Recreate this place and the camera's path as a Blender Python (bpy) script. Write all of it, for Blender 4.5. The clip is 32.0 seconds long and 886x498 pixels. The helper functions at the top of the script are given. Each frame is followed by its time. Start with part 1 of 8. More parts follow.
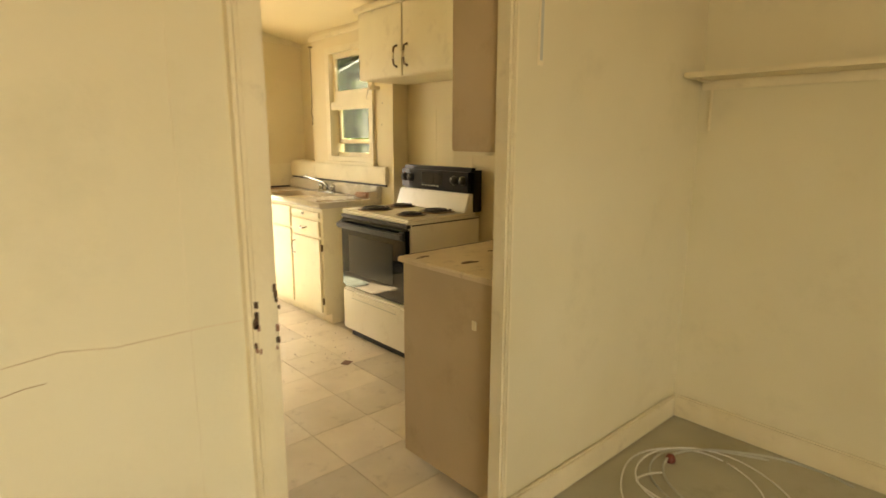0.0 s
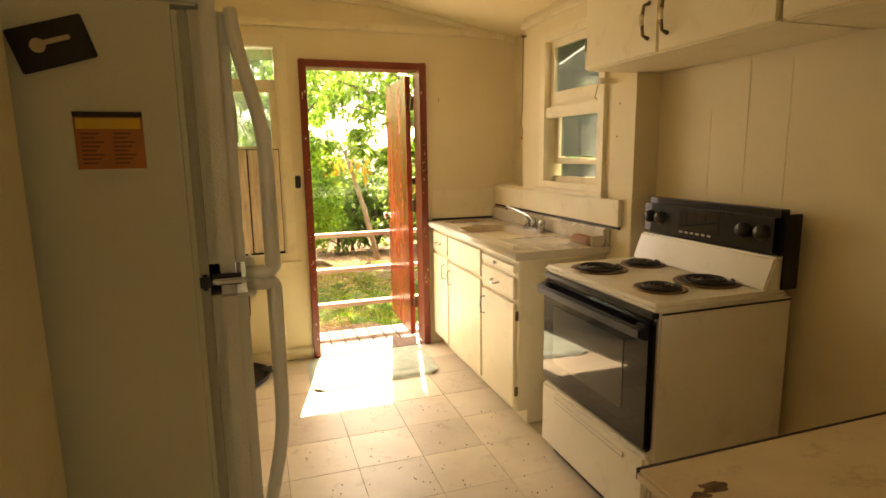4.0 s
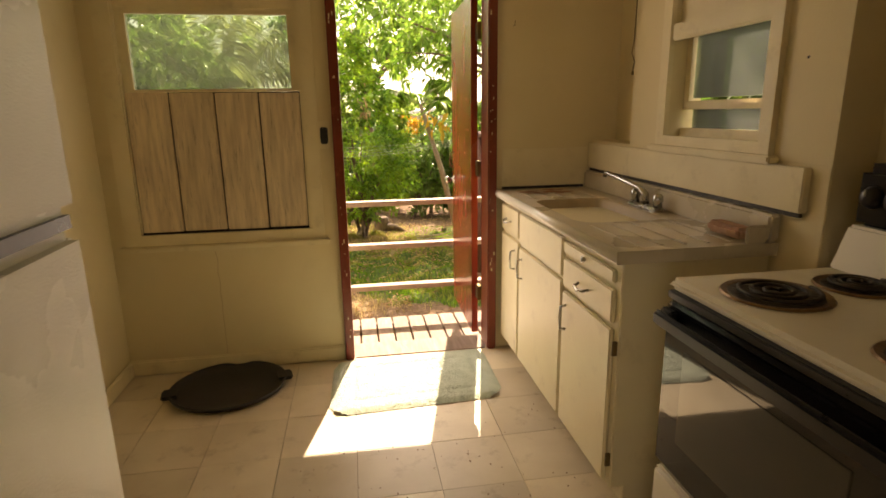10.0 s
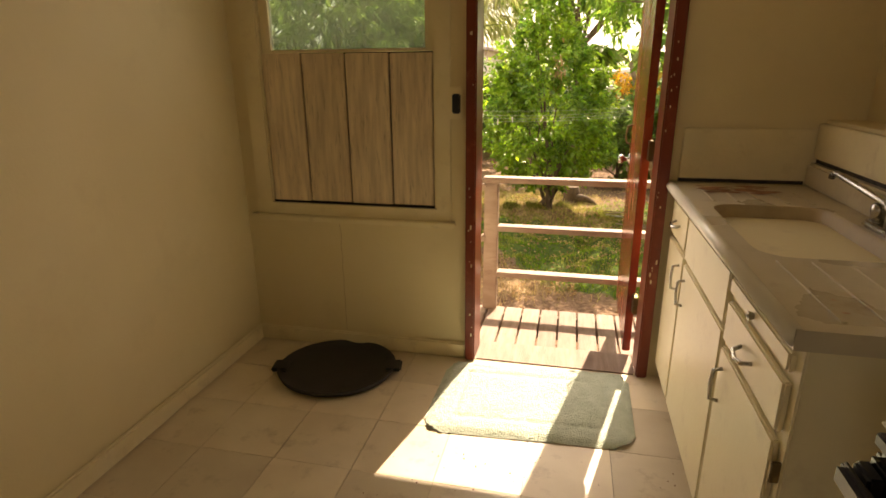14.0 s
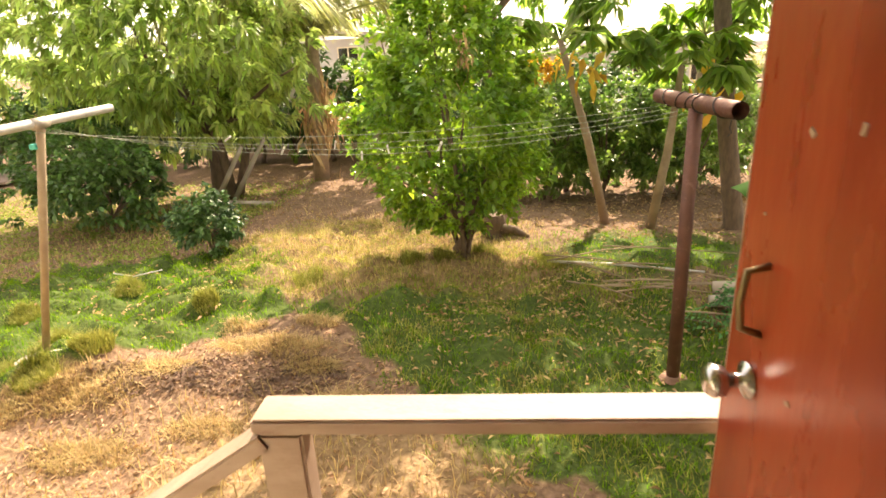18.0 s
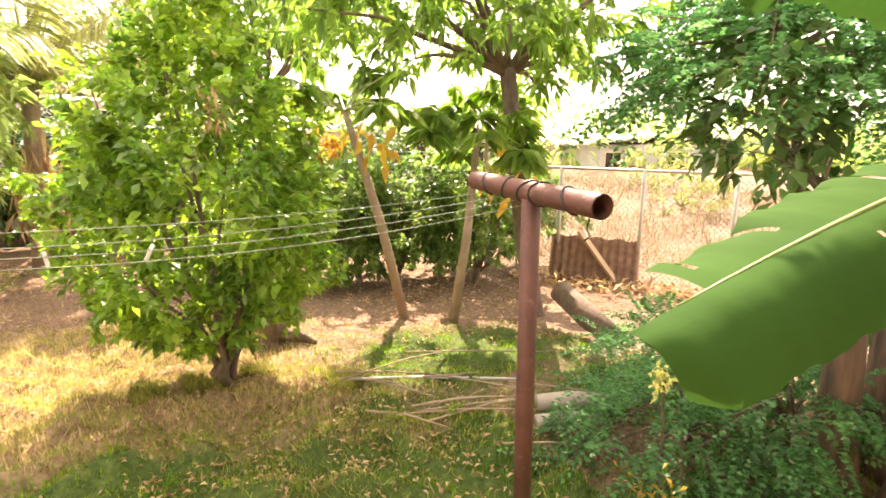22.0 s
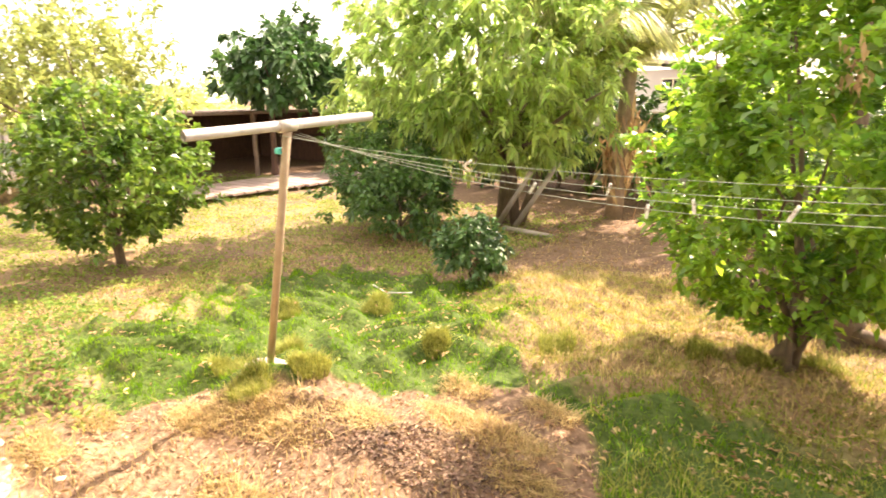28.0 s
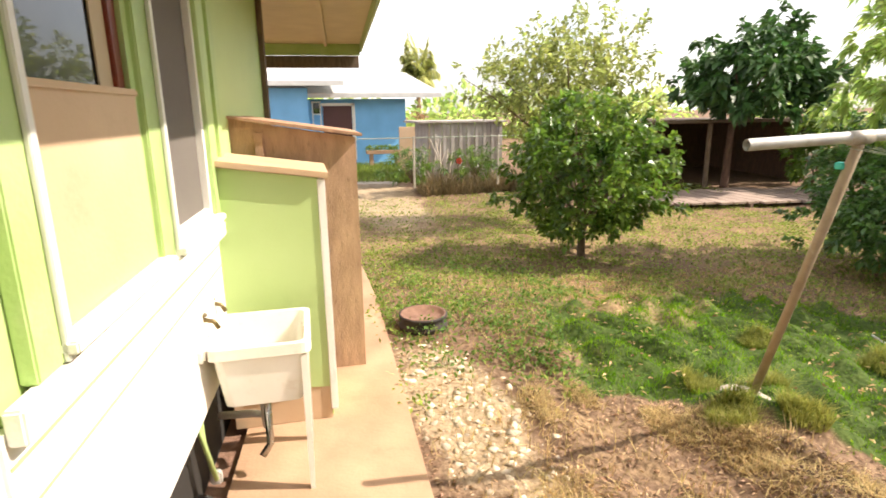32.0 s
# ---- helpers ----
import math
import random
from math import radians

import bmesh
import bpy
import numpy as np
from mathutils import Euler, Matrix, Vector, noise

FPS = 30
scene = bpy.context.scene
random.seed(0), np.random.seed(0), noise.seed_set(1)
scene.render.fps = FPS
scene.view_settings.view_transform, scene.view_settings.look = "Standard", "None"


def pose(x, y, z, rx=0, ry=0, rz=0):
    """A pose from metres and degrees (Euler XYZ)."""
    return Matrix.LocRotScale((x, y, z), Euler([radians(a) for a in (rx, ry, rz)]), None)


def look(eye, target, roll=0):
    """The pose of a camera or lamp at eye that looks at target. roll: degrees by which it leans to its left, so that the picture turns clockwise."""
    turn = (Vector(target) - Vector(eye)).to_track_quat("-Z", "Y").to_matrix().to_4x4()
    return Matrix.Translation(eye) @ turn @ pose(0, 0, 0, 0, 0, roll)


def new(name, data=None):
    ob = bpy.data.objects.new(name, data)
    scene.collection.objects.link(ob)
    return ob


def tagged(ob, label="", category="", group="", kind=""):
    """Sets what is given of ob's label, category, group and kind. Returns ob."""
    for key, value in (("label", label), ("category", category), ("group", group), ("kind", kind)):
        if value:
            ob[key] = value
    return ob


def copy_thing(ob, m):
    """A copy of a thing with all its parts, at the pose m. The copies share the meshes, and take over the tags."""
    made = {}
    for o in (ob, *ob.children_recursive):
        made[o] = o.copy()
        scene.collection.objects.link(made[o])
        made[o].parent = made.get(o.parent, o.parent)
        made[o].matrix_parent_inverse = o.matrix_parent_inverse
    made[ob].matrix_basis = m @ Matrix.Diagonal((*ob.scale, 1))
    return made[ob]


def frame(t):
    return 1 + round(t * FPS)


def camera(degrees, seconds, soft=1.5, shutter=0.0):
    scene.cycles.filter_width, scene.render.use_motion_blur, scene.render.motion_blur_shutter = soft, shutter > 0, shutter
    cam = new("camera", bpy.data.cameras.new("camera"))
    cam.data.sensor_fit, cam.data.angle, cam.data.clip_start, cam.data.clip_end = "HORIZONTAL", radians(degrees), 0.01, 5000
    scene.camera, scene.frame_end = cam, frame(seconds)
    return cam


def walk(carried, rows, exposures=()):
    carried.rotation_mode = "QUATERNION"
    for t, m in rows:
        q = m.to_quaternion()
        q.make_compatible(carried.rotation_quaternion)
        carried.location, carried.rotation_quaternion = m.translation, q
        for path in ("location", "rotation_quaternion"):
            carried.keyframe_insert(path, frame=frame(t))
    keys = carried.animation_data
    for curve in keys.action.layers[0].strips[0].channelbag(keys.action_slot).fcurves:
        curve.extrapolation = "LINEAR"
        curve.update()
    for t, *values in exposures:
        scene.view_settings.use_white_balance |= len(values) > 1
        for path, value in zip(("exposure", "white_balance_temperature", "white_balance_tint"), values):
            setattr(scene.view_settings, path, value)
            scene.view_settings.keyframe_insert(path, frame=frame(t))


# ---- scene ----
# camera and walk
cam = camera(77.1, 32.0, soft=1.6, shutter=0.35)
PATH = [
    (0, (-1.127, -5.035, 1.402), (0.182, -3.574, 1.013), 0.2),
    (0.5, (-0.776, -4.77, 1.399), (0.394, -3.196, 1.008), 0.8),
    (1, (-0.553, -4.557, 1.408), (0.271, -2.765, 1.074), 0.6),
    (1.5, (-0.403, -4.319, 1.426), (0.184, -2.44, 1.073), 0.3),
    (2, (-0.362, -4.067, 1.434), (0.343, -2.22, 1.127), -1.4),
    (2.5, (-0.342, -3.94, 1.431), (0.336, -2.094, 1.069), -0.1),
    (3, (-0.323, -3.918, 1.428), (0.343, -2.066, 1.073), -0.6),
    (3.5, (-0.322, -3.926, 1.429), (0.312, -2.061, 1.084), -0.8),
    (5.5, (-0.322, -3.925, 1.434), (0.289, -2.049, 1.105), -0.9),
    (6, (-0.317, -3.923, 1.432), (0.302, -2.051, 1.097), -1.0),
    (6.5, (-0.304, -3.93, 1.431), (0.297, -2.051, 1.102), -1.2),
    (7, (-0.292, -3.927, 1.427), (0.279, -2.04, 1.088), -1.4),
    (7.5, (-0.261, -3.921, 1.422), (0.275, -2.027, 1.067), -1.7),
    (8, (-0.225, -3.844, 1.402), (0.224, -1.935, 1.008), -2.0),
    (8.5, (-0.166, -3.623, 1.393), (0.402, -1.742, 1.021), -2.3),
    (9, (-0.1, -3.428, 1.387), (0.331, -1.528, 0.934), -2.3),
    (9.5, (0.016, -3.244, 1.393), (0.31, -1.321, 0.931), -1.4),
    (10, (0.087, -3.013, 1.361), (0.389, -1.093, 0.886), -0.9),
    (10.5, (0.138, -2.797, 1.381), (0.432, -0.888, 0.861), -1.9),
    (11, (0.282, -2.642, 1.384), (0.188, -0.721, 0.837), -0.2),
    (11.5, (0.406, -2.593, 1.412), (0.023, -0.731, 0.788), -0.2),
    (12, (0.432, -2.577, 1.417), (0.018, -0.724, 0.787), -0.5),
    (12.5, (0.43, -2.564, 1.416), (0.026, -0.708, 0.788), 0.2),
    (13, (0.424, -2.561, 1.414), (0.013, -0.703, 0.798), 0.0),
    (13.5, (0.419, -2.554, 1.404), (-0.014, -0.7, 0.794), -0.1),
    (14, (0.449, -2.508, 1.393), (0.022, -0.651, 0.785), -0.5),
    (14.5, (0.462, -2.391, 1.386), (0.087, -0.519, 0.79), -0.2),
    (15, (0.472, -2.09, 1.411), (0.22, -0.192, 0.832), -0.7),
    (15.4, (0.485, -1.87, 1.407), (0.291, 0.038, 0.837), -1.3),
    (17.5, (0.442, -0.228, 1.395), (0.078, 1.64, 0.782), -2.3),
    (18, (0.384, 0.078, 1.401), (0.233, 1.963, 0.747), -3.1),
    (18.5, (0.377, 0.349, 1.394), (0.101, 2.232, 0.778), -4.0),
    (19, (0.369, 0.565, 1.319), (0.367, 2.503, 0.824), -3.0),
    (19.5, (0.421, 0.774, 1.283), (0.869, 2.676, 0.857), -2.3),
    (20, (0.504, 0.935, 1.308), (1.248, 2.748, 0.911), -0.6),
    (20.2, (0.514, 0.952, 1.316), (1.354, 2.716, 0.91), -0.3),
    (20.3, (0.52, 1.062, 1.319), (1.406, 2.802, 0.91), -0.1),
    (20.5, (0.53, 1.068, 1.327), (1.512, 2.759, 0.909), 0.2),
    (21, (0.549, 1.096, 1.332), (1.419, 2.854, 0.94), 0.2),
    (21.5, (0.549, 1.137, 1.337), (1.256, 2.962, 0.929), 0.1),
    (22, (0.53, 1.155, 1.335), (1.119, 3.021, 0.92), 0.6),
    (22.5, (0.512, 1.162, 1.33), (1.006, 3.052, 0.9), 0.5),
    (23, (0.492, 1.17, 1.329), (0.887, 3.083, 0.897), 0.9),
    (23.5, (0.468, 1.171, 1.332), (0.764, 3.102, 0.902), 1.4),
    (24, (0.445, 1.176, 1.328), (0.642, 3.118, 0.893), 1.4),
    (24.5, (0.419, 1.186, 1.323), (0.493, 3.135, 0.88), 1.5),
    (26.5, (0.312, 1.16, 1.313), (-0.173, 3.041, 0.836), 1.2),
    (27, (0.288, 1.157, 1.304), (-0.373, 2.977, 0.8), 0.8),
    (27.5, (0.256, 1.157, 1.299), (-0.62, 2.878, 0.779), 0.3),
    (28, (0.218, 1.123, 1.294), (-0.879, 2.711, 0.772), -0.6),
    (28.5, (0.175, 1.082, 1.3), (-1.024, 2.599, 0.789), -0.2),
    (28.9, (0.129, 1.066, 1.305), (-1.163, 2.51, 0.815), 0.0),
    (29, (0.118, 1.062, 1.306), (-1.198, 2.488, 0.822), 0.1),
    (29.1, (0.103, 0.954, 1.306), (-1.242, 2.351, 0.824), 0.0),
    (29.5, (0.041, 0.948, 1.308), (-1.42, 2.227, 0.83), -0.2),
    (30, (-0.006, 0.89, 1.311), (-1.575, 2.039, 0.842), -0.6),
    (30.5, (-0.049, 0.82, 1.308), (-1.673, 1.888, 0.838), -0.8),
    (31, (-0.068, 0.764, 1.305), (-1.788, 1.674, 0.841), -0.8),
    (31.5, (-0.089, 0.76, 1.298), (-1.931, 1.392, 0.843), -0.7),
    (32, (-0.094, 0.721, 1.297), (-1.982, 1.176, 0.819), -0.7),
]
EXPOSURE = [(0, 3.35, 8300, 11), (1, 3.4, 8400, 14), (2, 3.2, 8700, 20), (3, 2.93, 8800, 21), (7.5, 2.68, 8800, 23), (9, 2.2, 8800, 23), (10, 1.66, 8800, 22), (11.5, 1.4, 8700, 22), (15.5, 1.4, 8700, 22), (17.5, 1.45, 8000, 17), (19, 1.87, 8100, 28), (20.5, 2.1, 7900, 28), (24.5, 2.15, 7700, 28), (28, 1.95, 7600, 23), (29, 1.72, 7400, 21), (30, 1.3, 7200, 19), (31, 1.2, 7000, 17), (32, 0.85, 6700, 16)]
walk(cam, [(t, look(eye, target, roll)) for t, eye, target, roll in PATH], EXPOSURE)

# daylight
SUN_EL, SUN_AZ = radians(44), math.atan2(0.23, 0.97)
sky_world = bpy.data.worlds.new("sky")
scene.world = sky_world
sky_world.use_nodes = True
wn, wl = sky_world.node_tree.nodes, sky_world.node_tree.links
sky_tex = wn.new("ShaderNodeTexSky")
sky_tex.sky_type, sky_tex.sun_disc = "NISHITA", False
sky_tex.sun_elevation, sky_tex.sun_rotation = SUN_EL, SUN_AZ
sky_tex.dust_density, sky_tex.air_density = 2.5, 1.0
# thin bright haze and broken cloud over the blue
wc, wno, wr, wmx = wn.new("ShaderNodeTexCoord"), wn.new("ShaderNodeTexNoise"), wn.new("ShaderNodeMapRange"), wn.new("ShaderNodeMixRGB")
wno.inputs["Scale"].default_value, wno.inputs["Detail"].default_value, wno.inputs["Roughness"].default_value = 2.6, 6, 0.6
wr.inputs["From Min"].default_value, wr.inputs["From Max"].default_value, wr.inputs["To Min"].default_value, wr.inputs["To Max"].default_value = 0.4, 0.62, 0.3, 0.95
wl.new(wc.outputs["Generated"], wno.inputs["Vector"]), wl.new(wno.outputs["Fac"], wr.inputs["Value"]), wl.new(wr.outputs[0], wmx.inputs[0])
wl.new(sky_tex.outputs[0], wmx.inputs[1])
wmx.inputs[2].default_value = (8.0, 8.0, 7.8, 1)
wl.new(wmx.outputs[0], wn["Background"].inputs[0])
wn["Background"].inputs[1].default_value = 0.14
sun_data = bpy.data.lights.new("sun", "SUN")
sun_data.energy, sun_data.angle, sun_data.color = 5.0, radians(0.5), (1.0, 0.93, 0.8)
sun_dir = Vector((math.sin(SUN_AZ) * math.cos(SUN_EL), math.cos(SUN_AZ) * math.cos(SUN_EL), math.sin(SUN_EL)))
sun_ob = new("sun", sun_data)
sun_ob.matrix_world = look(sun_dir * 30, (0, 0, 0))


def window_lamp(at, to, w, h, watts, tint=(1.0, 0.97, 0.9)):
    """Sky light in an opening."""
    d = bpy.data.lights.new("window_light", "AREA")
    d.shape, d.size, d.size_y, d.energy, d.color = "RECTANGLE", w, h, watts, tint
    o = new("window_light", d)
    o.matrix_world = look(at, to)
    return o


window_lamp((0.42, -0.05, 1.05), (0.42, -4, 0.9), 0.76, 1.9, 1.9)
window_lamp((-0.58, 0.2, 1.8), (-0.4, -4, 1.0), 0.8, 0.6, 1.2)
window_lamp((1.62, -1.05, 1.66), (0, -1.2, 0.9), 0.56, 0.8, 0.4)
# added lamp in an unseen south window, brightens side room and kitchen
window_lamp((-1.9, -7.55, 1.5), (-0.3, -4, 1.1), 1.5, 1.1, 3.5, (1.0, 1.0, 0.95))

# ---- materials ----
def nodes_of(m):
    m.use_nodes = True
    return m.node_tree.nodes, m.node_tree.links, m.node_tree.nodes["Principled BSDF"]


def paint(name, a, b=None, rough=0.5, metal=0.0, scale=6.0, stain=None, stain_amount=0.35, bump=0.15, grain=60.0, spec=0.5, stretch=(1, 1, 1), per="", coat=0.0, trans=0.0):
    """A surface with broad and fine variation of colour, stains, and relief. per: random colour by object or by island."""
    m = bpy.data.materials.new(name)
    n, l, p = nodes_of(m)
    b = b or tuple(c * 0.86 for c in a)
    tc, mp = n.new("ShaderNodeTexCoord"), n.new("ShaderNodeMapping")
    mp.inputs["Scale"].default_value = stretch
    geo = n.new("ShaderNodeNewGeometry")
    l.new(geo.outputs["Position"], mp.inputs["Vector"])
    big, fine = n.new("ShaderNodeTexNoise"), n.new("ShaderNodeTexNoise")
    big.inputs["Scale"].default_value, big.inputs["Detail"].default_value = scale, 6
    fine.inputs["Scale"].default_value, fine.inputs["Detail"].default_value = grain, 3
    for t in (big, fine):
        l.new(mp.outputs[0], t.inputs["Vector"])
    ramp = n.new("ShaderNodeValToRGB")
    ramp.color_ramp.elements[0].position, ramp.color_ramp.elements[1].position = 0.32, 0.68
    ramp.color_ramp.elements[0].color, ramp.color_ramp.elements[1].color = (*b, 1), (*a, 1)
    l.new(big.outputs["Fac"], ramp.inputs["Fac"])
    col = ramp.outputs["Color"]
    if stain:
        sn = n.new("ShaderNodeTexNoise")
        sn.inputs["Scale"].default_value, sn.inputs["Detail"].default_value, sn.inputs["Roughness"].default_value = scale * 2.3, 9, 0.68
        l.new(mp.outputs[0], sn.inputs["Vector"])
        sr = n.new("ShaderNodeMapRange")
        sr.inputs["From Min"].default_value, sr.inputs["From Max"].default_value = 0.56, 0.74
        sr.inputs["To Max"].default_value = stain_amount
        l.new(sn.outputs["Fac"], sr.inputs["Value"])
        mx = n.new("ShaderNodeMixRGB")
        mx.inputs[2].default_value = (*stain, 1)
        l.new(sr.outputs[0], mx.inputs[0]), l.new(col, mx.inputs[1])
        col = mx.outputs[0]
    if per:
        hs, rnd = n.new("ShaderNodeHueSaturation"), n.new("ShaderNodeMapRange")
        src = n.new("ShaderNodeObjectInfo").outputs["Random"] if per == "object" else geo.outputs["Random Per Island"]
        rnd.inputs["To Min"].default_value, rnd.inputs["To Max"].default_value = (0.85, 1.12) if per == "object" else (0.6, 1.45)
        l.new(src, rnd.inputs["Value"]), l.new(rnd.outputs[0], hs.inputs["Value"]), l.new(col, hs.inputs["Color"])
        col = hs.outputs[0]
        if per == "leaf":
            hr = n.new("ShaderNodeMapRange")
            hr.inputs["To Min"].default_value, hr.inputs["To Max"].default_value = 0.485, 0.52
            wh = n.new("ShaderNodeTexWhiteNoise")
            wh.noise_dimensions = "1D"
            l.new(src, wh.inputs["W"]), l.new(wh.outputs["Value"], hr.inputs["Value"]), l.new(hr.outputs[0], hs.inputs["Hue"])
    l.new(col, p.inputs["Base Color"])
    p.inputs["Metallic"].default_value, p.inputs["Specular IOR Level"].default_value, p.inputs["Coat Weight"].default_value = metal, spec, coat
    rr = n.new("ShaderNodeMapRange")
    rr.inputs["To Min"].default_value, rr.inputs["To Max"].default_value = max(0.02, rough - 0.1), min(1.0, rough + 0.12)
    l.new(big.outputs["Fac"], rr.inputs["Value"]), l.new(rr.outputs[0], p.inputs["Roughness"])
    if bump:
        add, bp = n.new("ShaderNodeMath"), n.new("ShaderNodeBump")
        l.new(big.outputs["Fac"], add.inputs[0]), l.new(fine.outputs["Fac"], add.inputs[1])
        bp.inputs["Strength"].default_value, bp.inputs["Distance"].default_value = bump, 0.01
        l.new(add.outputs[0], bp.inputs["Height"]), l.new(bp.outputs[0], p.inputs["Normal"])
    if trans:
        out, mixs, tr = n["Material Output"], n.new("ShaderNodeMixShader"), n.new("ShaderNodeBsdfTranslucent")
        br = n.new("ShaderNodeHueSaturation")
        br.inputs["Value"].default_value, br.inputs["Saturation"].default_value = 2.0, 1.05
        l.new(col, br.inputs["Color"]), l.new(br.outputs[0], tr.inputs["Color"])
        mixs.inputs[0].default_value = trans
        l.new(p.outputs[0], mixs.inputs[1]), l.new(tr.outputs[0], mixs.inputs[2]), l.new(mixs.outputs[0], out.inputs["Surface"])
    return m


def glass(name, tint=(1, 1, 1), rough=0.0, dust=0.0):
    """Window glass; dust is the share of light that a film of dirt scatters."""
    m = bpy.data.materials.new(name)
    n, l, p = nodes_of(m)
    tb, gl, mx, fr = n.new("ShaderNodeBsdfTransparent"), n.new("ShaderNodeBsdfGlossy"), n.new("ShaderNodeMixShader"), n.new("ShaderNodeFresnel")
    tb.inputs[0].default_value = (*tint, 1)
    gl.inputs["Roughness"].default_value = rough
    fr.inputs[0].default_value = 1.5
    l.new(fr.outputs[0], mx.inputs[0]), l.new(tb.outputs[0], mx.inputs[1]), l.new(gl.outputs[0], mx.inputs[2])
    out = mx.outputs[0]
    if dust:
        tr, no, mr, md = n.new("ShaderNodeBsdfTranslucent"), n.new("ShaderNodeTexNoise"), n.new("ShaderNodeMapRange"), n.new("ShaderNodeMixShader")
        tr.inputs[0].default_value = (0.72, 0.76, 0.66, 1)
        no.inputs["Scale"].default_value, no.inputs["Detail"].default_value = 9, 5
        mr.inputs["To Min"].default_value, mr.inputs["To Max"].default_value = dust * 0.6, dust * 1.4
        l.new(n.new("ShaderNodeNewGeometry").outputs["Position"], no.inputs["Vector"]), l.new(no.outputs["Fac"], mr.inputs["Value"])
        l.new(mr.outputs[0], md.inputs[0]), l.new(out, md.inputs[1]), l.new(tr.outputs[0], md.inputs[2])
        out = md.outputs[0]
    l.new(out, n["Material Output"].inputs["Surface"])
    return m


CREAM = paint("cream_wall_paint", (0.74, 0.64, 0.42), (0.68, 0.58, 0.36), 0.55, scale=1.6, stain=(0.45, 0.36, 0.2), stain_amount=0.16, bump=0.08, grain=90)
ROOM = paint("pale_green_wall_paint", (0.73, 0.66, 0.46), (0.67, 0.60, 0.40), 0.6, scale=1.4, stain=(0.4, 0.36, 0.2), stain_amount=0.2, bump=0.08, grain=90)
TRIM = paint("cream_trim_paint", (0.78, 0.69, 0.48), (0.70, 0.61, 0.4), 0.42, scale=4, stain=(0.35, 0.26, 0.15), stain_amount=0.35, bump=0.12)
CEIL = paint("ceiling_paint", (0.78, 0.67, 0.42), (0.74, 0.63, 0.38), 0.6, scale=1.2, bump=0.05)
CABINET = paint("cabinet_enamel", (0.80, 0.72, 0.50), (0.73, 0.64, 0.42), 0.38, scale=3, stain=(0.4, 0.3, 0.18), stain_amount=0.35, bump=0.08)
TILE = paint("vinyl_tile", (0.70, 0.61, 0.46), (0.59, 0.50, 0.36), 0.38, scale=3.5, stain=(0.24, 0.16, 0.09), stain_amount=0.5, bump=0.05, grain=140, per="object")
GROUT = paint("floor_joint", (0.28, 0.22, 0.15), rough=0.9)
PLAIN_FLOOR = paint("worn_vinyl_floor", (0.46, 0.43, 0.32), (0.38, 0.35, 0.25), 0.55, scale=3, stain=(0.2, 0.17, 0.1), bump=0.05)
PLYTOP = paint("worn_painted_top", (0.72, 0.59, 0.39), (0.62, 0.49, 0.31), 0.5, scale=5, stain=(0.2, 0.12, 0.06), stain_amount=0.55, stretch=(1, 1.6, 1))
TANSIDE = paint("tan_board", (0.55, 0.42, 0.26), (0.47, 0.35, 0.2), 0.5, scale=2.0, stain=(0.25, 0.16, 0.08), stain_amount=0.3, bump=0.06)
FRIDGE = paint("fridge_enamel", (0.74, 0.72, 0.60), (0.70, 0.68, 0.55), 0.28, scale=2.0, bump=0.16, grain=230)
FRIDGE_SIDE = paint("fridge_side_paint", (0.72, 0.73, 0.63), (0.66, 0.67, 0.57), 0.45, scale=1.5, bump=0.1, grain=260)
SCORCH = paint("scorched_ply", (0.2, 0.11, 0.05), (0.03, 0.018, 0.01), 0.8, scale=45)
CONSOLE = paint("black_console", (0.004, 0.004, 0.006), rough=0.3, bump=0.0, spec=0.1, coat=0.6)
GASKET = paint("gasket_rubber", (0.5, 0.5, 0.43), rough=0.6)
ENAMEL = paint("white_enamel", (0.82, 0.78, 0.67), (0.77, 0.72, 0.6), 0.22, scale=3, stain=(0.4, 0.28, 0.14), stain_amount=0.25, bump=0.02)
SINKENAMEL = paint("worn_sink_enamel", (0.60, 0.53, 0.40), (0.5, 0.43, 0.31), 0.28, scale=4, stain=(0.28, 0.18, 0.09), stain_amount=0.45, bump=0.04)
# basin enamel: a darker tan than the sink rim, with stains
BASIN = paint("dark_basin_enamel", (0.46, 0.37, 0.24), (0.34, 0.26, 0.16), 0.35, scale=5, stain=(0.2, 0.12, 0.06), stain_amount=0.4, bump=0.04)
BLACK = paint("black_plastic", (0.012, 0.012, 0.014), rough=0.3, bump=0.03)
BLACKGLASS = paint("black_oven_glass", (0.004, 0.004, 0.005), rough=0.3, bump=0.0, spec=0.05, coat=1.0)
BLACKGLASS.node_tree.nodes["Principled BSDF"].inputs["Coat IOR"].default_value = 1.5
OVENWIN = paint("oven_window_glass", (0.012, 0.013, 0.01), rough=0.3, bump=0.0, spec=0.1, coat=1.0)
OVENWIN.node_tree.nodes["Principled BSDF"].inputs["Coat IOR"].default_value = 1.6
BURNER = paint("burner_pan", (0.018, 0.013, 0.01), (0.04, 0.028, 0.02), 0.45, scale=30, bump=0.3)
BURNER_RING = paint("scorched_ring", (0.25, 0.15, 0.07), (0.12, 0.07, 0.035), 0.35, metal=0.6, scale=25)
RUSTSTAIN = paint("rust_in_enamel", (0.38, 0.20, 0.12), (0.27, 0.13, 0.08), 0.5, scale=30)
CHROME = paint("worn_chrome", (0.5, 0.49, 0.46), rough=0.24, metal=1.0, scale=20, bump=0.03)
BRASS = paint("dark_brass", (0.22, 0.16, 0.08), rough=0.35, metal=0.9, scale=40)
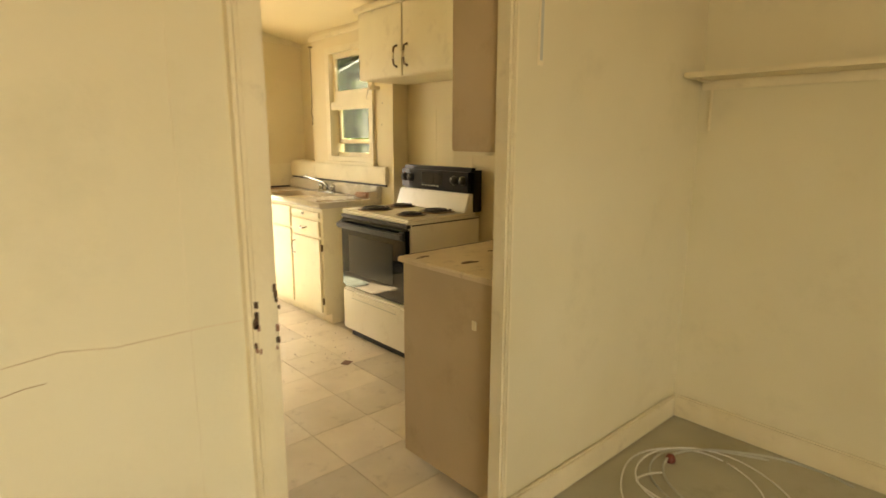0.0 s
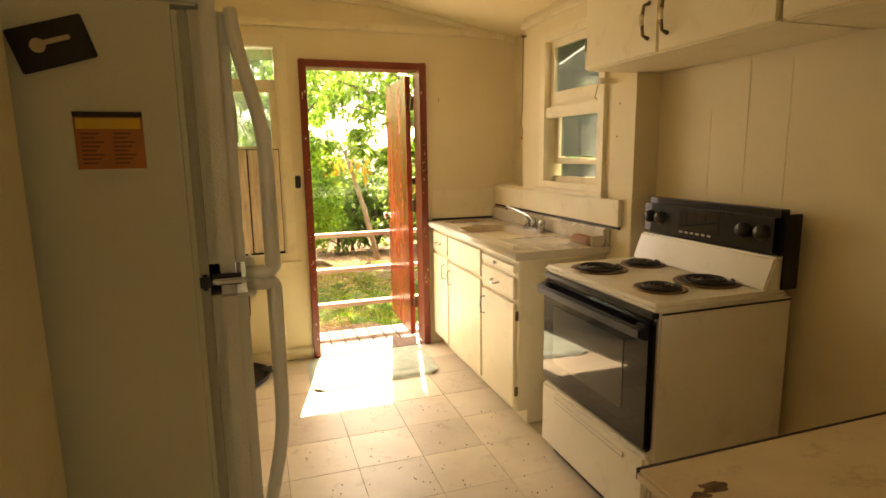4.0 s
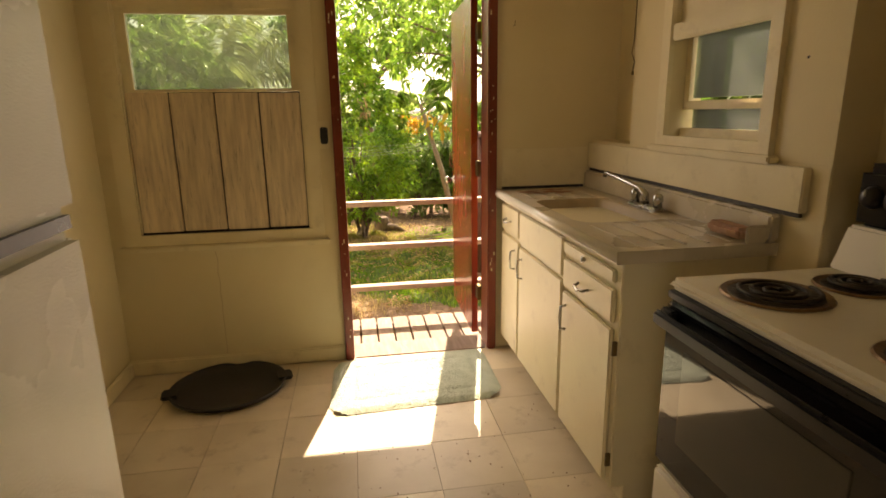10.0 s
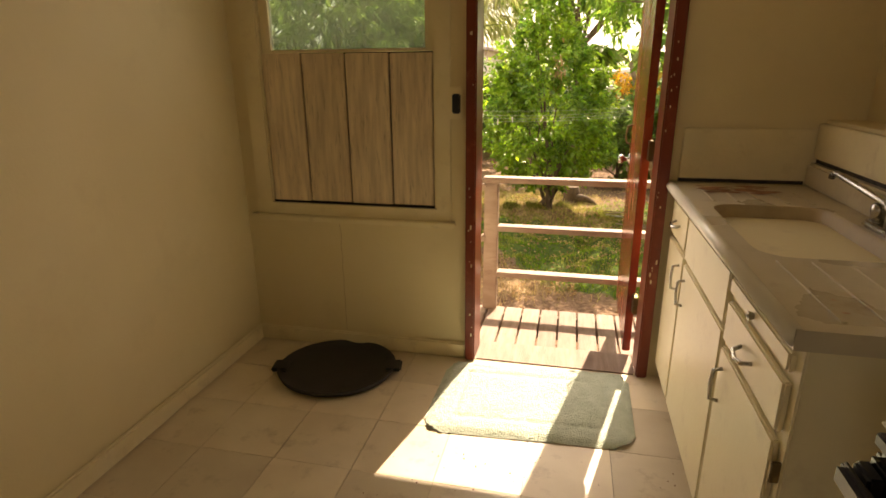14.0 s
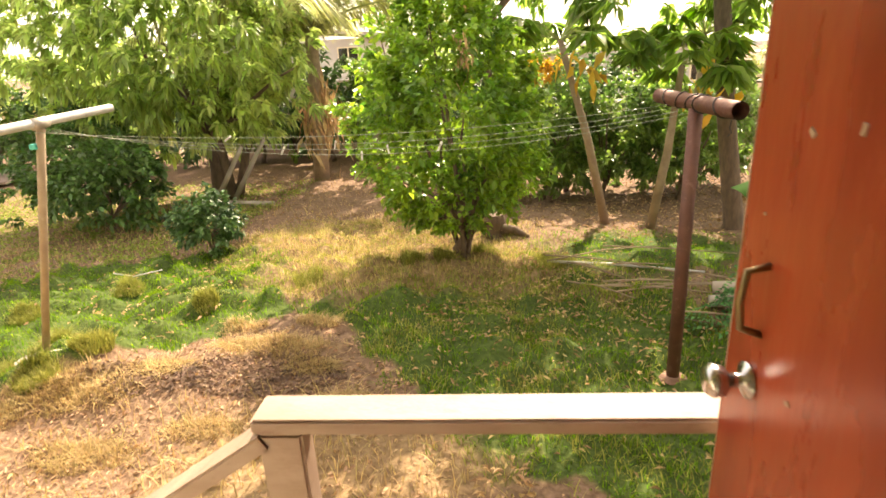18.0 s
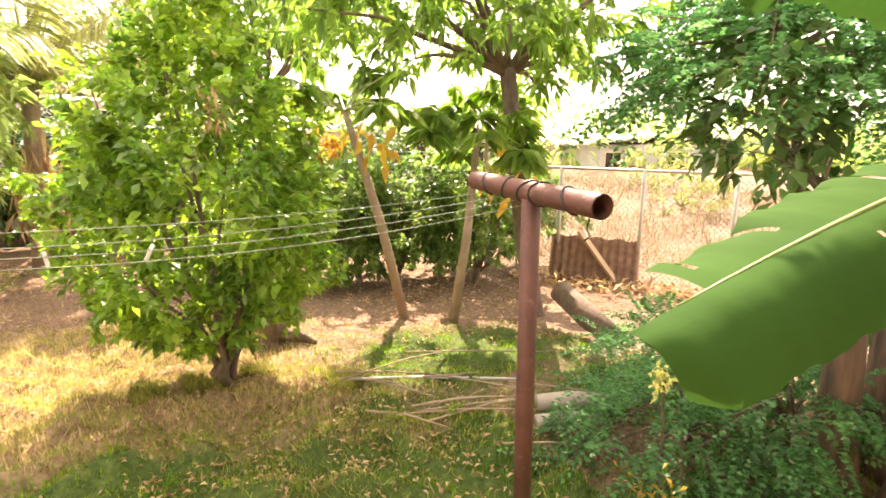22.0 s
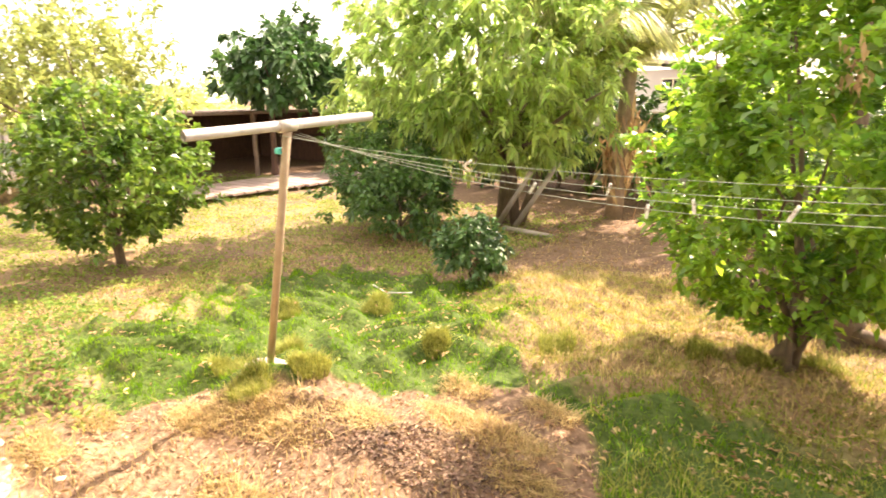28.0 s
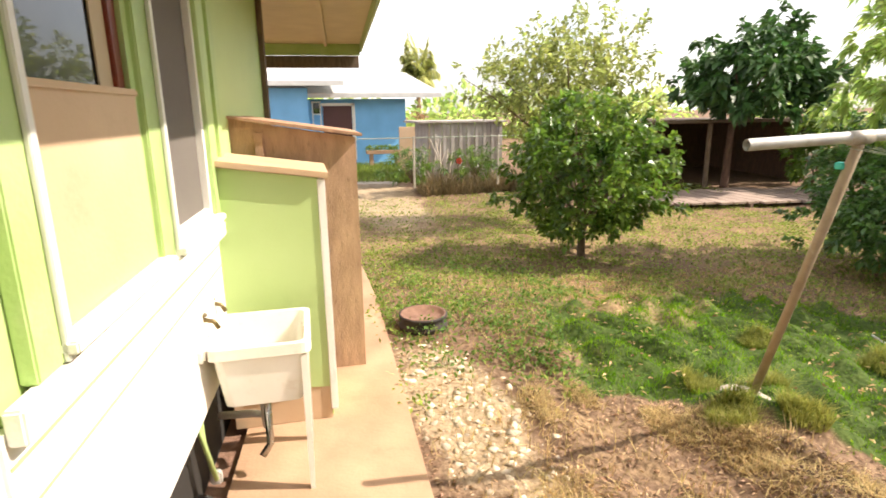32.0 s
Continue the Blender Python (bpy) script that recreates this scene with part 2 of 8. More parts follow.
REDPAINT = paint("red_brown_door_paint", (0.21, 0.035, 0.016), (0.15, 0.024, 0.012), 0.32, scale=5, stain=(0.5, 0.2, 0.1), stain_amount=0.35, bump=0.1)
REDLEAF = paint("red_door_leaf_paint", (0.36, 0.06, 0.022), (0.20, 0.026, 0.013), 0.25, scale=6, stain=(0.5, 0.13, 0.05), stain_amount=0.4, bump=0.12, stretch=(1, 1, 0.25), grain=40)
DOOREDGE = paint("pale_door_face", (0.44, 0.31, 0.22), (0.34, 0.2, 0.13), 0.4, scale=3, stain=(0.5, 0.12, 0.06), stain_amount=0.5)
BOARDWOOD = paint("weathered_grey_board", (0.80, 0.66, 0.47), (0.58, 0.46, 0.32), 0.8, scale=7, stain=(0.14, 0.09, 0.05), stain_amount=0.65, bump=0.5, stretch=(6, 6, 0.6), grain=110, per="object")
DECKWOOD = paint("sun_bleached_deck_board", (0.38, 0.29, 0.235), (0.26, 0.19, 0.15), 0.75, scale=6, stain=(0.2, 0.13, 0.09), stain_amount=0.5, bump=0.35, stretch=(6, 0.8, 3), per="object")
RAILWOOD = paint("brown_painted_rail", (0.42, 0.31, 0.23), (0.30, 0.2, 0.14), 0.6, scale=5, stain=(0.16, 0.06, 0.04), stain_amount=0.5, bump=0.2, stretch=(1, 3, 3))
MAT_GREEN = paint("pale_green_bath_mat", (0.56, 0.63, 0.53), (0.46, 0.54, 0.44), 0.95, scale=16, bump=0.9, grain=170)
TRAY = paint("black_rubber_tray", (0.018, 0.018, 0.02), rough=0.5, bump=0.1)
CONCRETE = paint("tan_concrete", (0.47, 0.31, 0.19), (0.35, 0.21, 0.125), 0.85, scale=2.5, stain=(0.3, 0.17, 0.1), stain_amount=0.45, bump=0.25)
CEMENT = paint("grey_cement", (0.42, 0.36, 0.29), (0.33, 0.28, 0.22), 0.9, scale=4, bump=0.3)
SIDING_G = paint("lime_green_siding", (0.47, 0.60, 0.25), (0.42, 0.55, 0.21), 0.55, scale=1.5, stain=(0.2, 0.28, 0.1), stain_amount=0.15, bump=0.05)
TRIM_G = paint("green_trim", (0.46, 0.60, 0.25), (0.38, 0.53, 0.19), 0.5, scale=4, stain=(0.6, 0.55, 0.4), stain_amount=0.3)
SIDING_W = paint("white_siding", (0.80, 0.79, 0.73), (0.74, 0.72, 0.65), 0.55, scale=2, stain=(0.4, 0.35, 0.25), stain_amount=0.2)
PLYWOOD = paint("weathered_plywood", (0.50, 0.31, 0.20), (0.37, 0.22, 0.14), 0.85, scale=6, stain=(0.15, 0.08, 0.05), stain_amount=0.75, bump=0.45, stretch=(3, 3, 0.8))
PLYPALE = paint("pale_plywood_panel", (0.62, 0.45, 0.29), (0.55, 0.38, 0.23), 0.65, scale=2, stain=(0.35, 0.22, 0.12), stain_amount=0.35, bump=0.1)
SCREEN = paint("window_screen", (0.16, 0.14, 0.12), (0.12, 0.1, 0.09), 0.8, scale=2, bump=0.3, grain=400)
# near-black paint that stands for the shade inside gaps
GAP_SHADE = paint("gap_shade_black", (0.02, 0.017, 0.014), rough=0.9)
TUBWHITE = paint("white_laundry_tub", (0.80, 0.77, 0.68), (0.74, 0.70, 0.6), 0.4, scale=5, stain=(0.5, 0.36, 0.2), stain_amount=0.3, bump=0.04)
SOFFIT = paint("cream_soffit", (0.70, 0.60, 0.38), (0.62, 0.52, 0.31), 0.6, scale=3)
RUST = paint("rusty_pipe", (0.17, 0.075, 0.05), (0.11, 0.05, 0.036), 0.6, metal=0.35, scale=9, stain=(0.36, 0.22, 0.17), stain_amount=0.5, bump=0.25)
PVC = paint("weathered_white_pipe", (0.58, 0.57, 0.53), (0.44, 0.42, 0.38), 0.5, scale=7, stain=(0.2, 0.17, 0.12), stain_amount=0.6)
POSTWOOD = paint("weathered_tan_post", (0.40, 0.30, 0.19), (0.28, 0.2, 0.12), 0.75, scale=9, stain=(0.5, 0.44, 0.34), stain_amount=0.4, bump=0.25)
GALV = paint("galvanised_post", (0.5, 0.47, 0.4), (0.36, 0.32, 0.26), 0.55, metal=0.4, scale=8, stain=(0.35, 0.24, 0.13), stain_amount=0.5)
CORD = paint("clothesline_cord", (0.33, 0.36, 0.29), rough=0.7)
PINMAT = paint("white_plastic_peg", (0.8, 0.79, 0.74), rough=0.4)
TEAL = paint("teal_plastic", (0.05, 0.5, 0.42), rough=0.5)
BLUEWALL = paint("blue_house_paint", (0.18, 0.468, 0.77), (0.15, 0.403, 0.682), 0.6, scale=2)
ROOFW = paint("white_metal_roof", (0.6, 0.6, 0.58), (0.5, 0.5, 0.47), 0.5, scale=3)
TINROOF = paint("grey_corrugated_tin", (0.44, 0.40, 0.36), (0.30, 0.25, 0.22), 0.6, metal=0.2, scale=3, stain=(0.25, 0.15, 0.09), stain_amount=0.5)
MAROON = paint("maroon_paint", (0.09, 0.03, 0.025), rough=0.5)
HOUSEWALL = paint("distant_house_wall", (0.55, 0.52, 0.46), rough=0.7, scale=2)
RUBBER = paint("old_tyre_rubber", (0.03, 0.027, 0.024), (0.06, 0.05, 0.042), 0.8, scale=12, bump=0.4)
RUSTSOIL = paint("rust_and_soil", (0.16, 0.085, 0.055), (0.26, 0.15, 0.1), 0.9, scale=12, bump=0.5)
STONE = paint("pale_rock", (0.62, 0.53, 0.40), (0.42, 0.34, 0.24), 0.9, scale=14, bump=0.5, per="island")
BARK = paint("grey_brown_bark", (0.19, 0.13, 0.085), (0.11, 0.075, 0.05), 0.9, scale=14, bump=0.7, stretch=(2, 2, 0.6))
BARK_PALE = paint("pale_papaya_bark", (0.36, 0.27, 0.18), (0.26, 0.19, 0.12), 0.85, scale=10, bump=0.4)
BARK_RED = paint("dark_red_bark", (0.16, 0.085, 0.055), (0.09, 0.05, 0.035), 0.9, scale=12, bump=0.6, stretch=(2, 2, 0.5))
BANANA_TRUNK = paint("banana_stem_sheath", (0.19, 0.11, 0.065), (0.04, 0.026, 0.018), 0.6, scale=6, bump=0.3, stretch=(4, 4, 0.5))
BANANA_LEAF = paint("banana_leaf_blade", (0.04, 0.1, 0.02), (0.026, 0.072, 0.014), 0.8, scale=2, bump=0.08, trans=0.16, spec=0.04)
BANANA_RIB = paint("banana_midrib", (0.32, 0.38, 0.13), (0.26, 0.32, 0.1), 0.45, scale=3)
LEAF_LIME = paint("bright_hedge_leaf", (0.225, 0.33, 0.04), (0.075, 0.165, 0.025), 0.36, scale=2.2, bump=0, per="leaf", trans=0.48)
LEAF_DEEP = paint("dark_glossy_leaf", (0.065, 0.135, 0.032), (0.04, 0.092, 0.024), 0.5, scale=1.5, bump=0, per="leaf", trans=0.2)
LEAF_MANGO = paint("mango_leaf", (0.17, 0.26, 0.05), (0.10, 0.18, 0.03), 0.4, scale=1.2, bump=0, per="leaf", trans=0.62)
LEAF_LYCHEE = paint("drooping_olive_leaf", (0.34, 0.41, 0.13), (0.18, 0.26, 0.07), 0.28, scale=1.1, bump=0, per="leaf", trans=0.6)
LEAF_CITRUS = paint("citrus_leaf", (0.14, 0.215, 0.034), (0.06, 0.115, 0.02), 0.3, scale=1.5, bump=0, per="leaf", trans=0.36)
LEAF_PALEYELLOW = paint("pale_yellow_leaf", (0.62, 0.58, 0.2), (0.45, 0.45, 0.14), 0.5, scale=3, bump=0, per="leaf", trans=0.35)
LEAF_HEDGE = paint("hedge_bush_leaf", (0.16, 0.245, 0.05), (0.075, 0.14, 0.03), 0.4, scale=2.0, bump=0, per="leaf", trans=0.5)
LEAF_FERN = paint("fine_moringa_leaf", (0.10, 0.245, 0.075), (0.06, 0.165, 0.05), 0.5, scale=2.5, bump=0, per="leaf", trans=0.5)
LEAF_PALM = paint("palm_leaflet", (0.38, 0.38, 0.17), (0.26, 0.28, 0.1), 0.3, scale=1.5, bump=0, per="leaf", trans=0.6)
LEAF_VINE = paint("climber_leaf", (0.09, 0.17, 0.04), (0.05, 0.11, 0.026), 0.32, scale=1.5, bump=0, per="leaf", trans=0.35)
LEAF_PALE = paint("pale_citrus_leaf", (0.26, 0.28, 0.09), (0.16, 0.19, 0.055), 0.4, scale=1.1, bump=0, per="leaf", trans=0.5)
LEAF_DEAD = paint("fallen_brown_leaf", (0.50, 0.36, 0.2), (0.32, 0.185, 0.09), 0.75, scale=5, bump=0, per="leaf", trans=0.15, spec=0.15)
LEAF_YELLOW = paint("yellowing_leaf", (0.5, 0.33, 0.05), (0.4, 0.24, 0.03), 0.6, scale=5, bump=0, per="leaf", trans=0.3)
GRASS = paint("lawn_blade", (0.14, 0.23, 0.02), (0.075, 0.155, 0.013), 0.8, scale=3.0, bump=0, per="leaf", trans=0.5, spec=0.1)
STRAW = paint("dry_grass_blade", (0.45, 0.34, 0.17), (0.31, 0.225, 0.10), 0.7, scale=1.0, bump=0, per="leaf", trans=0.3, spec=0.15)
WEED = paint("weedy_grass_blade", (0.31, 0.30, 0.075), (0.21, 0.22, 0.05), 0.65, scale=1.0, bump=0, per="leaf", trans=0.3, spec=0.15)
WEEDLEAF = paint("low_weed_leaf", (0.22, 0.27, 0.06), (0.14, 0.19, 0.04), 0.55, scale=1.0, bump=0, per="leaf", trans=0.4, spec=0.15)
BRUSH = paint("dry_brush_blade", (0.26, 0.19, 0.10), (0.15, 0.12, 0.06), 0.7, scale=1.0, bump=0, per="leaf", trans=0.2)
WEEDGREEN = paint("leafy_weed_leaf", (0.15, 0.23, 0.05), (0.09, 0.16, 0.035), 0.5, scale=1.0, bump=0, per="leaf", trans=0.4, spec=0.15)
MULCH_DARK = paint("dark_mulch_bit", (0.24, 0.15, 0.095), (0.13, 0.08, 0.055), 0.8, scale=5, bump=0, per="leaf", trans=0.05)
MULCH = paint("dry_mulch_bit", (0.44, 0.29, 0.17), (0.28, 0.17, 0.10), 0.8, scale=5, bump=0, per="leaf", trans=0.1)
FROST = glass("dusty_glass", (0.5, 0.57, 0.5), 0.15, 0.05)
DUSTY = glass("lightly_dusty_glass", (0.6, 0.68, 0.6), 0.05, 0.035)
PAPER_BLACK = paint("black_card", (0.01, 0.009, 0.01), rough=0.35, bump=0)
PAPER_OR = paint("orange_print", (0.55, 0.2, 0.07), (0.42, 0.13, 0.05), 0.4, scale=8, bump=0)
PAPER_YEL = paint("yellow_print", (0.78, 0.52, 0.08), rough=0.4, bump=0)
PAPER_W = paint("white_print", (0.75, 0.72, 0.62), rough=0.4, bump=0)
PAPER_DK = paint("dark_print", (0.16, 0.06, 0.03), rough=0.4, bump=0)
CREAMPRINT = paint("pale_emblem", (0.6, 0.5, 0.32), rough=0.4, bump=0)
SOAPMAT = paint("pinkish_sponge", (0.5, 0.3, 0.2), (0.4, 0.22, 0.14), 0.9, scale=40, bump=0.5)

# ground: lawn, straw, soil and far dry grass by a painted zone map
def ground_material():
    m = bpy.data.materials.new("garden_ground")
    n, l, p = nodes_of(m)
    at, geo = n.new("ShaderNodeAttribute"), n.new("ShaderNodeNewGeometry")
    at.attribute_name = "zone"
    sep = n.new("ShaderNodeSeparateColor")
    l.new(at.outputs["Color"], sep.inputs[0])
    ns = []
    for s, d in ((3.0, 8), (24.0, 6)):
        t = n.new("ShaderNodeTexNoise")
        t.inputs["Scale"].default_value, t.inputs["Detail"].default_value = s, d
        l.new(geo.outputs["Position"], t.inputs["Vector"])
        ns.append(t)

    def two(a, b, src):
        r = n.new("ShaderNodeValToRGB")
        r.color_ramp.elements[0].position, r.color_ramp.elements[1].position = 0.33, 0.67
        r.color_ramp.elements[0].color, r.color_ramp.elements[1].color = (*a, 1), (*b, 1)
        l.new(src.outputs["Fac"], r.inputs[0])
        return r.outputs[0]

    soil = two((0.12, 0.073, 0.045), (0.265, 0.172, 0.107), ns[1])
    straw = two((0.18, 0.115, 0.06), (0.33, 0.23, 0.12), ns[1])
    green = two((0.04, 0.07, 0.014), (0.08, 0.115, 0.026), ns[1])
    pale = two((0.27, 0.19, 0.11), (0.44, 0.34, 0.22), ns[1])
    col = soil
    for ch, c in (("Red", green), ("Green", straw), ("Blue", pale)):
        mx, ad, mr = n.new("ShaderNodeMixRGB"), n.new("ShaderNodeMath"), n.new("ShaderNodeMapRange")
        ad.operation = "ADD"
        l.new(sep.outputs[ch], ad.inputs[0]), l.new(ns[0].outputs["Fac"], ad.inputs[1])
        mr.inputs["From Min"].default_value, mr.inputs["From Max"].default_value = 0.85, 1.15
        l.new(ad.outputs[0], mr.inputs["Value"]), l.new(mr.outputs[0], mx.inputs[0]), l.new(col, mx.inputs[1]), l.new(c, mx.inputs[2])
        col = mx.outputs[0]
    l.new(col, p.inputs["Base Color"])
    p.inputs["Roughness"].default_value, p.inputs["Specular IOR Level"].default_value = 0.95, 0.2
    bp = n.new("ShaderNodeBump")
    bp.inputs["Strength"].default_value, bp.inputs["Distance"].default_value = 0.8, 0.03
    l.new(ns[1].outputs["Fac"], bp.inputs["Height"]), l.new(bp.outputs[0], p.inputs["Normal"])
    return m


GROUND = ground_material()

# ---- building helpers ----
ORIGIN = {}


def mesh_of(bm, smooth=False):
    me = bpy.data.meshes.new("mesh")
    bm.to_mesh(me)
    bm.free()
    if smooth:
        me.polygons.foreach_set("use_smooth", [True] * len(me.polygons))
    return me


def thing(name, at, label="", category="", group="", kind=""):
    """A top-level empty at the base of a thing."""
    o = new(name)
    o.empty_display_size = 0.05
    o.location = at
    ORIGIN[o.name] = Vector(at)
    return tagged(o, label, category, group, kind)


def part(name, bm, material, parent, label="", smooth=False):
    """One mesh, built in world metres, as a part of a thing or of a part."""
    me = bm if isinstance(bm, bpy.types.Mesh) else mesh_of(bm, smooth)
    o = new(name, me)
    org = ORIGIN[parent.name]
    me.transform(Matrix.Translation(-org))
    me.materials.append(material)
    o.parent = parent
    ORIGIN[o.name] = org
    return tagged(o, label)


def solid(name, bm, material, label="", category="", group="", kind="", smooth=False, at=None):
    """A thing of one mesh, built in world metres."""
    me = bm if isinstance(bm, bpy.types.Mesh) else mesh_of(bm, smooth)
    o = new(name, me)
    if at is None:
        co = np.empty(len(me.vertices) * 3)
        me.vertices.foreach_get("co", co)
        co = co.reshape(-1, 3)
        at = (*((co.min(0) + co.max(0)) / 2)[:2], co[:, 2].min())
    at = Vector([float(v) for v in at])
    me.transform(Matrix.Translation(-at))
    o.location = at
    me.materials.append(material)
    ORIGIN[o.name] = at
    return tagged(o, label, category, group, kind)


def box(x0, x1, y0, y1, z0, z1, bevel=0.004, bm=None, m=None):
    """A box between two corners, its edges rounded a little; m turns it."""
    bm = bm or bmesh.new()
    new_v = bmesh.ops.create_cube(bm, size=1)["verts"]
    for v in new_v:
        v.co = Vector(((x0 + x1) / 2 + v.co.x * (x1 - x0), (y0 + y1) / 2 + v.co.y * (y1 - y0), (z0 + z1) / 2 + v.co.z * (z1 - z0)))
    if bevel:
        b = min(bevel, 0.45 * min(abs(x1 - x0), abs(y1 - y0), abs(z1 - z0)))
        es = list({e for v in new_v for e in v.link_edges})
        r = bmesh.ops.bevel(bm, geom=es, offset=b, segments=2, affect="EDGES")
        new_v = list({v for f in r["faces"] for v in f.verts} | {v for v in new_v if v.is_valid})
    if m is not None:
        bmesh.ops.transform(bm, matrix=m, verts=new_v)
    return bm


def tube(pts, radii, seg=8, bm=None, cap=True):
    """A round bar along points, with a radius at each."""
    bm = bm or bmesh.new()
    pts = [Vector(p) for p in pts]
    if not isinstance(radii, (list, tuple)):
        radii = [radii] * len(pts)
    rings, side = [], None
    for i, p in enumerate(pts):
        d = (pts[min(i + 1, len(pts) - 1)] - pts[max(i - 1, 0)]).normalized()
        if side is None:
            side = d.orthogonal().normalized()
        side = (side - d * side.dot(d)).normalized()
        up = d.cross(side)
        rings.append([bm.verts.new(p + radii[i] * (math.cos(a) * side + math.sin(a) * up)) for a in (k * 2 * math.pi / seg for k in range(seg))])
    for a, b in zip(rings, rings[1:]):
        for k in range(seg):
            bm.faces.new((a[k], a[(k + 1) % seg], b[(k + 1) % seg], b[k]))
    if cap:
        bm.faces.new(rings[0][::-1])
        bm.faces.new(rings[-1])
    return bm


def lathe(profile, centre, seg=24, bm=None, sx=1.0, sy=1.0, m=None, caps=True):
    """A turned shape from (radius, height) pairs."""
    bm = bm or bmesh.new()
    rings = []
    for r, h in profile:
        rings.append([bm.verts.new((sx * r * math.cos(a), sy * r * math.sin(a), h)) for a in (k * 2 * math.pi / seg for k in range(seg))])
    for a, b in zip(rings, rings[1:]):
        for k in range(seg):
            bm.faces.new((a[k], a[(k + 1) % seg], b[(k + 1) % seg], b[k]))
    if caps and profile[0][0] > 0:
        bm.faces.new(rings[0][::-1])
    if caps and profile[-1][0] > 0:
        bm.faces.new(rings[-1])
    vs = [v for r in rings for v in r]
    bmesh.ops.transform(bm, matrix=Matrix.Translation(centre) @ (m or Matrix()), verts=vs)
    return bm


def slab(poly, z0, z1, bm=None):
    """A prism over a polygon in plan."""
    bm = bm or bmesh.new()
    lo, hi = [bm.verts.new((x, y, z0)) for x, y in poly], [bm.verts.new((x, y, z1)) for x, y in poly]
    bm.faces.new(lo[::-1]), bm.faces.new(hi)
    for k in range(len(poly)):
        j = (k + 1) % len(poly)
        bm.faces.new((lo[k], lo[j], hi[j], hi[k]))
    return bm


def wall_with_holes(axis, c0, c1, a0, a1, z0, z1, holes):
    """A wall between c0 and c1 on axis, from a0 to a1 along it, with rectangular holes (a0, a1, z0, z1) right through."""
    bm = bmesh.new()
    xs = sorted({a0, a1, *(v for h in holes for v in h[:2])})
    for u0, u1 in zip(xs, xs[1:]):
        mid, cuts = (u0 + u1) / 2, [z0]
        for h in sorted(holes, key=lambda h: h[2]):
            if h[0] < mid < h[1]:
                cuts += [h[2], h[3]]
        cuts.append(z1)
        for k in range(0, len(cuts), 2):
            if cuts[k + 1] - cuts[k] > 1e-4:
                if axis == "y":
                    box(u0, u1, c0, c1, cuts[k], cuts[k + 1], 0, bm)
                else:
                    box(c0, c1, u0, u1, cuts[k], cuts[k + 1], 0, bm)
    bmesh.ops.remove_doubles(bm, verts=bm.verts, dist=1e-4)
    return bm


def raw_mesh(co, faces_flat, sizes):
    """A mesh from arrays."""
    me = bpy.data.meshes.new("mesh")
    co, faces_flat, sizes = np.asarray(co, np.float32), np.asarray(faces_flat, np.int32), np.asarray(sizes, np.int32)
    me.vertices.add(len(co)), me.vertices.foreach_set("co", co.ravel())
    me.loops.add(len(faces_flat)), me.loops.foreach_set("vertex_index", faces_flat)
    me.polygons.add(len(sizes))
    me.polygons.foreach_set("loop_start", np.r_[0, np.cumsum(sizes)[:-1]].astype(np.int32))
    me.polygons.foreach_set("loop_total", sizes)
    me.update(calc_edges=True)
    return me


def unit(v):
    return v / np.maximum(np.linalg.norm(v, axis=-1, keepdims=True), 1e-9)


def leaf_cloud(at, ahead, length, width, rng, droop=0.3, fold=0.25):
    """Many small leaves, each a folded, drooping blade of four faces."""
    n = len(at)
    ahead = unit(ahead)
    side = unit(np.cross(ahead, rng.normal(size=(n, 3)) * 0.55 + [0, 0, 1.0]))
    up = np.cross(side, ahead)
    L, W = (np.asarray(v).reshape(-1, 1) * np.ones((n, 1)) for v in (length, width))
    down = np.array([0, 0, -1.0])
    base = at
    mid = at + ahead * L * 0.5 + down * L * droop * 0.2
    tip = at + ahead * L + down * L * droop
    lf, rt = mid + side * W / 2 + up * W * fold, mid - side * W / 2 + up * W * fold
    co = np.stack([base, lf, mid, rt, tip], 1).reshape(-1, 3)
    tri = np.array([0, 2, 1, 0, 3, 2, 1, 2, 4, 2, 3, 4])
    idx = (np.arange(n)[:, None] * 5 + tri).ravel()
    return raw_mesh(co, idx, np.full(n * 4, 3))


def blades(at, height, width, rng, lean=0.35):
    """Grass blades: bent slivers of three faces."""
    n = len(at)
    turn = rng.uniform(0, 2 * np.pi, n)
    side = np.stack([np.cos(turn), np.sin(turn), 0 * turn], -1)
    bend = np.stack([-np.sin(turn), np.cos(turn), 0 * turn], -1) * (rng.normal(size=(n, 1)) * lean)
    h, w = height.reshape(-1, 1), width.reshape(-1, 1)
    up = np.array([0, 0, 1.0])
    a, b = at - side * w / 2, at + side * w / 2
    m = at + up * h * 0.6 + bend * h * 0.45
    c, d = m - side * w * 0.36, m + side * w * 0.36
    t = at + up * h * 0.95 + bend * h * 1.3
    co = np.stack([a, b, d, c, t], 1).reshape(-1, 3)
    idx = (np.arange(n)[:, None] * 5 + np.array([0, 1, 2, 3, 3, 2, 4])).ravel()
    return raw_mesh(co, idx, np.tile([4, 3], n))


def rings_mesh(rings, closed):
    bm = bmesh.new()
    vr = [[bm.verts.new(v) for v in r] for r in rings]
    for a, b in zip(vr, vr[1:]):
        for k in range(len(a)):
            bm.faces.new((a[k], a[(k + 1) % len(a)], b[(k + 1) % len(a)], b[k]))
    for r in closed:
        bm.faces.new(vr[r])
    bmesh.ops.recalc_face_normals(bm, faces=bm.faces)
    return bm


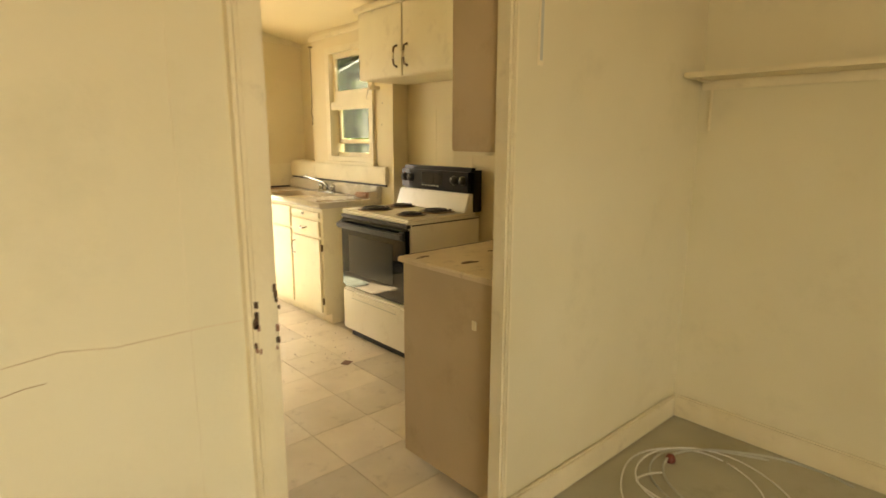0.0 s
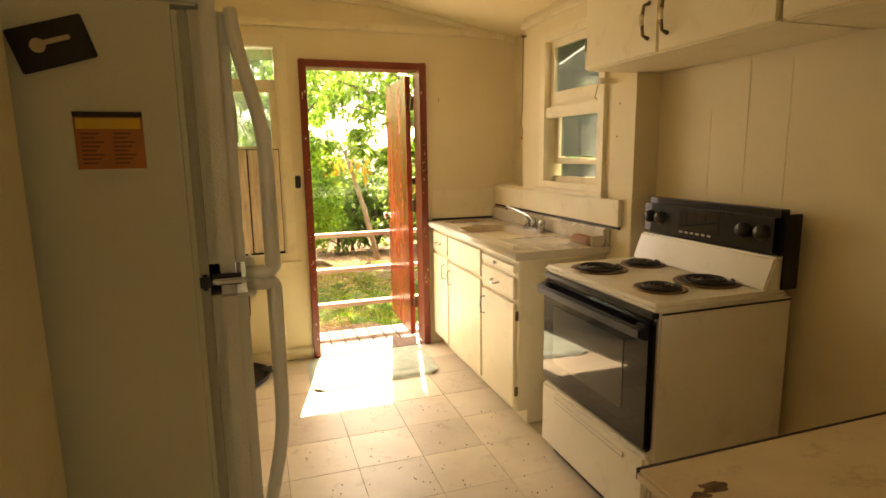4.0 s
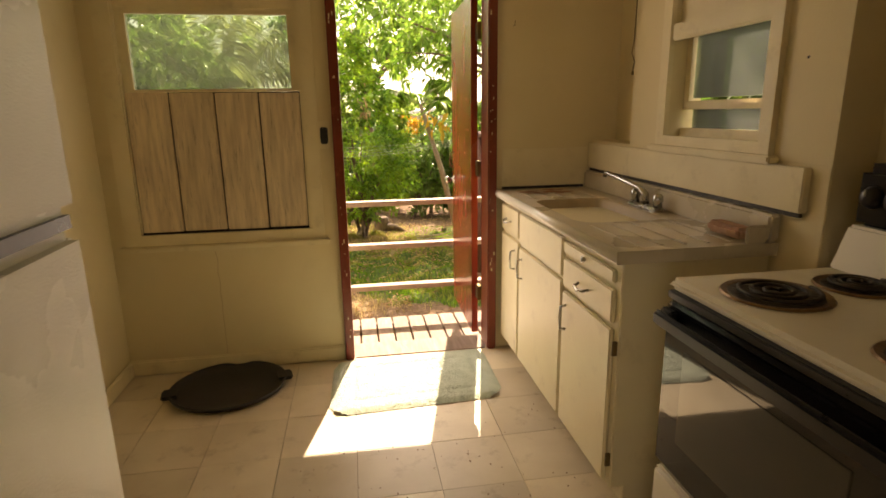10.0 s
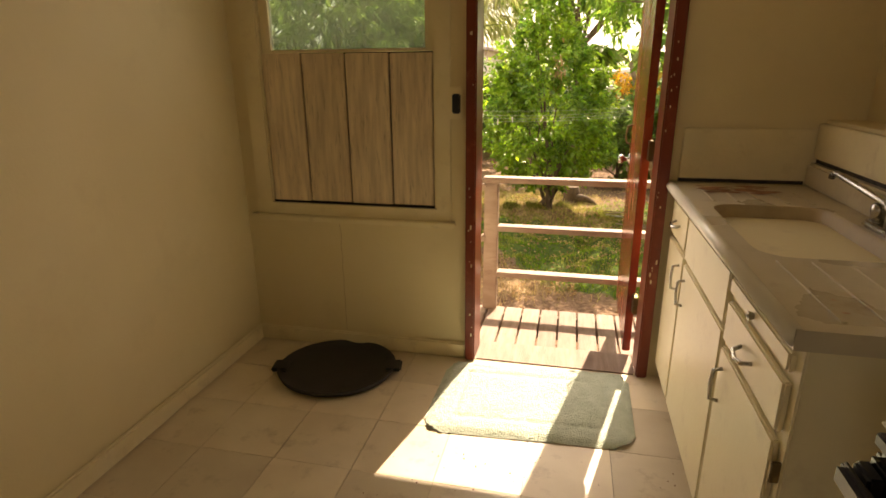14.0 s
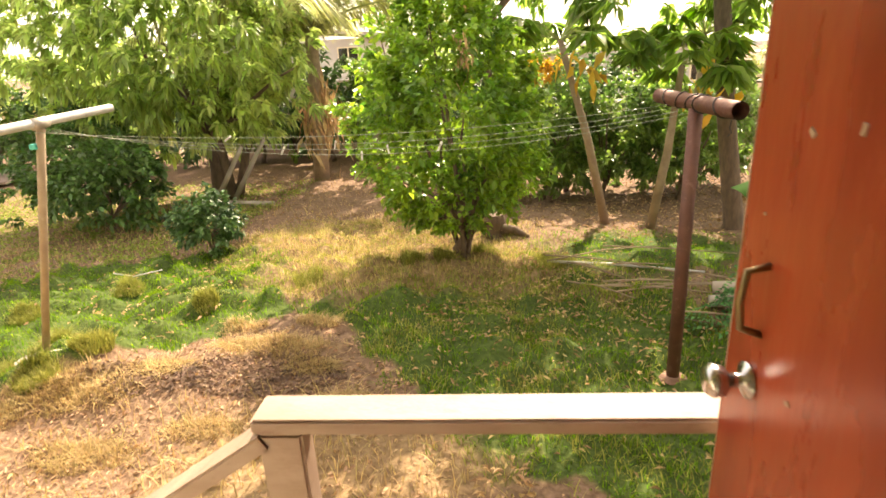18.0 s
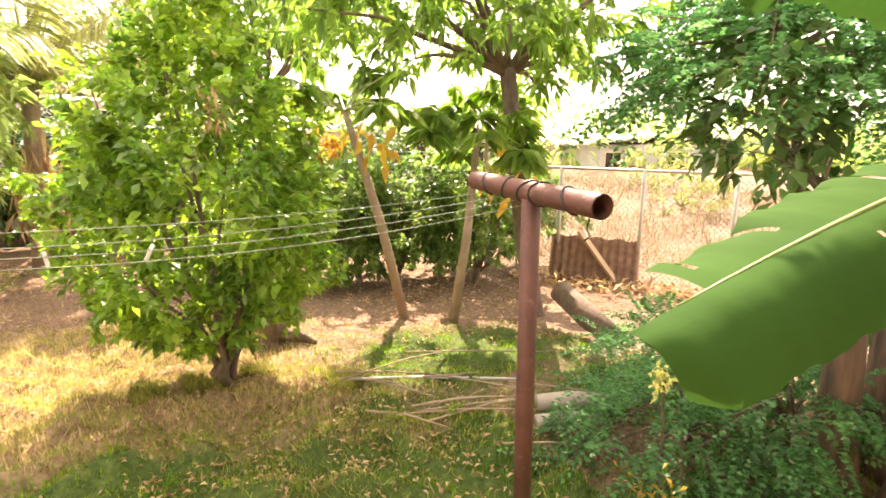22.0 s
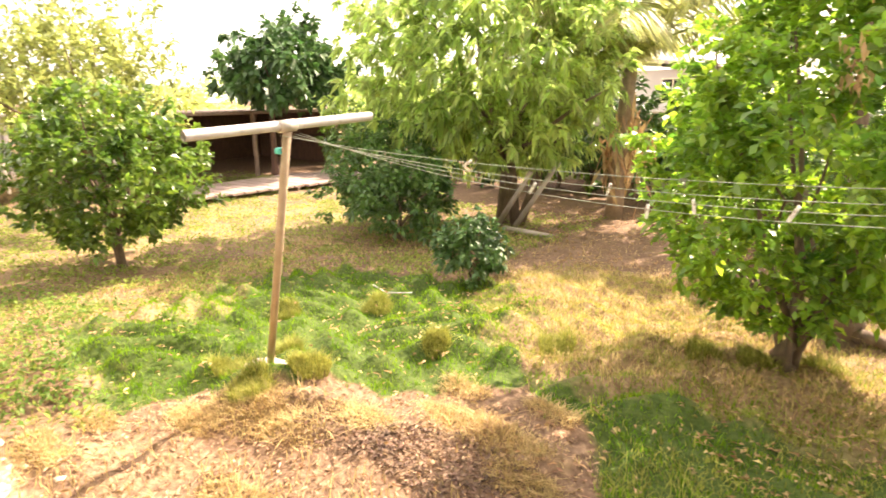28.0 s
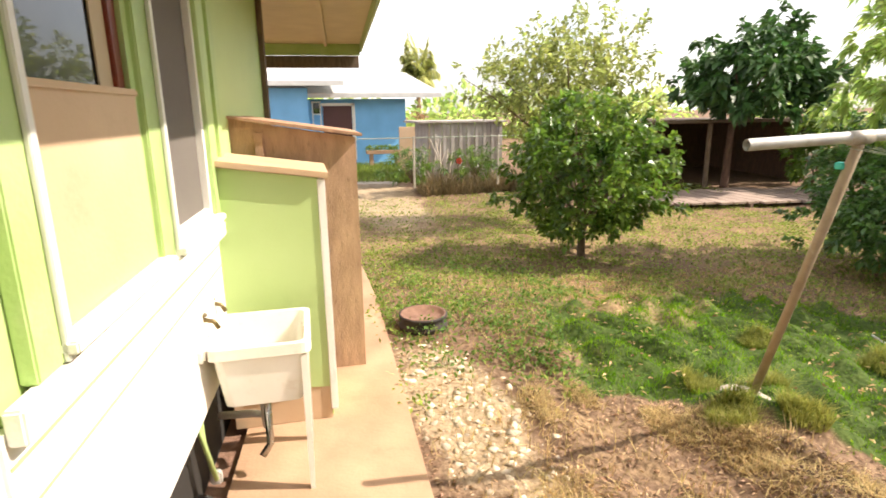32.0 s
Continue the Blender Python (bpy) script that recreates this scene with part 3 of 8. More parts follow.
def round_ring(x0, x1, y0, y1, z, r=0.04):
    pts = []
    for cx, cy, a0 in ((x1 - r, y1 - r, 0), (x0 + r, y1 - r, 90), (x0 + r, y0 + r, 180), (x1 - r, y0 + r, 270)):
        pts += [(cx + r * math.cos(radians(a0 + 22.5 * k)), cy + r * math.sin(radians(a0 + 22.5 * k)), z) for k in range(5)]
    return pts

# ---- kitchen: floor, walls, ceiling ----
GZ = -0.46


def structure(name, bm, material, label, category="wall"):
    return solid(name, bm, material, label, category, kind="structure")


floor = structure("floor", box(-1.2, 1.72, -3.86, 0.02, -0.12, -0.006, 0), GROUT, "kitchen floor of worn beige vinyl tiles with dark joints", "floor")
structure("floor_room", box(-3.1, 1.85, -7.7, -3.86, -0.12, 0.035, 0), PLAIN_FLOOR, "dull green-grey sheet floor of the side room", "floor")

door_hole, win_hole = (-0.01, 0.86, -0.2, 2.06), (-1.03, -0.145, 0.74, 2.14)
structure("wall_north", wall_with_holes("y", 0.0, 0.06, -1.16, 1.6, -0.1, 2.72, [door_hole, win_hole]), CREAM, "cream painted board wall with the back door", "wall")
FACADE = Matrix.Translation((-1.0, 0.12, 0)) @ Matrix.Rotation(radians(-3.4), 4, "Z") @ Matrix.Translation((1.0, -0.12, 0))


def turned(bm):
    """Turns a piece with the slightly skewed long facade."""
    bmesh.ops.transform(bm, matrix=FACADE, verts=bm.verts)
    return bm


rooms_w = [(-2.12, -1.40, 0.82, 2.02), (-2.98, -2.28, 0.82, 2.02)]
structure("wall_outside", wall_with_holes("y", 0.06, 0.12, -1.16, 1.75, 0.73, 2.72, [(door_hole[0], door_hole[1], 0.73, 2.06), win_hole]), SIDING_G, "lime green painted outside wall by the back door", "wall")
structure("wall_outside_long", turned(wall_with_holes("y", 0.06, 0.12, -5.5, -1.16, 0.73, 2.72, rooms_w)), SIDING_G, "long lime green outside wall of the house", "wall")
structure("wall_skirt", wall_with_holes("y", 0.062, 0.135, -1.16, 1.75, -0.12, 0.73, [(door_hole[0], door_hole[1], -0.12, 0.73)]), SIDING_W, "white painted lower outside wall boards", "wall")
structure("wall_skirt_long", turned(box(-5.5, -1.16, 0.062, 0.135, 0.03, 0.73, 0)), SIDING_W, "long white painted lower outside wall", "wall")
# black sheets stand in for the shade under the raised house
structure("crawl_shade", box(-1.3, 1.7, 0.0, 0.05, GZ - 0.1, -0.12, 0), GAP_SHADE, "black sheet painted as the shade under the raised house", "wall")
structure("crawl_shade_long", turned(box(-5.5, -1.16, 0.0, 0.05, GZ - 0.1, 0.03, 0)), GAP_SHADE, "long black sheet painted as the shade under the raised house", "wall")
east_hole = (-1.345, -0.77, 1.245, 2.09)
structure("wall_east", wall_with_holes("x", 1.56, 1.60, -3.83, 0.0, -0.1, 2.72, [(-1.5, -0.46, 1.21, 2.2)]), CREAM, "cream wall behind the stove", "wall")
bump = wall_with_holes("x", 1.42, 1.56, -1.63, -0.44, 1.2, 2.5, [east_hole])
structure("wall_window_bay", bump, CREAM, "shallow cream wall bay around the sink window", "wall")
structure("wall_sink_ledge", box(1.42, 1.56, -1.63, -0.002, 0.0, 1.2, 0.003), CREAM, "cream ledge wall behind the sink", "wall")
structure("wall_west", box(-1.26, -1.16, -3.83, 0.06, -0.1, 2.72, 0), CREAM, "plain cream wall with fine vertical joints", "wall")
pier = (-0.68, 0.21, 0.0, 2.12)
structure("wall_partition", wall_with_holes("y", -3.849, -3.83, -3.0, 1.72, 0.0, 2.72, [pier]), CREAM, "cream partition with a doorway", "wall")
structure("wall_partition_room", wall_with_holes("y", -3.92, -3.85, -3.0, 0.21, 0.0, 2.72, [pier]), ROOM, "pale green-cream partition face in the side room", "wall")
structure("wall_partition_side", box(0.21, 1.72, -3.868, -3.85, 0.0, 2.72, 0), ROOM, "pale green-cream thin board partition beside the doorway", "wall")
structure("wall_room_east", box(1.49, 1.70, -7.7, -3.862, -0.1, 2.72, 0), ROOM, "pale green-cream side room wall", "wall")
structure("wall_room_west", box(-3.1, -3.0, -7.7, -3.72, -0.1, 2.72, 0), ROOM, "pale side room wall", "wall")
# out of view; the opening is placed to suit the added lamp
structure("wall_room_south", wall_with_holes("y", -7.7, -7.6, -3.0, 1.72, -0.1, 2.72, [(-2.65, -1.15, 0.95, 2.05)]), ROOM, "unseen side room wall with a window opening added for its lamp", "wall")
cb = bmesh.new()
prof = [(1.6, 2.262), (0.5, 2.466), (-1.3, 2.466), (-1.3, 2.56), (0.5, 2.56), (1.6, 2.36)]
ra, rb = [cb.verts.new((x, 0.06, z)) for x, z in prof], [cb.verts.new((x, -3.84, z)) for x, z in prof]
cb.faces.new(ra), cb.faces.new(rb[::-1])
for k in range(6):
    cb.faces.new((ra[k], rb[k], rb[(k + 1) % 6], ra[(k + 1) % 6]))
structure("ceiling", cb, CEIL, "cream ceiling that slopes down to the window wall", "ceiling")
structure("ceiling_room", box(-3.1, 1.82, -7.7, -3.72, 2.45, 2.55, 0), CEIL, "cream side room ceiling", "ceiling")

# trims
structure("trim_north", box(-1.16, 1.56, -0.022, 0.0, 2.255, 2.305, 0.006), TRIM, "cream painted rail along the door wall", "trim")
sl = bmesh.new()
box(-0.56, 0.56, -0.02, 0.0, -0.02, 0.02, 0.005, sl, Matrix.Translation((1.02, 0, 2.352)) @ Matrix.Rotation(math.atan(0.186), 4, "Y"))
box(-1.16, 0.49, -0.02, 0.0, 2.43, 2.466, 0.005, sl)
structure("trim_gable", sl, TRIM, "cream moulding under the sloping ceiling", "trim")
structure("trim_window_wall", box(1.395, 1.42, -1.63, -0.44, 2.225, 2.26, 0.005), TRIM, "cream moulding above the sink window", "trim")
structure("baseboard_north", box(-1.16, -0.012, -0.022, 0.0, 0.0, 0.085, 0.008), TRIM, "cream scuffed baseboard under the boarded window", "baseboard")
structure("baseboard_west", box(-1.16, -1.138, -1.95, -0.022, 0.0, 0.085, 0.008), TRIM, "cream scuffed baseboard", "baseboard")
structure("baseboard_room", box(0.212, 1.468, -3.89, -3.868, 0.035, 0.15, 0.008), TRIM, "chipped cream baseboard in the side room", "baseboard")
structure("baseboard_room_east", box(1.468, 1.49, -7.6, -3.868, 0.035, 0.15, 0.008), TRIM, "chipped cream baseboard in the side room", "baseboard")
for x0, x1, y0 in ((-0.692, -0.625, -3.95), (0.17, 0.209, -3.888)):
    fr = thing("door_frame", (x0, -3.85, 0), "cream chipped timber doorway casing", "door frame", kind="structure")
    part("casing", box(x0, x1, y0, -3.822, 0, 2.05, 0.008), TRIM, fr)
    part("stop", box(x0 + 0.012, x1 - 0.012, y0 - 0.006, y0 - 0.0005, 0.04, 2.04, 0.003), TRIM, fr, "raised bead on the casing")
structure("door_head", box(-0.692, 0.209, -3.945, -3.822, 2.05, 2.12, 0.006), TRIM, "cream doorway head casing", "door frame")

# ---- back door ----
frame_1 = thing("door_frame", (0.42, 0.05, 0), "red-brown painted door frame with chipped edges", "door frame", kind="structure")
part("jamb", box(-0.012, 0.036, -0.035, 0.15, 0.0, 2.06, 0.006), REDPAINT, frame_1)
part("jamb", box(0.812, 0.862, -0.035, 0.135, 0.0, 2.06, 0.006), REDPAINT, frame_1)
part("head", box(0.036, 0.812, -0.033, 0.148, 2.012, 2.058, 0.006), REDPAINT, frame_1)
part("threshold", box(0.036, 0.812, -0.02, 0.19, -0.06, 0.006, 0.008), DECKWOOD, frame_1, "worn grey wooden threshold")
chips = random.Random(4)
for k in range(34):
    z, s = chips.uniform(0.1, 1.9), chips.uniform(0.004, 0.012)
    side = chips.choice((0, 1))
    x = 0.0 + chips.uniform(0, 0.02) if side else 0.83 + chips.uniform(-0.01, 0.02)
    part("paint_chip", box(x, x + s * 0.6, -0.0365, -0.034, z, z + s * chips.uniform(0.8, 2), 0), TRIM, frame_1, "pale chip in the red paint")

door_1 = thing("door_1", (0.81, 0.16, 0.0), "red-brown painted back door standing open outwards", "door", kind="structure")
turn = Matrix.Translation((0.81, 0.16, 0)) @ Matrix.Rotation(radians(-1.5), 4, "Z") @ Matrix.Translation((-0.81, -0.16, 0))
part("leaf", box(0.766, 0.803, 0.19, 0.935, 0.02, 2.0, 0.004, None, turn), REDLEAF, door_1)
part("edge_strip", box(0.768, 0.801, 0.935, 0.942, 0.03, 1.99, 0.002, None, turn), DOOREDGE, door_1, "pale worn door edge")
kb = lathe([(0.0, 0), (0.028, 0.0), (0.03, 0.006), (0.012, 0.012), (0.011, 0.03), (0.024, 0.04), (0.027, 0.055), (0.02, 0.066), (0, 0.068)], (0.785, 0.85, 0.905), 16, m=Matrix.Rotation(-math.pi / 2, 4, "Y"))
part("knob", kb, CHROME, door_1, "worn chrome door knob", True)
part("pull", tube([(0.788, 0.835, 1.10), (0.756, 0.84, 1.09), (0.75, 0.84, 1.04), (0.756, 0.84, 1.0), (0.788, 0.835, 0.99)], 0.006), BRASS, door_1, "bent metal pull", True)
for z in (0.25, 1.0, 1.75):
    part("hinge", box(0.79, 0.812, 0.132, 0.192, z, z + 0.09, 0.003), BRASS, door_1)
flk = random.Random(6)
for k in range(14):
    y, z, s = flk.uniform(0.3, 0.9), flk.uniform(0.4, 1.7), flk.uniform(0.003, 0.008)
    part("paint_flake", box(-s * 0.6, s * 0.6, -0.0012, 0.0012, -s, s, 0.0005, None, turn @ Matrix.Translation((0.7655, y, z)) @ Matrix.Rotation(math.pi / 2, 4, "Z") @ Matrix.Rotation(flk.uniform(0, 3), 4, "Y")), DOOREDGE, door_1, "bare patch where paint has flaked")

# ---- boarded window beside the door ----
window_1 = thing("window_1", (-0.58, 0.05, 0.74), "wooden window with dusty panes above four weathered boards", "window", kind="structure")
part("casing", wall_with_holes("y", -0.018, 0.0, -1.085, -0.085, 0.70, 2.2, [(-1.005, -0.15, 0.772, 2.13)]), TRIM, window_1)
part("frame", wall_with_holes("y", -0.004, 0.10, -1.026, -0.149, 0.744, 2.136, [(-1.0, -0.165, 0.772, 2.125)]), TRIM, window_1)
part("transom", box(-1.0, -0.165, 0.01, 0.07, 1.865, 1.925, 0.006), TRIM, window_1)
part("window_sill", box(-1.12, -0.06, -0.04, 0.0, 0.685, 0.715, 0.006), TRIM, window_1)
g1 = part("pane", box(-1.0, -0.165, 0.04, 0.044, 1.925, 2.125, 0), DUSTY, window_1, "clear upper pane")
sash = part("sash", wall_with_holes("y", 0.02, 0.055, -1.0, -0.165, 1.482, 1.865, [(-0.955, -0.205, 1.495, 1.845)]), TRIM, window_1)
g2 = part("pane", box(-0.955, -0.205, 0.036, 0.04, 1.495, 1.845, 0), FROST, window_1, "dusty lower pane")
g1.visible_shadow = g2.visible_shadow = False
bx = [-1.006, -0.796, -0.581, -0.369, -0.157]
for k in range(4):
    part("board", box(bx[k] + (0.011 if k == 0 else 0.0035), bx[k + 1] - (0.012 if k == 3 else 0.0035), -0.004, 0.014, 0.783 + 0.002 * (k % 2), 1.480 - 0.002 * k, 0.003), BOARDWOOD, window_1)
# shade in the gaps round the boards, painted as a dark strip and sheet
part("bottom_shade_strip", box(-1.0, -0.165, -0.002, 0.0155, 0.7725, 0.7815, 0), GAP_SHADE, window_1, "dark strip painted as the shade in the gap under the boards")
part("backing", box(-1.0, -0.152, 0.016, 0.022, 0.776, 1.48, 0), GAP_SHADE, window_1, "dark sheet painted as the shade behind the boards")

thermo = thing("door_chime", (-0.062, -0.02, 1.2), "small cream wall plate with a black slot beside the door", "switch")
part("plate", box(-0.092, -0.03, -0.022, 0.0, 1.19, 1.33, 0.006), TRIM, thermo)
part("slot", box(-0.074, -0.036, -0.034, -0.022, 1.215, 1.30, 0.006), BLACK, thermo, "black plastic insert")

joint = [(-0.655 + 0.004 * math.sin(3 * k), -0.0008, 0.09 + 0.058 * k) for k in range(11)]
solid("wall_crack", tube(joint, 0.0014, 5), TANSIDE, "thin upright crack in the wall under the boarded window", "crack")

# ---- sink window ----
window_2 = thing("window_2", (1.44, -1.06, 1.2), "cream painted sash window over the sink", "window", kind="structure")
part("casing", wall_with_holes("x", 1.398, 1.42, -1.40, -0.71, 1.205, 2.14, [(-1.345, -0.77, 1.255, 2.09)]), TRIM, window_2)
part("window_sill", box(1.375, 1.42, -1.43, -0.68, 1.19, 1.215, 0.006), TRIM, window_2)
part("upper_sash", wall_with_holes("x", 1.44, 1.475, -1.343, -0.772, 1.66, 2.09, [(-1.30, -0.815, 1.79, 2.05)]), TRIM, window_2)
part("upper_rail", box(1.405, 1.44, -1.343, -0.772, 1.635, 1.70, 0.006), TRIM, window_2)
part("lower_sash", wall_with_holes("x", 1.48, 1.51, -1.343, -0.772, 1.36, 1.68, [(-1.31, -0.805, 1.395, 1.65)]), TRIM, window_2)
part("stay_bar", box(1.46, 1.475, -1.34, -0.80, 1.372, 1.384, 0.003), TRIM, window_2)
# the bottom pane is added to dim the open gap below the sash
for z0, z1, x, lab in ((1.79, 2.05, 1.458, "greenish upper pane"), (1.405, 1.65, 1.495, "greenish lower pane"), (1.285, 1.36, 1.5, "added dusty pane that dims the gap under the lower sash")):
    gp = part("pane", box(x, x + 0.004, -1.3, -0.815, z0, z1, 0), DUSTY, window_2, lab)
    gp.visible_shadow = False
part("bottom_rail", box(1.47, 1.52, -1.343, -0.772, 1.247, 1.285, 0.004), TRIM, window_2)
cord = thing("blind_cord", (1.40, -0.47, 1.52), "thin brown blind cord hanging by the window", "cord")
part("cord", tube([(1.405, -0.46, 2.18), (1.403, -0.462, 1.9), (1.402, -0.458, 1.68), (1.397, -0.452, 1.62), (1.406, -0.465, 1.58), (1.402, -0.458, 1.54)], 0.003, 5), BRASS, cord)
part("hook", box(1.39, 1.43, -0.475, -0.45, 2.176, 2.186, 0.002), BRASS, cord)
part("tassel", lathe([(0.0, 0), (0.007, 0.004), (0.004, 0.02), (0, 0.022)], (1.402, -0.458, 1.52), 8), BRASS, cord)
cr = thing("curtain_bracket", (1.39, -1.46, 1.78), "white curtain rod bracket with a wire hook", "bracket")
part("bracket", box(1.34, 1.42, -1.475, -1.455, 1.765, 1.79, 0.004), TRIM, cr)
part("cup", lathe([(0.0, 0), (0.018, 0), (0.02, 0.03), (0, 0.032)], (1.34, -1.465, 1.76), 12), TRIM, cr)
part("wire", tube([(1.335, -1.44, 1.77), (1.33, -1.42, 1.70), (1.33, -1.44, 1.69)], 0.002, 5), BRASS, cr)

for y, z in ((-1.52, 1.94), (-1.51, 1.66), (-1.495, 1.5)):
    solid("screw_hole", box(1.4185, 1.4205, y, y + 0.008, z, z + 0.008, 0), BURNER, "small dark screw hole in the window post", "hole", "screw holes in the window post")
for y, z0, z1 in ((-2.15, 1.2, 1.79), (-2.335, 1.15, 1.76), (-1.96, 1.22, 1.6)):
    solid("panel_seam", box(1.5585, 1.5605, y, y + 0.0012, z0, z1, 0), TRIM, "fine upright seam in the painted wall panel", "seam", "seams in the stove wall")

# ---- sink unit ----
def splat(x, y, z, r, seed):
    """A thin flake of uneven outline."""
    g = random.Random(seed)
    w = [r * g.uniform(0.3, 1.3) for _ in range(20)]
    w = [0.25 * w[k - 2] + 0.35 * w[k - 1] + 0.4 * w[k] for k in range(20)]
    bm = bmesh.new()
    rim = [bm.verts.new((x + 1.5 * w[k] * math.cos(k * math.pi / 10), y + 0.75 * w[k] * math.sin(k * math.pi / 10), z)) for k in range(20)]
    mid = bm.verts.new((x, y, z + 0.0012))
    for k in range(20):
        bm.faces.new((mid, rim[k], rim[(k + 1) % 20]))
    return bm


sink_cab = thing("sink_cabinet", (1.16, -0.76, 0.0), "cream enamelled sink cabinet with chipped doors and chrome pulls", "cabinet")
part("body", box(0.905, 1.415, -1.445, -0.03, 0.085, 0.90, 0.004), CABINET, sink_cab)
part("plinth", box(0.965, 1.41, -1.43, -0.03, 0.0, 0.085, 0.003), TRIM, sink_cab, "dirty recessed plinth")


def pull(y, z, tall, parent, x=0.888):
    if tall:
        pts = [(x, y, z + 0.05), (x - 0.022, y, z + 0.045), (x - 0.026, y, z), (x - 0.022, y, z - 0.045), (x, y, z - 0.05)]
    else:
        pts = [(x, y + 0.045, z), (x - 0.022, y + 0.035, z - 0.006), (x - 0.026, y, z - 0.012), (x - 0.022, y - 0.035, z - 0.006), (x, y - 0.045, z)]
    part("handle", tube(pts, 0.0055, 7), CHROME, parent, "worn chrome pull", True)


for y0, y1, z0, z1, nm, hy, tall in (
    (-0.365, -0.05, 0.735, 0.875, "drawer", -0.2, False), (-0.365, -0.05, 0.10, 0.715, "door", -0.31, True), (-0.965, -0.385, 0.10, 0.70, "door", -0.44, True),
    (-1.415, -0.985, 0.10, 0.665, "door", -1.03, True), (-0.965, -0.385, 0.716, 0.875, "false_panel", None, False), (-1.415, -0.985, 0.685, 0.80, "drawer", -1.19, False), (-1.415, -0.985, 0.822, 0.866, "cutting_board", -1.19, None)):
    fr = part(nm, box(0.888, 0.906, y0, y1, z0, z1, 0.005), CABINET, sink_cab)
    if hy is not None and tall is not None:
        pull(hy, (z0 + z1) / 2 if not tall else z1 - 0.10, tall, fr)
    if tall is None:
        part("knob", lathe([(0, 0), (0.008, 0), (0.012, 0.012), (0, 0.016)], (0.888, hy, (z0 + z1) / 2), 10, m=Matrix.Rotation(-math.pi / 2, 4, "Y")), CHROME, fr)
for y in (-1.436,):
    for z in (0.17, 0.58):
        part("hinge", box(0.886, 0.905, y - 0.004, y + 0.004, z, z + 0.05, 0.002), BRASS, sink_cab)

sink = thing("sink", (1.15, -0.75, 0.90), "white enamel drainboard sink with worn rusty patches", "sink")
bowl = [round_ring(0.935, 1.30, -1.03, -0.43, 0.9425, 0.08), round_ring(0.945, 1.29, -1.02, -0.44, 0.932, 0.075), round_ring(0.965, 1.275, -1.0, -0.46, 0.84, 0.07), round_ring(0.995, 1.245, -0.96, -0.5, 0.765, 0.06), round_ring(1.08, 1.16, -0.77, -0.69, 0.757, 0.03)]
cx, cy = 1.1175, -0.73
edge = []
for x, y, z in bowl[0]:
    dx, dy = x - cx, y - cy
    s = min(((1.415 if dx > 0 else 0.868) - cx) / dx if abs(dx) > 1e-6 else 99, ((-0.015 if dy > 0 else -1.475) - cy) / dy if abs(dy) > 1e-6 else 99)
    edge.append((cx + dx * s, cy + dy * s, 0.942))
corners = [(1.415, -0.015), (0.868, -0.015), (0.868, -1.475), (1.415, -1.475)]
for px, py in corners:
    j = min(range(len(edge)), key=lambda q: (edge[q][0] - px) ** 2 + (edge[q][1] - py) ** 2)
    edge[j] = (px, py, 0.942)
part("rim", rings_mesh([[(x, y, 0.90) for x, y, z in edge], edge, bowl[0]], ()), SINKENAMEL, sink)
# paler enamel than the rim puts this edge's highlight into its colour
part("front_edge", tube([(0.872, -1.47, 0.925), (0.872, -0.02, 0.925)], 0.02, 10), ENAMEL, sink, "glossy rolled front edge, paler for the light it catches", True)
part("basin", rings_mesh(bowl, (4,)), BASIN, sink, "tan basin with stains, darker than the sink rim", True)
part("drain", lathe([(0.0, 0), (0.04, 0), (0.042, 0.004), (0.02, 0.003), (0, 0.001)], (1.12, -0.73, 0.759), 16), CHROME, sink, "chrome drain")
for k in range(5):
    x = 0.955 + 0.08 * k
    part("ridge", box(x, x + 0.014, -0.395, -0.20, 0.941, 0.9458, 0.002), SINKENAMEL, sink)
    part("ridge", box(x, x + 0.014, -1.43, -1.065, 0.941, 0.9458, 0.002), SINKENAMEL, sink)
part("splash", box(1.375, 1.418, -1.475, -0.015, 0.942, 1.035, 0.01), SINKENAMEL, sink)
part("end_splash", box(1.30, 1.375, -1.475, -1.46, 0.942, 1.0, 0.006), SINKENAMEL, sink)
rs = random.Random(7)
for k in range(30):
    x, y = rs.uniform(0.95, 1.24), rs.uniform(-0.25, -0.10) if k < 27 else rs.uniform(-1.4, -1.05)
    r = rs.uniform(0.008, 0.034) if k < 27 else rs.uniform(0.003, 0.006)
    part("rust_stain", splat(x, y, 0.9461 if y > -0.4 else 0.9438, r, k), RUSTSTAIN, sink, "brown rust worn through the enamel")
faucet = thing("faucet", (1.335, -0.78, 0.942), "chrome kitchen faucet with a long swivel spout and two handles", "faucet")
part("base", box(1.305, 1.365, -0.90, -0.66, 0.942, 0.965, 0.01), CHROME, faucet)
part("spout", tube([(1.335, -0.78, 0.965), (1.335, -0.775, 1.005), (1.325, -0.74, 1.03), (1.30, -0.60, 1.055), (1.285, -0.50, 1.072), (1.282, -0.485, 1.07), (1.282, -0.48, 1.052)], [0.016, 0.015, 0.012, 0.01, 0.01, 0.01, 0.01], 10), CHROME, faucet, smooth=True)
for y in (-0.88, -0.69):
    part("handle", lathe([(0.018, 0), (0.018, 0.02), (0.022, 0.03), (0.02, 0.05), (0.012, 0.058), (0, 0.06)], (1.335, y, 0.962), 14), CHROME, faucet, smooth=True)
solid("sponge", box(1.30, 1.365, -1.43, -1.26, 0.946, 0.985, 0.012), SOAPMAT, "worn pinkish scrubbing block on the sink deck", "sponge")
# shaded gaps above the sink and under the splash board, painted as dark strips
structure("sink_gap_shade", box(0.90, 1.375, -0.010, 0.0, 0.9425, 0.957, 0), BURNER, "dark strip painted as the shaded gap above the sink", "trim")
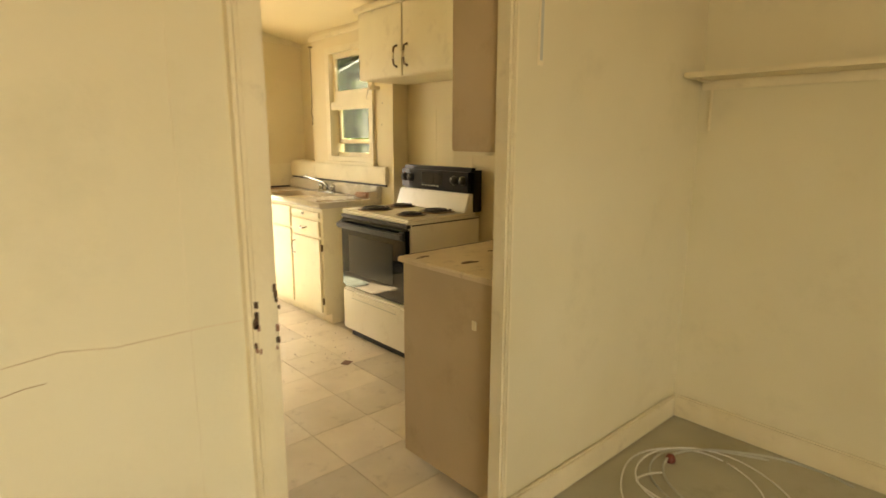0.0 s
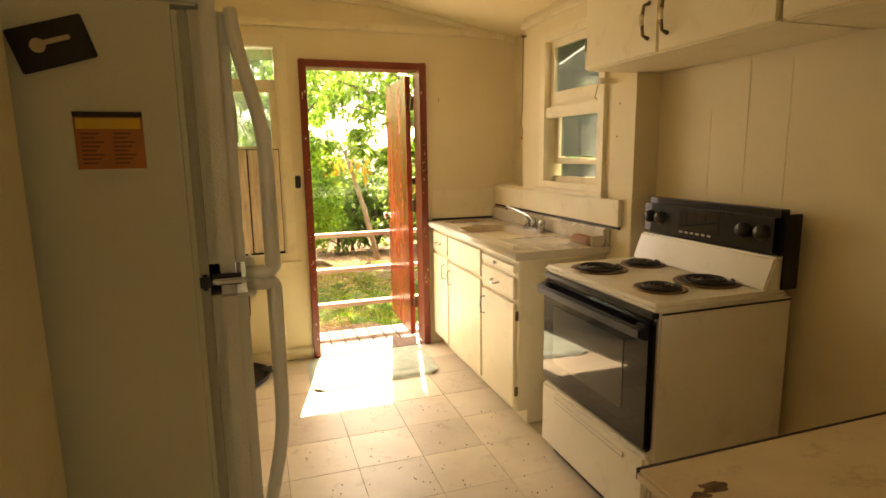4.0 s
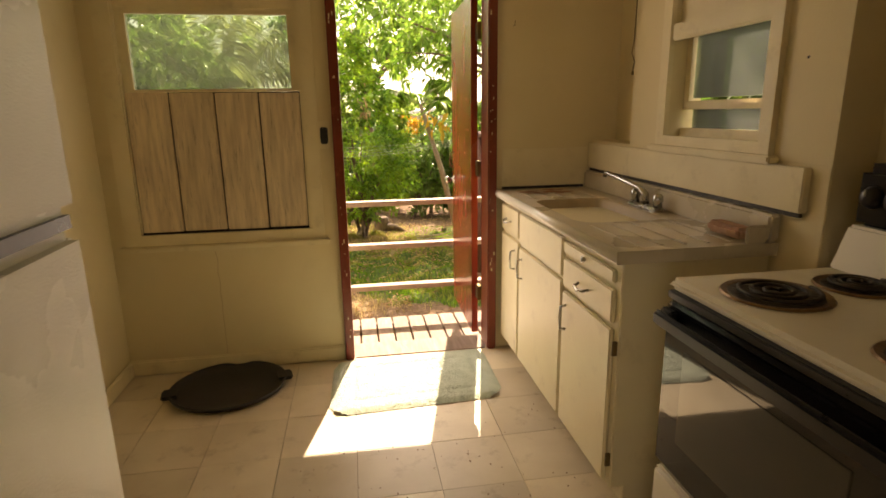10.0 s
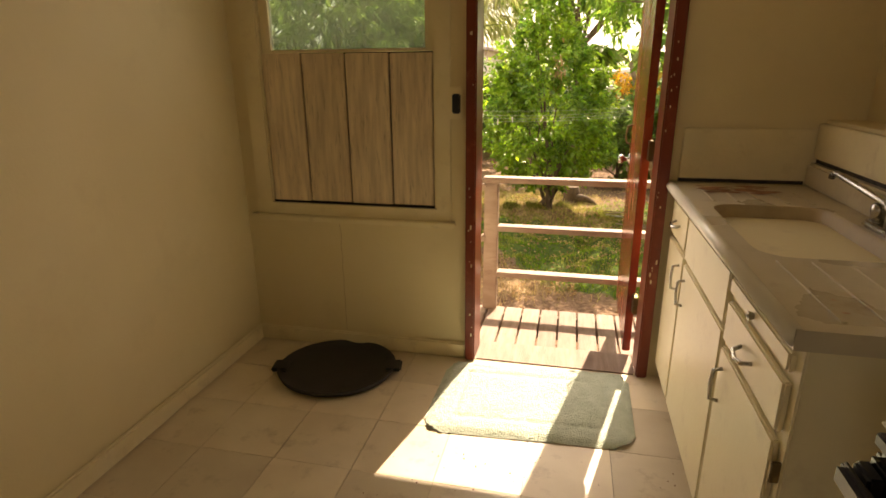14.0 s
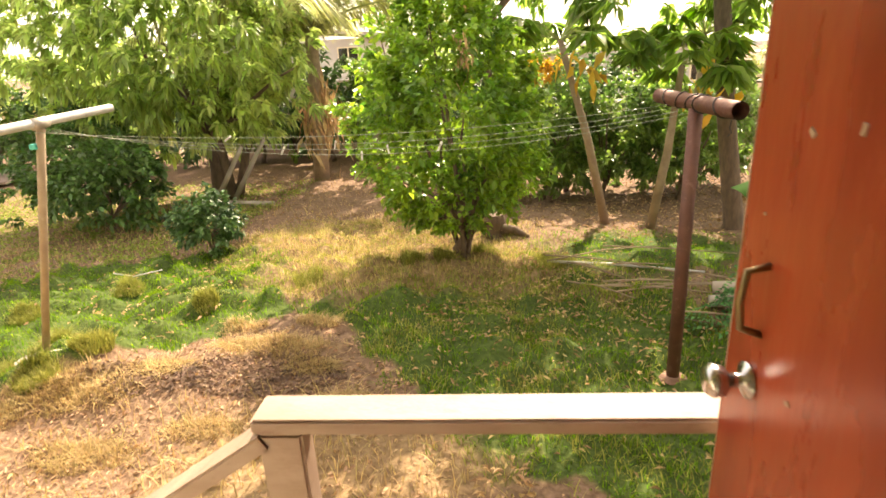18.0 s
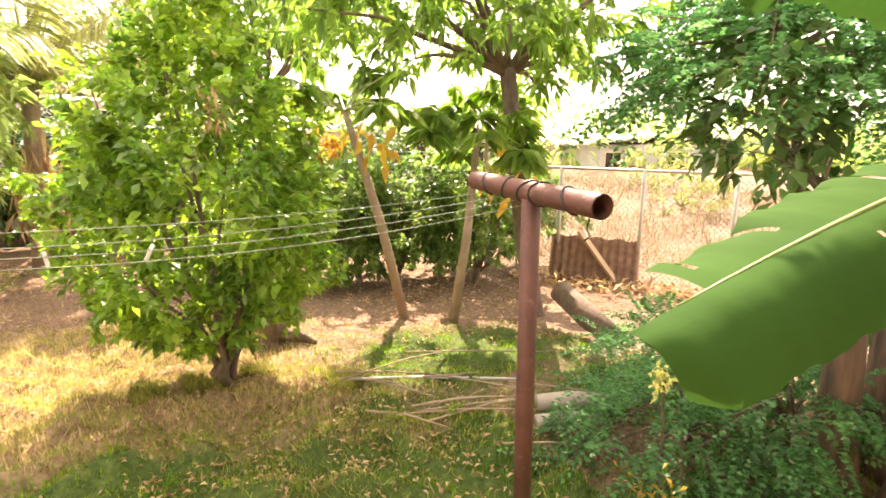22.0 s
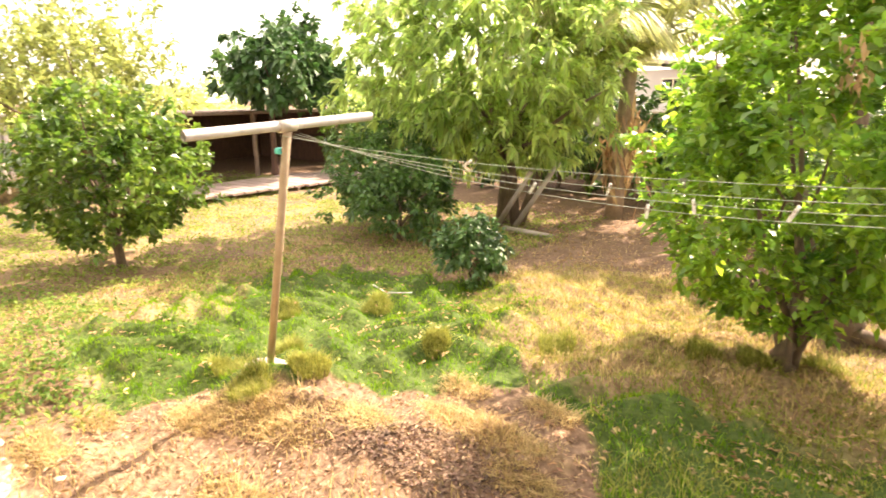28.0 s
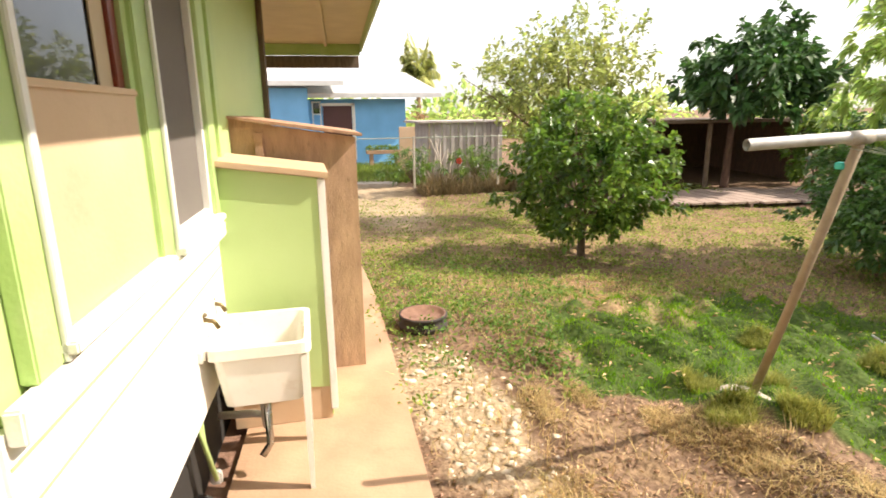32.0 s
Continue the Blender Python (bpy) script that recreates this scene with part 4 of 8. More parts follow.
structure("splash_gap_shade", box(1.404, 1.4175, -1.55, -0.02, 1.036, 1.0515, 0), BURNER, "dark strip painted as the shade under the loose splash board", "trim")
structure("backsplash_north", box(0.90, 1.545, -0.014, 0.0, 0.957, 1.165, 0.004), TRIM, "cream speckled splash panel on the door wall", "panel")
structure("backsplash_east", box(1.392, 1.42, -1.565, -0.016, 1.052, 1.188, 0.004, None, Matrix.Translation((0, 0, 0))), TRIM, "loose cream splash board behind the sink", "panel")
nl = thing("nail", (0.96, -0.01, 1.80), "small bent nail in the wall", "nail")
part("shank", tube([(0.955, 0.0, 1.80), (0.955, -0.02, 1.80), (0.958, -0.022, 1.825)], 0.002, 5), BRASS, nl)

# ---- stove ----
SY0, SY1 = -2.452, -1.688
stove = thing("stove", (1.23, -2.07, 0.0), "white enamel electric stove with black glass oven door", "stove")
part("body", box(0.935, 1.52, SY0 + 0.006, SY1 - 0.006, 0.05, 0.895, 0.006), ENAMEL, stove)
part("cooktop", box(0.908, 1.50, SY0, SY1, 0.892, 0.924, 0.014), ENAMEL, stove)
part("trim_line", box(0.94, 1.515, SY0 + 0.003, SY0 + 0.0055, 0.882, 0.889, 0.001), BLACK, stove, "thin black line under the cooktop")
part("door", box(0.902, 0.936, SY0 + 0.01, SY1 - 0.01, 0.382, 0.868, 0.012), BLACKGLASS, stove, "glossy black oven door")
part("window", box(0.8995, 0.903, SY0 + 0.15, SY1 - 0.11, 0.49, 0.755, 0.002), OVENWIN, stove, "dark oven window")
hd = part("handle", box(0.86, 0.882, SY0 + 0.015, SY1 - 0.015, 0.8, 0.842, 0.009), BLACK, stove, "black oven handle")
part("bracket", box(0.88, 0.904, SY0 + 0.02, SY0 + 0.07, 0.795, 0.848, 0.005), BLACK, hd)
part("bracket", box(0.88, 0.904, SY1 - 0.07, SY1 - 0.02, 0.795, 0.848, 0.005), BLACK, hd)
part("vent_strip", box(0.906, 0.936, SY0 + 0.01, SY1 - 0.01, 0.87, 0.891, 0.003), BLACK, stove)
dr = part("drawer", box(0.902, 0.936, SY0 + 0.01, SY1 - 0.01, 0.065, 0.368, 0.014), ENAMEL, stove)
part("grip", box(0.894, 0.903, SY0 + 0.12, SY1 - 0.12, 0.312, 0.334, 0.007), ENAMEL, dr, "moulded grip along the drawer")
part("grip_shadow", box(0.899, 0.9025, SY0 + 0.13, SY1 - 0.13, 0.305, 0.312, 0.001), GASKET, dr)
part("plinth", box(0.96, 1.50, SY0 + 0.03, SY1 - 0.03, 0.0, 0.055, 0.003), BLACK, stove)
riser = bmesh.new()
va = [riser.verts.new((x, SY0 + 0.008, z)) for x, z in ((1.385, 0.922), (1.43, 1.045), (1.5, 1.045), (1.5, 0.922))]
vb = [riser.verts.new((x, SY1 - 0.008, z)) for x, z in ((1.385, 0.922), (1.43, 1.045), (1.5, 1.045), (1.5, 0.922))]
riser.faces.new(va), riser.faces.new(vb[::-1])
for k in range(4):
    riser.faces.new((va[k], vb[k], vb[(k + 1) % 4], va[(k + 1) % 4]))
bmesh.ops.recalc_face_normals(riser, faces=riser.faces)
bmesh.ops.bevel(riser, geom=riser.edges, offset=0.008, segments=2, affect="EDGES")
part("riser", riser, ENAMEL, stove, "sloping white enamel riser")
con = part("console", box(1.432, 1.53, SY0 + 0.002, SY1 - 0.002, 1.03, 1.214, 0.028), CONSOLE, stove, "black rounded control console")
part("side_cap", box(1.45, 1.528, SY0 - 0.004, SY0 + 0.004, 0.925, 1.2, 0.01), CONSOLE, con, "black end cap")
for y in (-1.76, -1.83, -2.29, -2.375):
    kn = part("knob", lathe([(0.03, 0), (0.03, 0.006), (0.025, 0.014), (0.022, 0.024), (0.018, 0.028), (0, 0.029)], (1.432, y, 1.128), 20, m=Matrix.Rotation(-math.pi / 2, 4, "Y")), BLACK, con, smooth=True)
    part("pointer", box(1.401, 1.404, y - 0.002, y + 0.002, 1.132, 1.15, 0.0005), GASKET, kn, "pale pointer line")
part("clock", box(1.4305, 1.433, -2.17, -1.95, 1.09, 1.17, 0.001), BLACKGLASS, con, "dark clock panel")
for k in range(6):
    part("button", box(1.43, 1.4325, -1.97 - 0.032 * k, -1.95 - 0.032 * k, 1.075, 1.083, 0.001), GASKET, con)
for x, y, r in ((1.07, -1.885, 0.115), (1.31, -1.87, 0.09), (1.075, -2.27, 0.09), (1.31, -2.25, 0.115)):
    bu = part("burner_pan", lathe([(r, 0.0), (r + 0.008, 0.003), (r + 0.004, 0.008), (r - 0.008, 0.006), (r - 0.016, 0.001), (0, 0.001)], (x, y, 0.923), 28), BURNER_RING, stove, "scorched drip pan")
    part("pan_floor", lathe([(r - 0.01, 0.0), (r - 0.012, 0.003), (0, 0.0035)], (x, y, 0.925), 24), BURNER, bu)
    cp = [(x + (0.012 + (r - 0.03) * k / 90) * math.cos(k * 0.21), y + (0.012 + (r - 0.03) * k / 90) * math.sin(k * 0.21), 0.937) for k in range(91)]
    part("coil", tube(cp, 0.0055, 6), BURNER, bu, "black coiled element", True)

# ---- cabinets over the stove ----
def wall_cabinet(y0, y1, x0, z0, z1, splits, label):
    c = thing("wall_cabinet", ((x0 + 1.56) / 2, (y0 + y1) / 2, z0), label, "cabinet", "cabinets over the stove")
    part("body", box(x0 + 0.018, 1.558, y0, y1, z0, z1, 0.004), CABINET, c)
    edges = [y1, *splits, y0]
    for k in range(len(edges) - 1):
        a, b = edges[k + 1] + 0.004, edges[k] - 0.004
        d = part("door", box(x0, x0 + 0.018, a, b, z0 + 0.004, z1 - 0.06, 0.004), CABINET, c)
        hy = a + 0.05 if k % 2 == 0 else b - 0.05
        hp = [(x0, hy, z0 + 0.19), (x0 - 0.026, hy, z0 + 0.18), (x0 - 0.034, hy, z0 + 0.125), (x0 - 0.026, hy, z0 + 0.07), (x0, hy, z0 + 0.06)]
        part("handle", tube(hp, [0.009, 0.006, 0.008, 0.006, 0.009], 7), BRASS, d, "dark ornamental pull", True)
        part("grip", tube([(x0 - 0.034, hy, z0 + 0.145), (x0 - 0.036, hy, z0 + 0.125), (x0 - 0.034, hy, z0 + 0.105)], [0.008, 0.0105, 0.008], 8), TRIM, d, "pale grip of the pull", True)
        part("hinge", box(x0 - 0.003, x0, (b - 0.012 if k % 2 == 0 else a), (b if k % 2 == 0 else a + 0.012), z0 + 0.08, z0 + 0.14, 0.001), BRASS, d)
    return c


wall_cabinet(-2.615, -1.60, 1.15, 1.797, 2.30, [-2.095], "cream two-door cabinet hung over the stove")
wall_cabinet(-3.585, -2.625, 1.15, 1.797, 2.30, [-3.10], "cream two-door cabinet hung beside the doorway")
structure("trim_cabinet", box(1.12, 1.15, -3.585, -1.59, 2.24, 2.275, 0.006), TRIM, "cream moulding above the hung cabinets", "trim")

# ---- counter by the doorway ----
ctr = thing("counter_unit", (0.88, -3.46, 0.0), "tan plywood counter unit with a stained worn top", "counter")
part("body", box(0.242, 1.556, -3.825, -3.26, 0.06, 0.906, 0.004), TANSIDE, ctr)
part("top", box(0.224, 1.556, -3.827, -3.244, 0.906, 0.928, 0.005), PLYTOP, ctr, "bare plywood top with dark stains")
part("dark_edge", box(0.226, 1.55, -3.2475, -3.2425, 0.909, 0.9292, 0.001), BURNER, ctr, "dark worn back edge")
part("plinth", box(0.32, 1.5, -3.68, -3.30, 0.0, 0.06, 0.003), TANSIDE, ctr)
for x, y, r in ((0.36, -3.52, 0.026), (0.385, -3.53, 0.018), (0.268, -3.335, 0.014), (0.3, -3.325, 0.018), (0.60, -3.42, 0.014), (0.64, -3.41, 0.009), (0.5, -3.6, 0.008), (0.75, -3.5, 0.01)):
    part("burn_mark", splat(x, y, 0.9284, r * 1.05, int(900 * r + 100 * x)), SCORCH, ctr, "dark burnt patch")
part("catch", box(0.235, 0.243, -3.69, -3.67, 0.72, 0.755, 0.002), TRIM, ctr)
hung = thing("tall_wall_cabinet", (0.88, -3.64, 1.378), "tan shallow cabinet end hung beside the doorway", "cabinet")
part("body", box(0.195, 1.145, -3.82, -3.6, 1.36, 2.40, 0.005), TANSIDE, hung)
part("bottom_rail", box(0.2, 1.14, -3.818, -3.602, 1.348, 1.36, 0.002), TRIM, hung)

# ---- pantry beside the fridge ----
pantry = thing("pantry_cupboard", (-0.92, -3.27, 0.0), "tall cream pantry cupboard with brass pulls and screw holes", "cupboard")
part("body", box(-1.155, -0.70, -3.827, -2.83, 0.06, 2.44, 0.004), CABINET, pantry)
part("plinth", box(-1.15, -0.74, -3.68, -2.84, 0.0, 0.06, 0.003), TRIM, pantry)
for z0, z1 in ((0.08, 0.72), (0.73, 2.40)):
    part("door", box(-0.70, -0.682, -3.26, -2.84, z0, z1, 0.005), CABINET, pantry)
for zz in (0.93, 0.835):
    part("handle", tube([(-0.682, -3.36, zz + 0.042), (-0.66, -3.36, zz + 0.036), (-0.648, -3.36, zz), (-0.66, -3.36, zz - 0.036), (-0.682, -3.36, zz - 0.042)], [0.007, 0.005, 0.006, 0.005, 0.007], 7), BRASS, pantry, "old brass pull", True)
part("door", box(-0.70, -0.682, -3.68, -3.27, 0.08, 2.40, 0.005), CABINET, pantry)
for y, z in ((-3.115, 1.64), (-2.98, 1.635), (-3.03, 1.515)):
    part("screw_hole", box(-0.6825, -0.681, y, y + 0.008, z, z + 0.022, 0), BURNER, pantry, "old screw hole")

# ---- fridge ----
# the fridge stands a little askew
fridge_turn = Matrix.Translation((-0.352, -2.79, 0)) @ Matrix.Rotation(radians(2.0), 4, "Z") @ Matrix.Translation((0.352, 2.79, 0))
fridge = thing("fridge", (-0.74, -2.385, 0.0), "off-white top-freezer fridge with textured doors and long handles", "fridge")
part("body", box(-1.12, -0.437, -2.79, -1.985, 0.04, 1.70, 0.01), FRIDGE_SIDE, fridge)
part("gasket", box(-0.437, -0.42, -2.783, -1.995, 0.06, 1.69, 0.004), GASKET, fridge)
part("freezer_door", box(-0.42, -0.352, -2.79, -1.985, 1.205, 1.715, 0.02), FRIDGE, fridge)
part("fridge_door", box(-0.42, -0.352, -2.79, -1.985, 0.075, 1.182, 0.02), FRIDGE, fridge)
# shade in the split between the doors, painted as a black strip
part("seam", box(-0.415, -0.362, -2.775, -2.0, 1.182, 1.205, 0), BLACK, fridge, "black strip painted as the shaded gap between the doors")
part("hinge", box(-0.437, -0.418, -2.80, -2.78, 1.178, 1.208, 0.005), BLACK, fridge, "black middle hinge")
part("hinge_arm", box(-0.415, -0.345, -2.797, -2.775, 1.188, 1.199, 0.003), CHROME, fridge, "grey hinge arm")
part("hinge_cap", box(-0.50, -0.40, -2.78, -2.72, 1.70, 1.722, 0.005), FRIDGE_SIDE, fridge)
part("kick_plate", box(-0.44, -0.38, -2.77, -2.0, 0.02, 0.07, 0.004), GASKET, fridge)


def bowed(z_door, z_grip):
    """A handle that leaves the door at one end and swells out towards the gap between the doors."""
    pts = []
    for k in range(15):
        s = k / 14
        u = min(1.0, s / 0.55)
        pts.append(Vector((-0.347 + 0.045 * u * u * (3 - 2 * u), -2.775 - 0.018 * u, z_door + (z_grip - z_door) * s)))
    turn_in = 0.02 if z_door < z_grip else -0.02
    for k in range(1, 5):
        a = math.pi / 2 * k / 4
        pts.append(Vector((-0.302 - 0.02 * (1 - math.cos(a)), -2.793, z_grip + turn_in * math.sin(a) * 0.5)))
    pts.append(Vector((-0.35, -2.785, z_grip + turn_in * 0.5)))
    return tube(pts, [0.012] + [0.0135 + 0.002 * k / 13 for k in range(14)] + [0.015] * 4 + [0.014], 12)


for zd, zg, zb in ((1.70, 1.215, 1.225), (0.60, 1.175, 1.165)):
    hn = part("handle", bowed(zd, zg), FRIDGE, fridge, "long curved handle", True)
    part("bracket", box(-0.352, -0.335, -2.786, -2.75, zb - 0.015, zb + 0.015, 0.006), FRIDGE, hn)
fm = thing("magnet_card", (-0.585, -2.794, 1.60), "black rectangular magnet with a pale key emblem on the fridge", "magnet")
mt = Matrix.Translation((-0.629, -2.794, 1.62)) @ Matrix.Rotation(radians(-17), 4, "Y")
part("card", box(-0.058, 0.058, -0.003, 0.003, -0.036, 0.036, 0.002, None, mt), PAPER_BLACK, fm)
part("emblem", box(-0.015, 0.03, -0.0045, -0.003, 0.0, 0.008, 0.001, None, mt), CREAMPRINT, fm)
part("emblem", lathe([(0.012, 0), (0.008, 0.001)], (0, 0, 0), 12, m=mt @ Matrix.Translation((-0.02, -0.0032, 0.002)) @ Matrix.Rotation(math.pi / 2, 4, "X")), CREAMPRINT, fm)
pst = thing("magnet_menu", (-0.565, -2.794, 1.43), "orange printed menu sheet stuck on the fridge side", "poster")
part("sheet", box(-0.613, -0.507, -2.7945, -2.791, 1.412, 1.51, 0.001), PAPER_OR, pst)
part("heading", box(-0.609, -0.511, -2.7958, -2.7945, 1.482, 1.5, 0), PAPER_YEL, pst)
part("header_bar", box(-0.613, -0.507, -2.796, -2.7945, 1.502, 1.511, 0), PAPER_BLACK, pst)
part("badge", lathe([(0.0, 0.0), (0.007, 0.0), (0.007, 0.001), (0, 0.001)], (-0.603, -2.7955, 1.498), 12, m=Matrix.Translation((-0.603, -2.7955, 1.498)) @ Matrix.Rotation(math.pi / 2, 4, "X") @ Matrix.Translation((0.603, 2.7955, -1.498))), PAPER_BLACK, pst)
for c in range(2):
    for k in range(8):
        x = -0.604 + 0.049 * c
        part("text_line", box(x, x + 0.022 + 0.012 * ((k * 7 + c * 3) % 3) / 2, -2.7955, -2.7945, 1.422 + 0.0072 * k, 1.4245 + 0.0072 * k, 0), PAPER_DK, pst)
part("footer", box(-0.613, -0.507, -2.7957, -2.7945, 1.406, 1.413, 0), PAPER_W, pst)
for ob in (fridge, fm, pst):
    ob.matrix_basis = fridge_turn @ ob.matrix_basis
for y, z, w, h, mm, lab in ((-2.62, 1.497, 0.10, 0.075, SIDING_G, "small green-grey picture magnet"), (-2.5, 1.497, 0.085, 0.075, PLYPALE, "tan paper magnet on the freezer door"), (-2.39, 1.55, 0.05, 0.05, PAPER_W, "pale paper note magnet"),
                          (-2.33, 1.118, 0.045, 0.08, GASKET, "grey note magnet on the lower door"), (-2.56, 1.108, 0.07, 0.09, PAPER_OR, "faded red picture magnet on the lower door")):
    note = solid("magnet", box(-0.3515, -0.347, y - w / 2, y + w / 2, z - h / 2, z + h / 2, 0.0015), mm, lab, "magnet", "magnets on the fridge doors")
    note.matrix_basis = fridge_turn @ note.matrix_basis

# ---- mat and tray ----
def rounded(cx, cy, w, d, r, n=8):
    pts = []
    for qx, qy, a0 in ((1, 1, 0), (-1, 1, 90), (-1, -1, 180), (1, -1, 270)):
        for k in range(n + 1):
            a = radians(a0 + 90 * k / n)
            pts.append((cx + qx * (w / 2 - r) + r * math.cos(a), cy + qy * (d / 2 - r) + r * math.sin(a)))
    return pts


mat_rug = thing("bath_mat", (0.34, -0.33, 0.0), "pale green tufted bath mat inside the back door", "mat")
rng = np.random.default_rng(5)
gx, gy = np.meshgrid(np.linspace(-0.44, 0.44, 90), np.linspace(-0.29, 0.29, 60))
e = np.minimum.reduce([1 - np.abs(gx) / 0.44, 1 - np.abs(gy) / 0.29 + 0 * gx])
corner = np.clip((np.hypot(np.maximum(np.abs(gx) - 0.32, 0), np.maximum(np.abs(gy) - 0.17, 0)) - 0.12) / 0.02, 0, 1)
hgt = 0.004 + 0.014 * np.clip(e * 10, 0, 1) + rng.normal(size=gx.shape) * 0.0018
hgt -= 0.006 * np.exp(-((np.maximum(np.abs(gx) - 0.32, np.abs(gy) - 0.18)) / 0.012) ** 2)
keep = corner < 0.5
co = np.stack([gx * 0.97 + 0.345 + 0.02 * gy, gy * 1.0 - 0.335 + 0.05 * gx, hgt], -1).reshape(-1, 3)
ids = np.arange(gx.size).reshape(gx.shape)
quads = np.stack([ids[:-1, :-1], ids[:-1, 1:], ids[1:, 1:], ids[1:, :-1]], -1).reshape(-1, 4)
ok = keep.ravel()[quads].all(1)
part("tufted_top", raw_mesh(co, quads[ok].ravel(), np.full(ok.sum(), 4)), MAT_GREEN, mat_rug, smooth=True)
tray = thing("boot_tray", (-0.60, -0.27, 0.0), "oval black plastic tray on the floor", "tray")
tm = Matrix.Rotation(radians(12), 4, "Z")
part("dish", lathe([(0.0, 0.006), (0.235, 0.006), (0.265, 0.02), (0.275, 0.035), (0.285, 0.035), (0.275, 0.012), (0.25, 0.0), (0, 0.0)], (-0.60, -0.27, 0.002), 40, sx=1.0, sy=0.92, m=tm), TRAY, tray, smooth=True)
for s in (-1, 1):
    part("handle", box(-0.04, 0.04, -0.05, 0.05, 0.018, 0.036, 0.008, None, Matrix.Translation((-0.60, -0.27, 0.002)) @ tm @ Matrix.Translation((0.275 * s, 0, 0))), TRAY, tray)

# ---- side room ----
RF0 = 0.035
shelf = thing("wall_shelf", (1.4, -5.0, 1.44), "cream wooden wall shelf on a bracket", "shelf")
part("board", box(1.29, 1.488, -6.4, -3.875, 1.66, 1.682, 0.004), TRIM, shelf)
part("cleat", box(1.47, 1.488, -6.4, -3.875, 1.62, 1.66, 0.003), TRIM, shelf)
part("bracket", box(1.475, 1.488, -3.925, -3.913, 1.44, 1.66, 0.004), TRIM, shelf)
part("bracket_arm", box(1.34, 1.475, -3.925, -3.913, 1.648, 1.66, 0.003), TRIM, shelf)
cab_obj = thing("cable_coil", (1.0, -4.2, RF0), "loose coil of white and grey cable on the floor", "cable")
for k, (cx, cy, rx, ry, a0, a1, mm) in enumerate(((0.93, -4.22, 0.30, 0.27, 0, 6.2, PINMAT), (0.98, -4.28, 0.24, 0.3, 0.5, 6.9, PINMAT), (1.06, -4.5, 0.27, 0.42, -0.4, 2.9, GASKET), (1.02, -4.46, 0.3, 0.44, 0.2, 2.6, GASKET), (0.84, -4.34, 0.2, 0.3, 1.0, 5.4, PINMAT))):
    pts = [(cx + (rx + 0.015 * math.sin(3 * a + k)) * math.cos(a), cy + (ry + 0.02 * math.sin(2 * a + 2 * k)) * math.sin(a), RF0 + 0.006 + 0.03 * k * (0.5 + 0.5 * math.sin(a + k))) for a in (a0 + (a1 - a0) * j / 40 for j in range(41))]
    part("loop", tube(pts, 0.0035 if mm is PINMAT else 0.005, 6), mm, cab_obj, smooth=True)
part("plug", lathe([(0.0, 0.0), (0.02, 0.0), (0.023, 0.012), (0.016, 0.03), (0.006, 0.036), (0, 0.036)], (1.06, -4.07, RF0 + 0.002), 12), REDPAINT, cab_obj, "red connector", True)
crk = random.Random(9)
cy = -3.9225
pts = [(-1.5 + 0.081 * j, cy, 1.03 + 0.004 * math.sin(1.3 * j) + crk.uniform(-0.006, 0.006)) for j in range(11)]
solid("wall_crack", tube(pts, 0.0012, 5), PLYTOP, "fine crack across the side room partition", "crack")
pts = [(-1.16 + 0.03 * j, cy, 0.975 + 0.004 * j + crk.uniform(-0.003, 0.003)) for j in range(5)]
solid("wall_crack", tube(pts, 0.0012, 5), TANSIDE, "short fine crack in the side room partition", "crack")
for j in range(5):
    x = -0.8 - 0.31 * j
    solid("board_joint", box(x, x + 0.0012, cy, cy + 0.002, 0.04, 2.42, 0), TRIM, "fine vertical joint of the board partition", "joint", "joints of the board partition")
chp = random.Random(14)
for j in range(16):
    z, x = 1.03 + chp.uniform(-0.09, 0.09), chp.choice((-0.678, -0.632)) + chp.uniform(-0.006, 0.006)
    s = chp.uniform(0.003, 0.009)
    solid("paint_chip", box(x - s * 0.5, x + s * 0.5, -3.9575, -3.9495, z, z + s * 2.2, 0.0008), SCORCH if j % 3 else RUSTSTAIN, "dark chip where the casing paint broke off", "chip", "chips in the doorway casing")
scr = thing("door_chain", (0.325, -3.87, 1.63), "old brass catch plate high on the room wall", "catch")
part("plate", box(0.313, 0.338, -3.874, -3.8675, 1.63, 1.9, 0.002), TRIM, scr)
part("slot", box(0.319, 0.332, -3.8755, -3.8738, 1.645, 1.88, 0.0005), GASKET, scr)
for z in (1.638, 1.888):
    part("screw", lathe([(0, 0), (0.004, 0), (0.003, 0.0015), (0, 0.002)], (0.3255, -3.874, z), 8, m=Matrix.Translation((0.3255, -3.874, z)) @ Matrix.Rotation(math.pi / 2, 4, "X") @ Matrix.Translation((-0.3255, 3.874, -z))), BRASS, scr)

# ---- outside of the house ----
structure("roof", box(-9.7, 2.1, -8.2, 0.12, 2.75, 2.86, 0.01), ROOFW, "pale low roof of the house", "roof")
structure("wall_end_west", box(-5.62, -5.54, -7.7, 0.28, GZ - 0.4, 2.75, 0), SIDING_G, "lime green end wall of the house", "wall")
structure("wall_east_outside", wall_with_holes("x", 1.83, 1.89, -7.7, 0.12, GZ, 2.75, [(-1.5, 0.05, 1.1, 2.25)]), SIDING_G, "lime green side wall of the house", "wall")
EY, PY = 1.19, 1.35
eave = thing("eave", (-3.2, 0.74, 2.26), "wide roof eave with cream soffit boards and green fascia", "eave", kind="structure")
for k in range(60):
    x = -9.7 + 0.1509 * k
    part("soffit_board", turned(box(x, x + 0.149, -0.6 if x < -5.7 else 0.122, EY - 0.031, 2.375, 2.395, 0.003)), SOFFIT, eave)
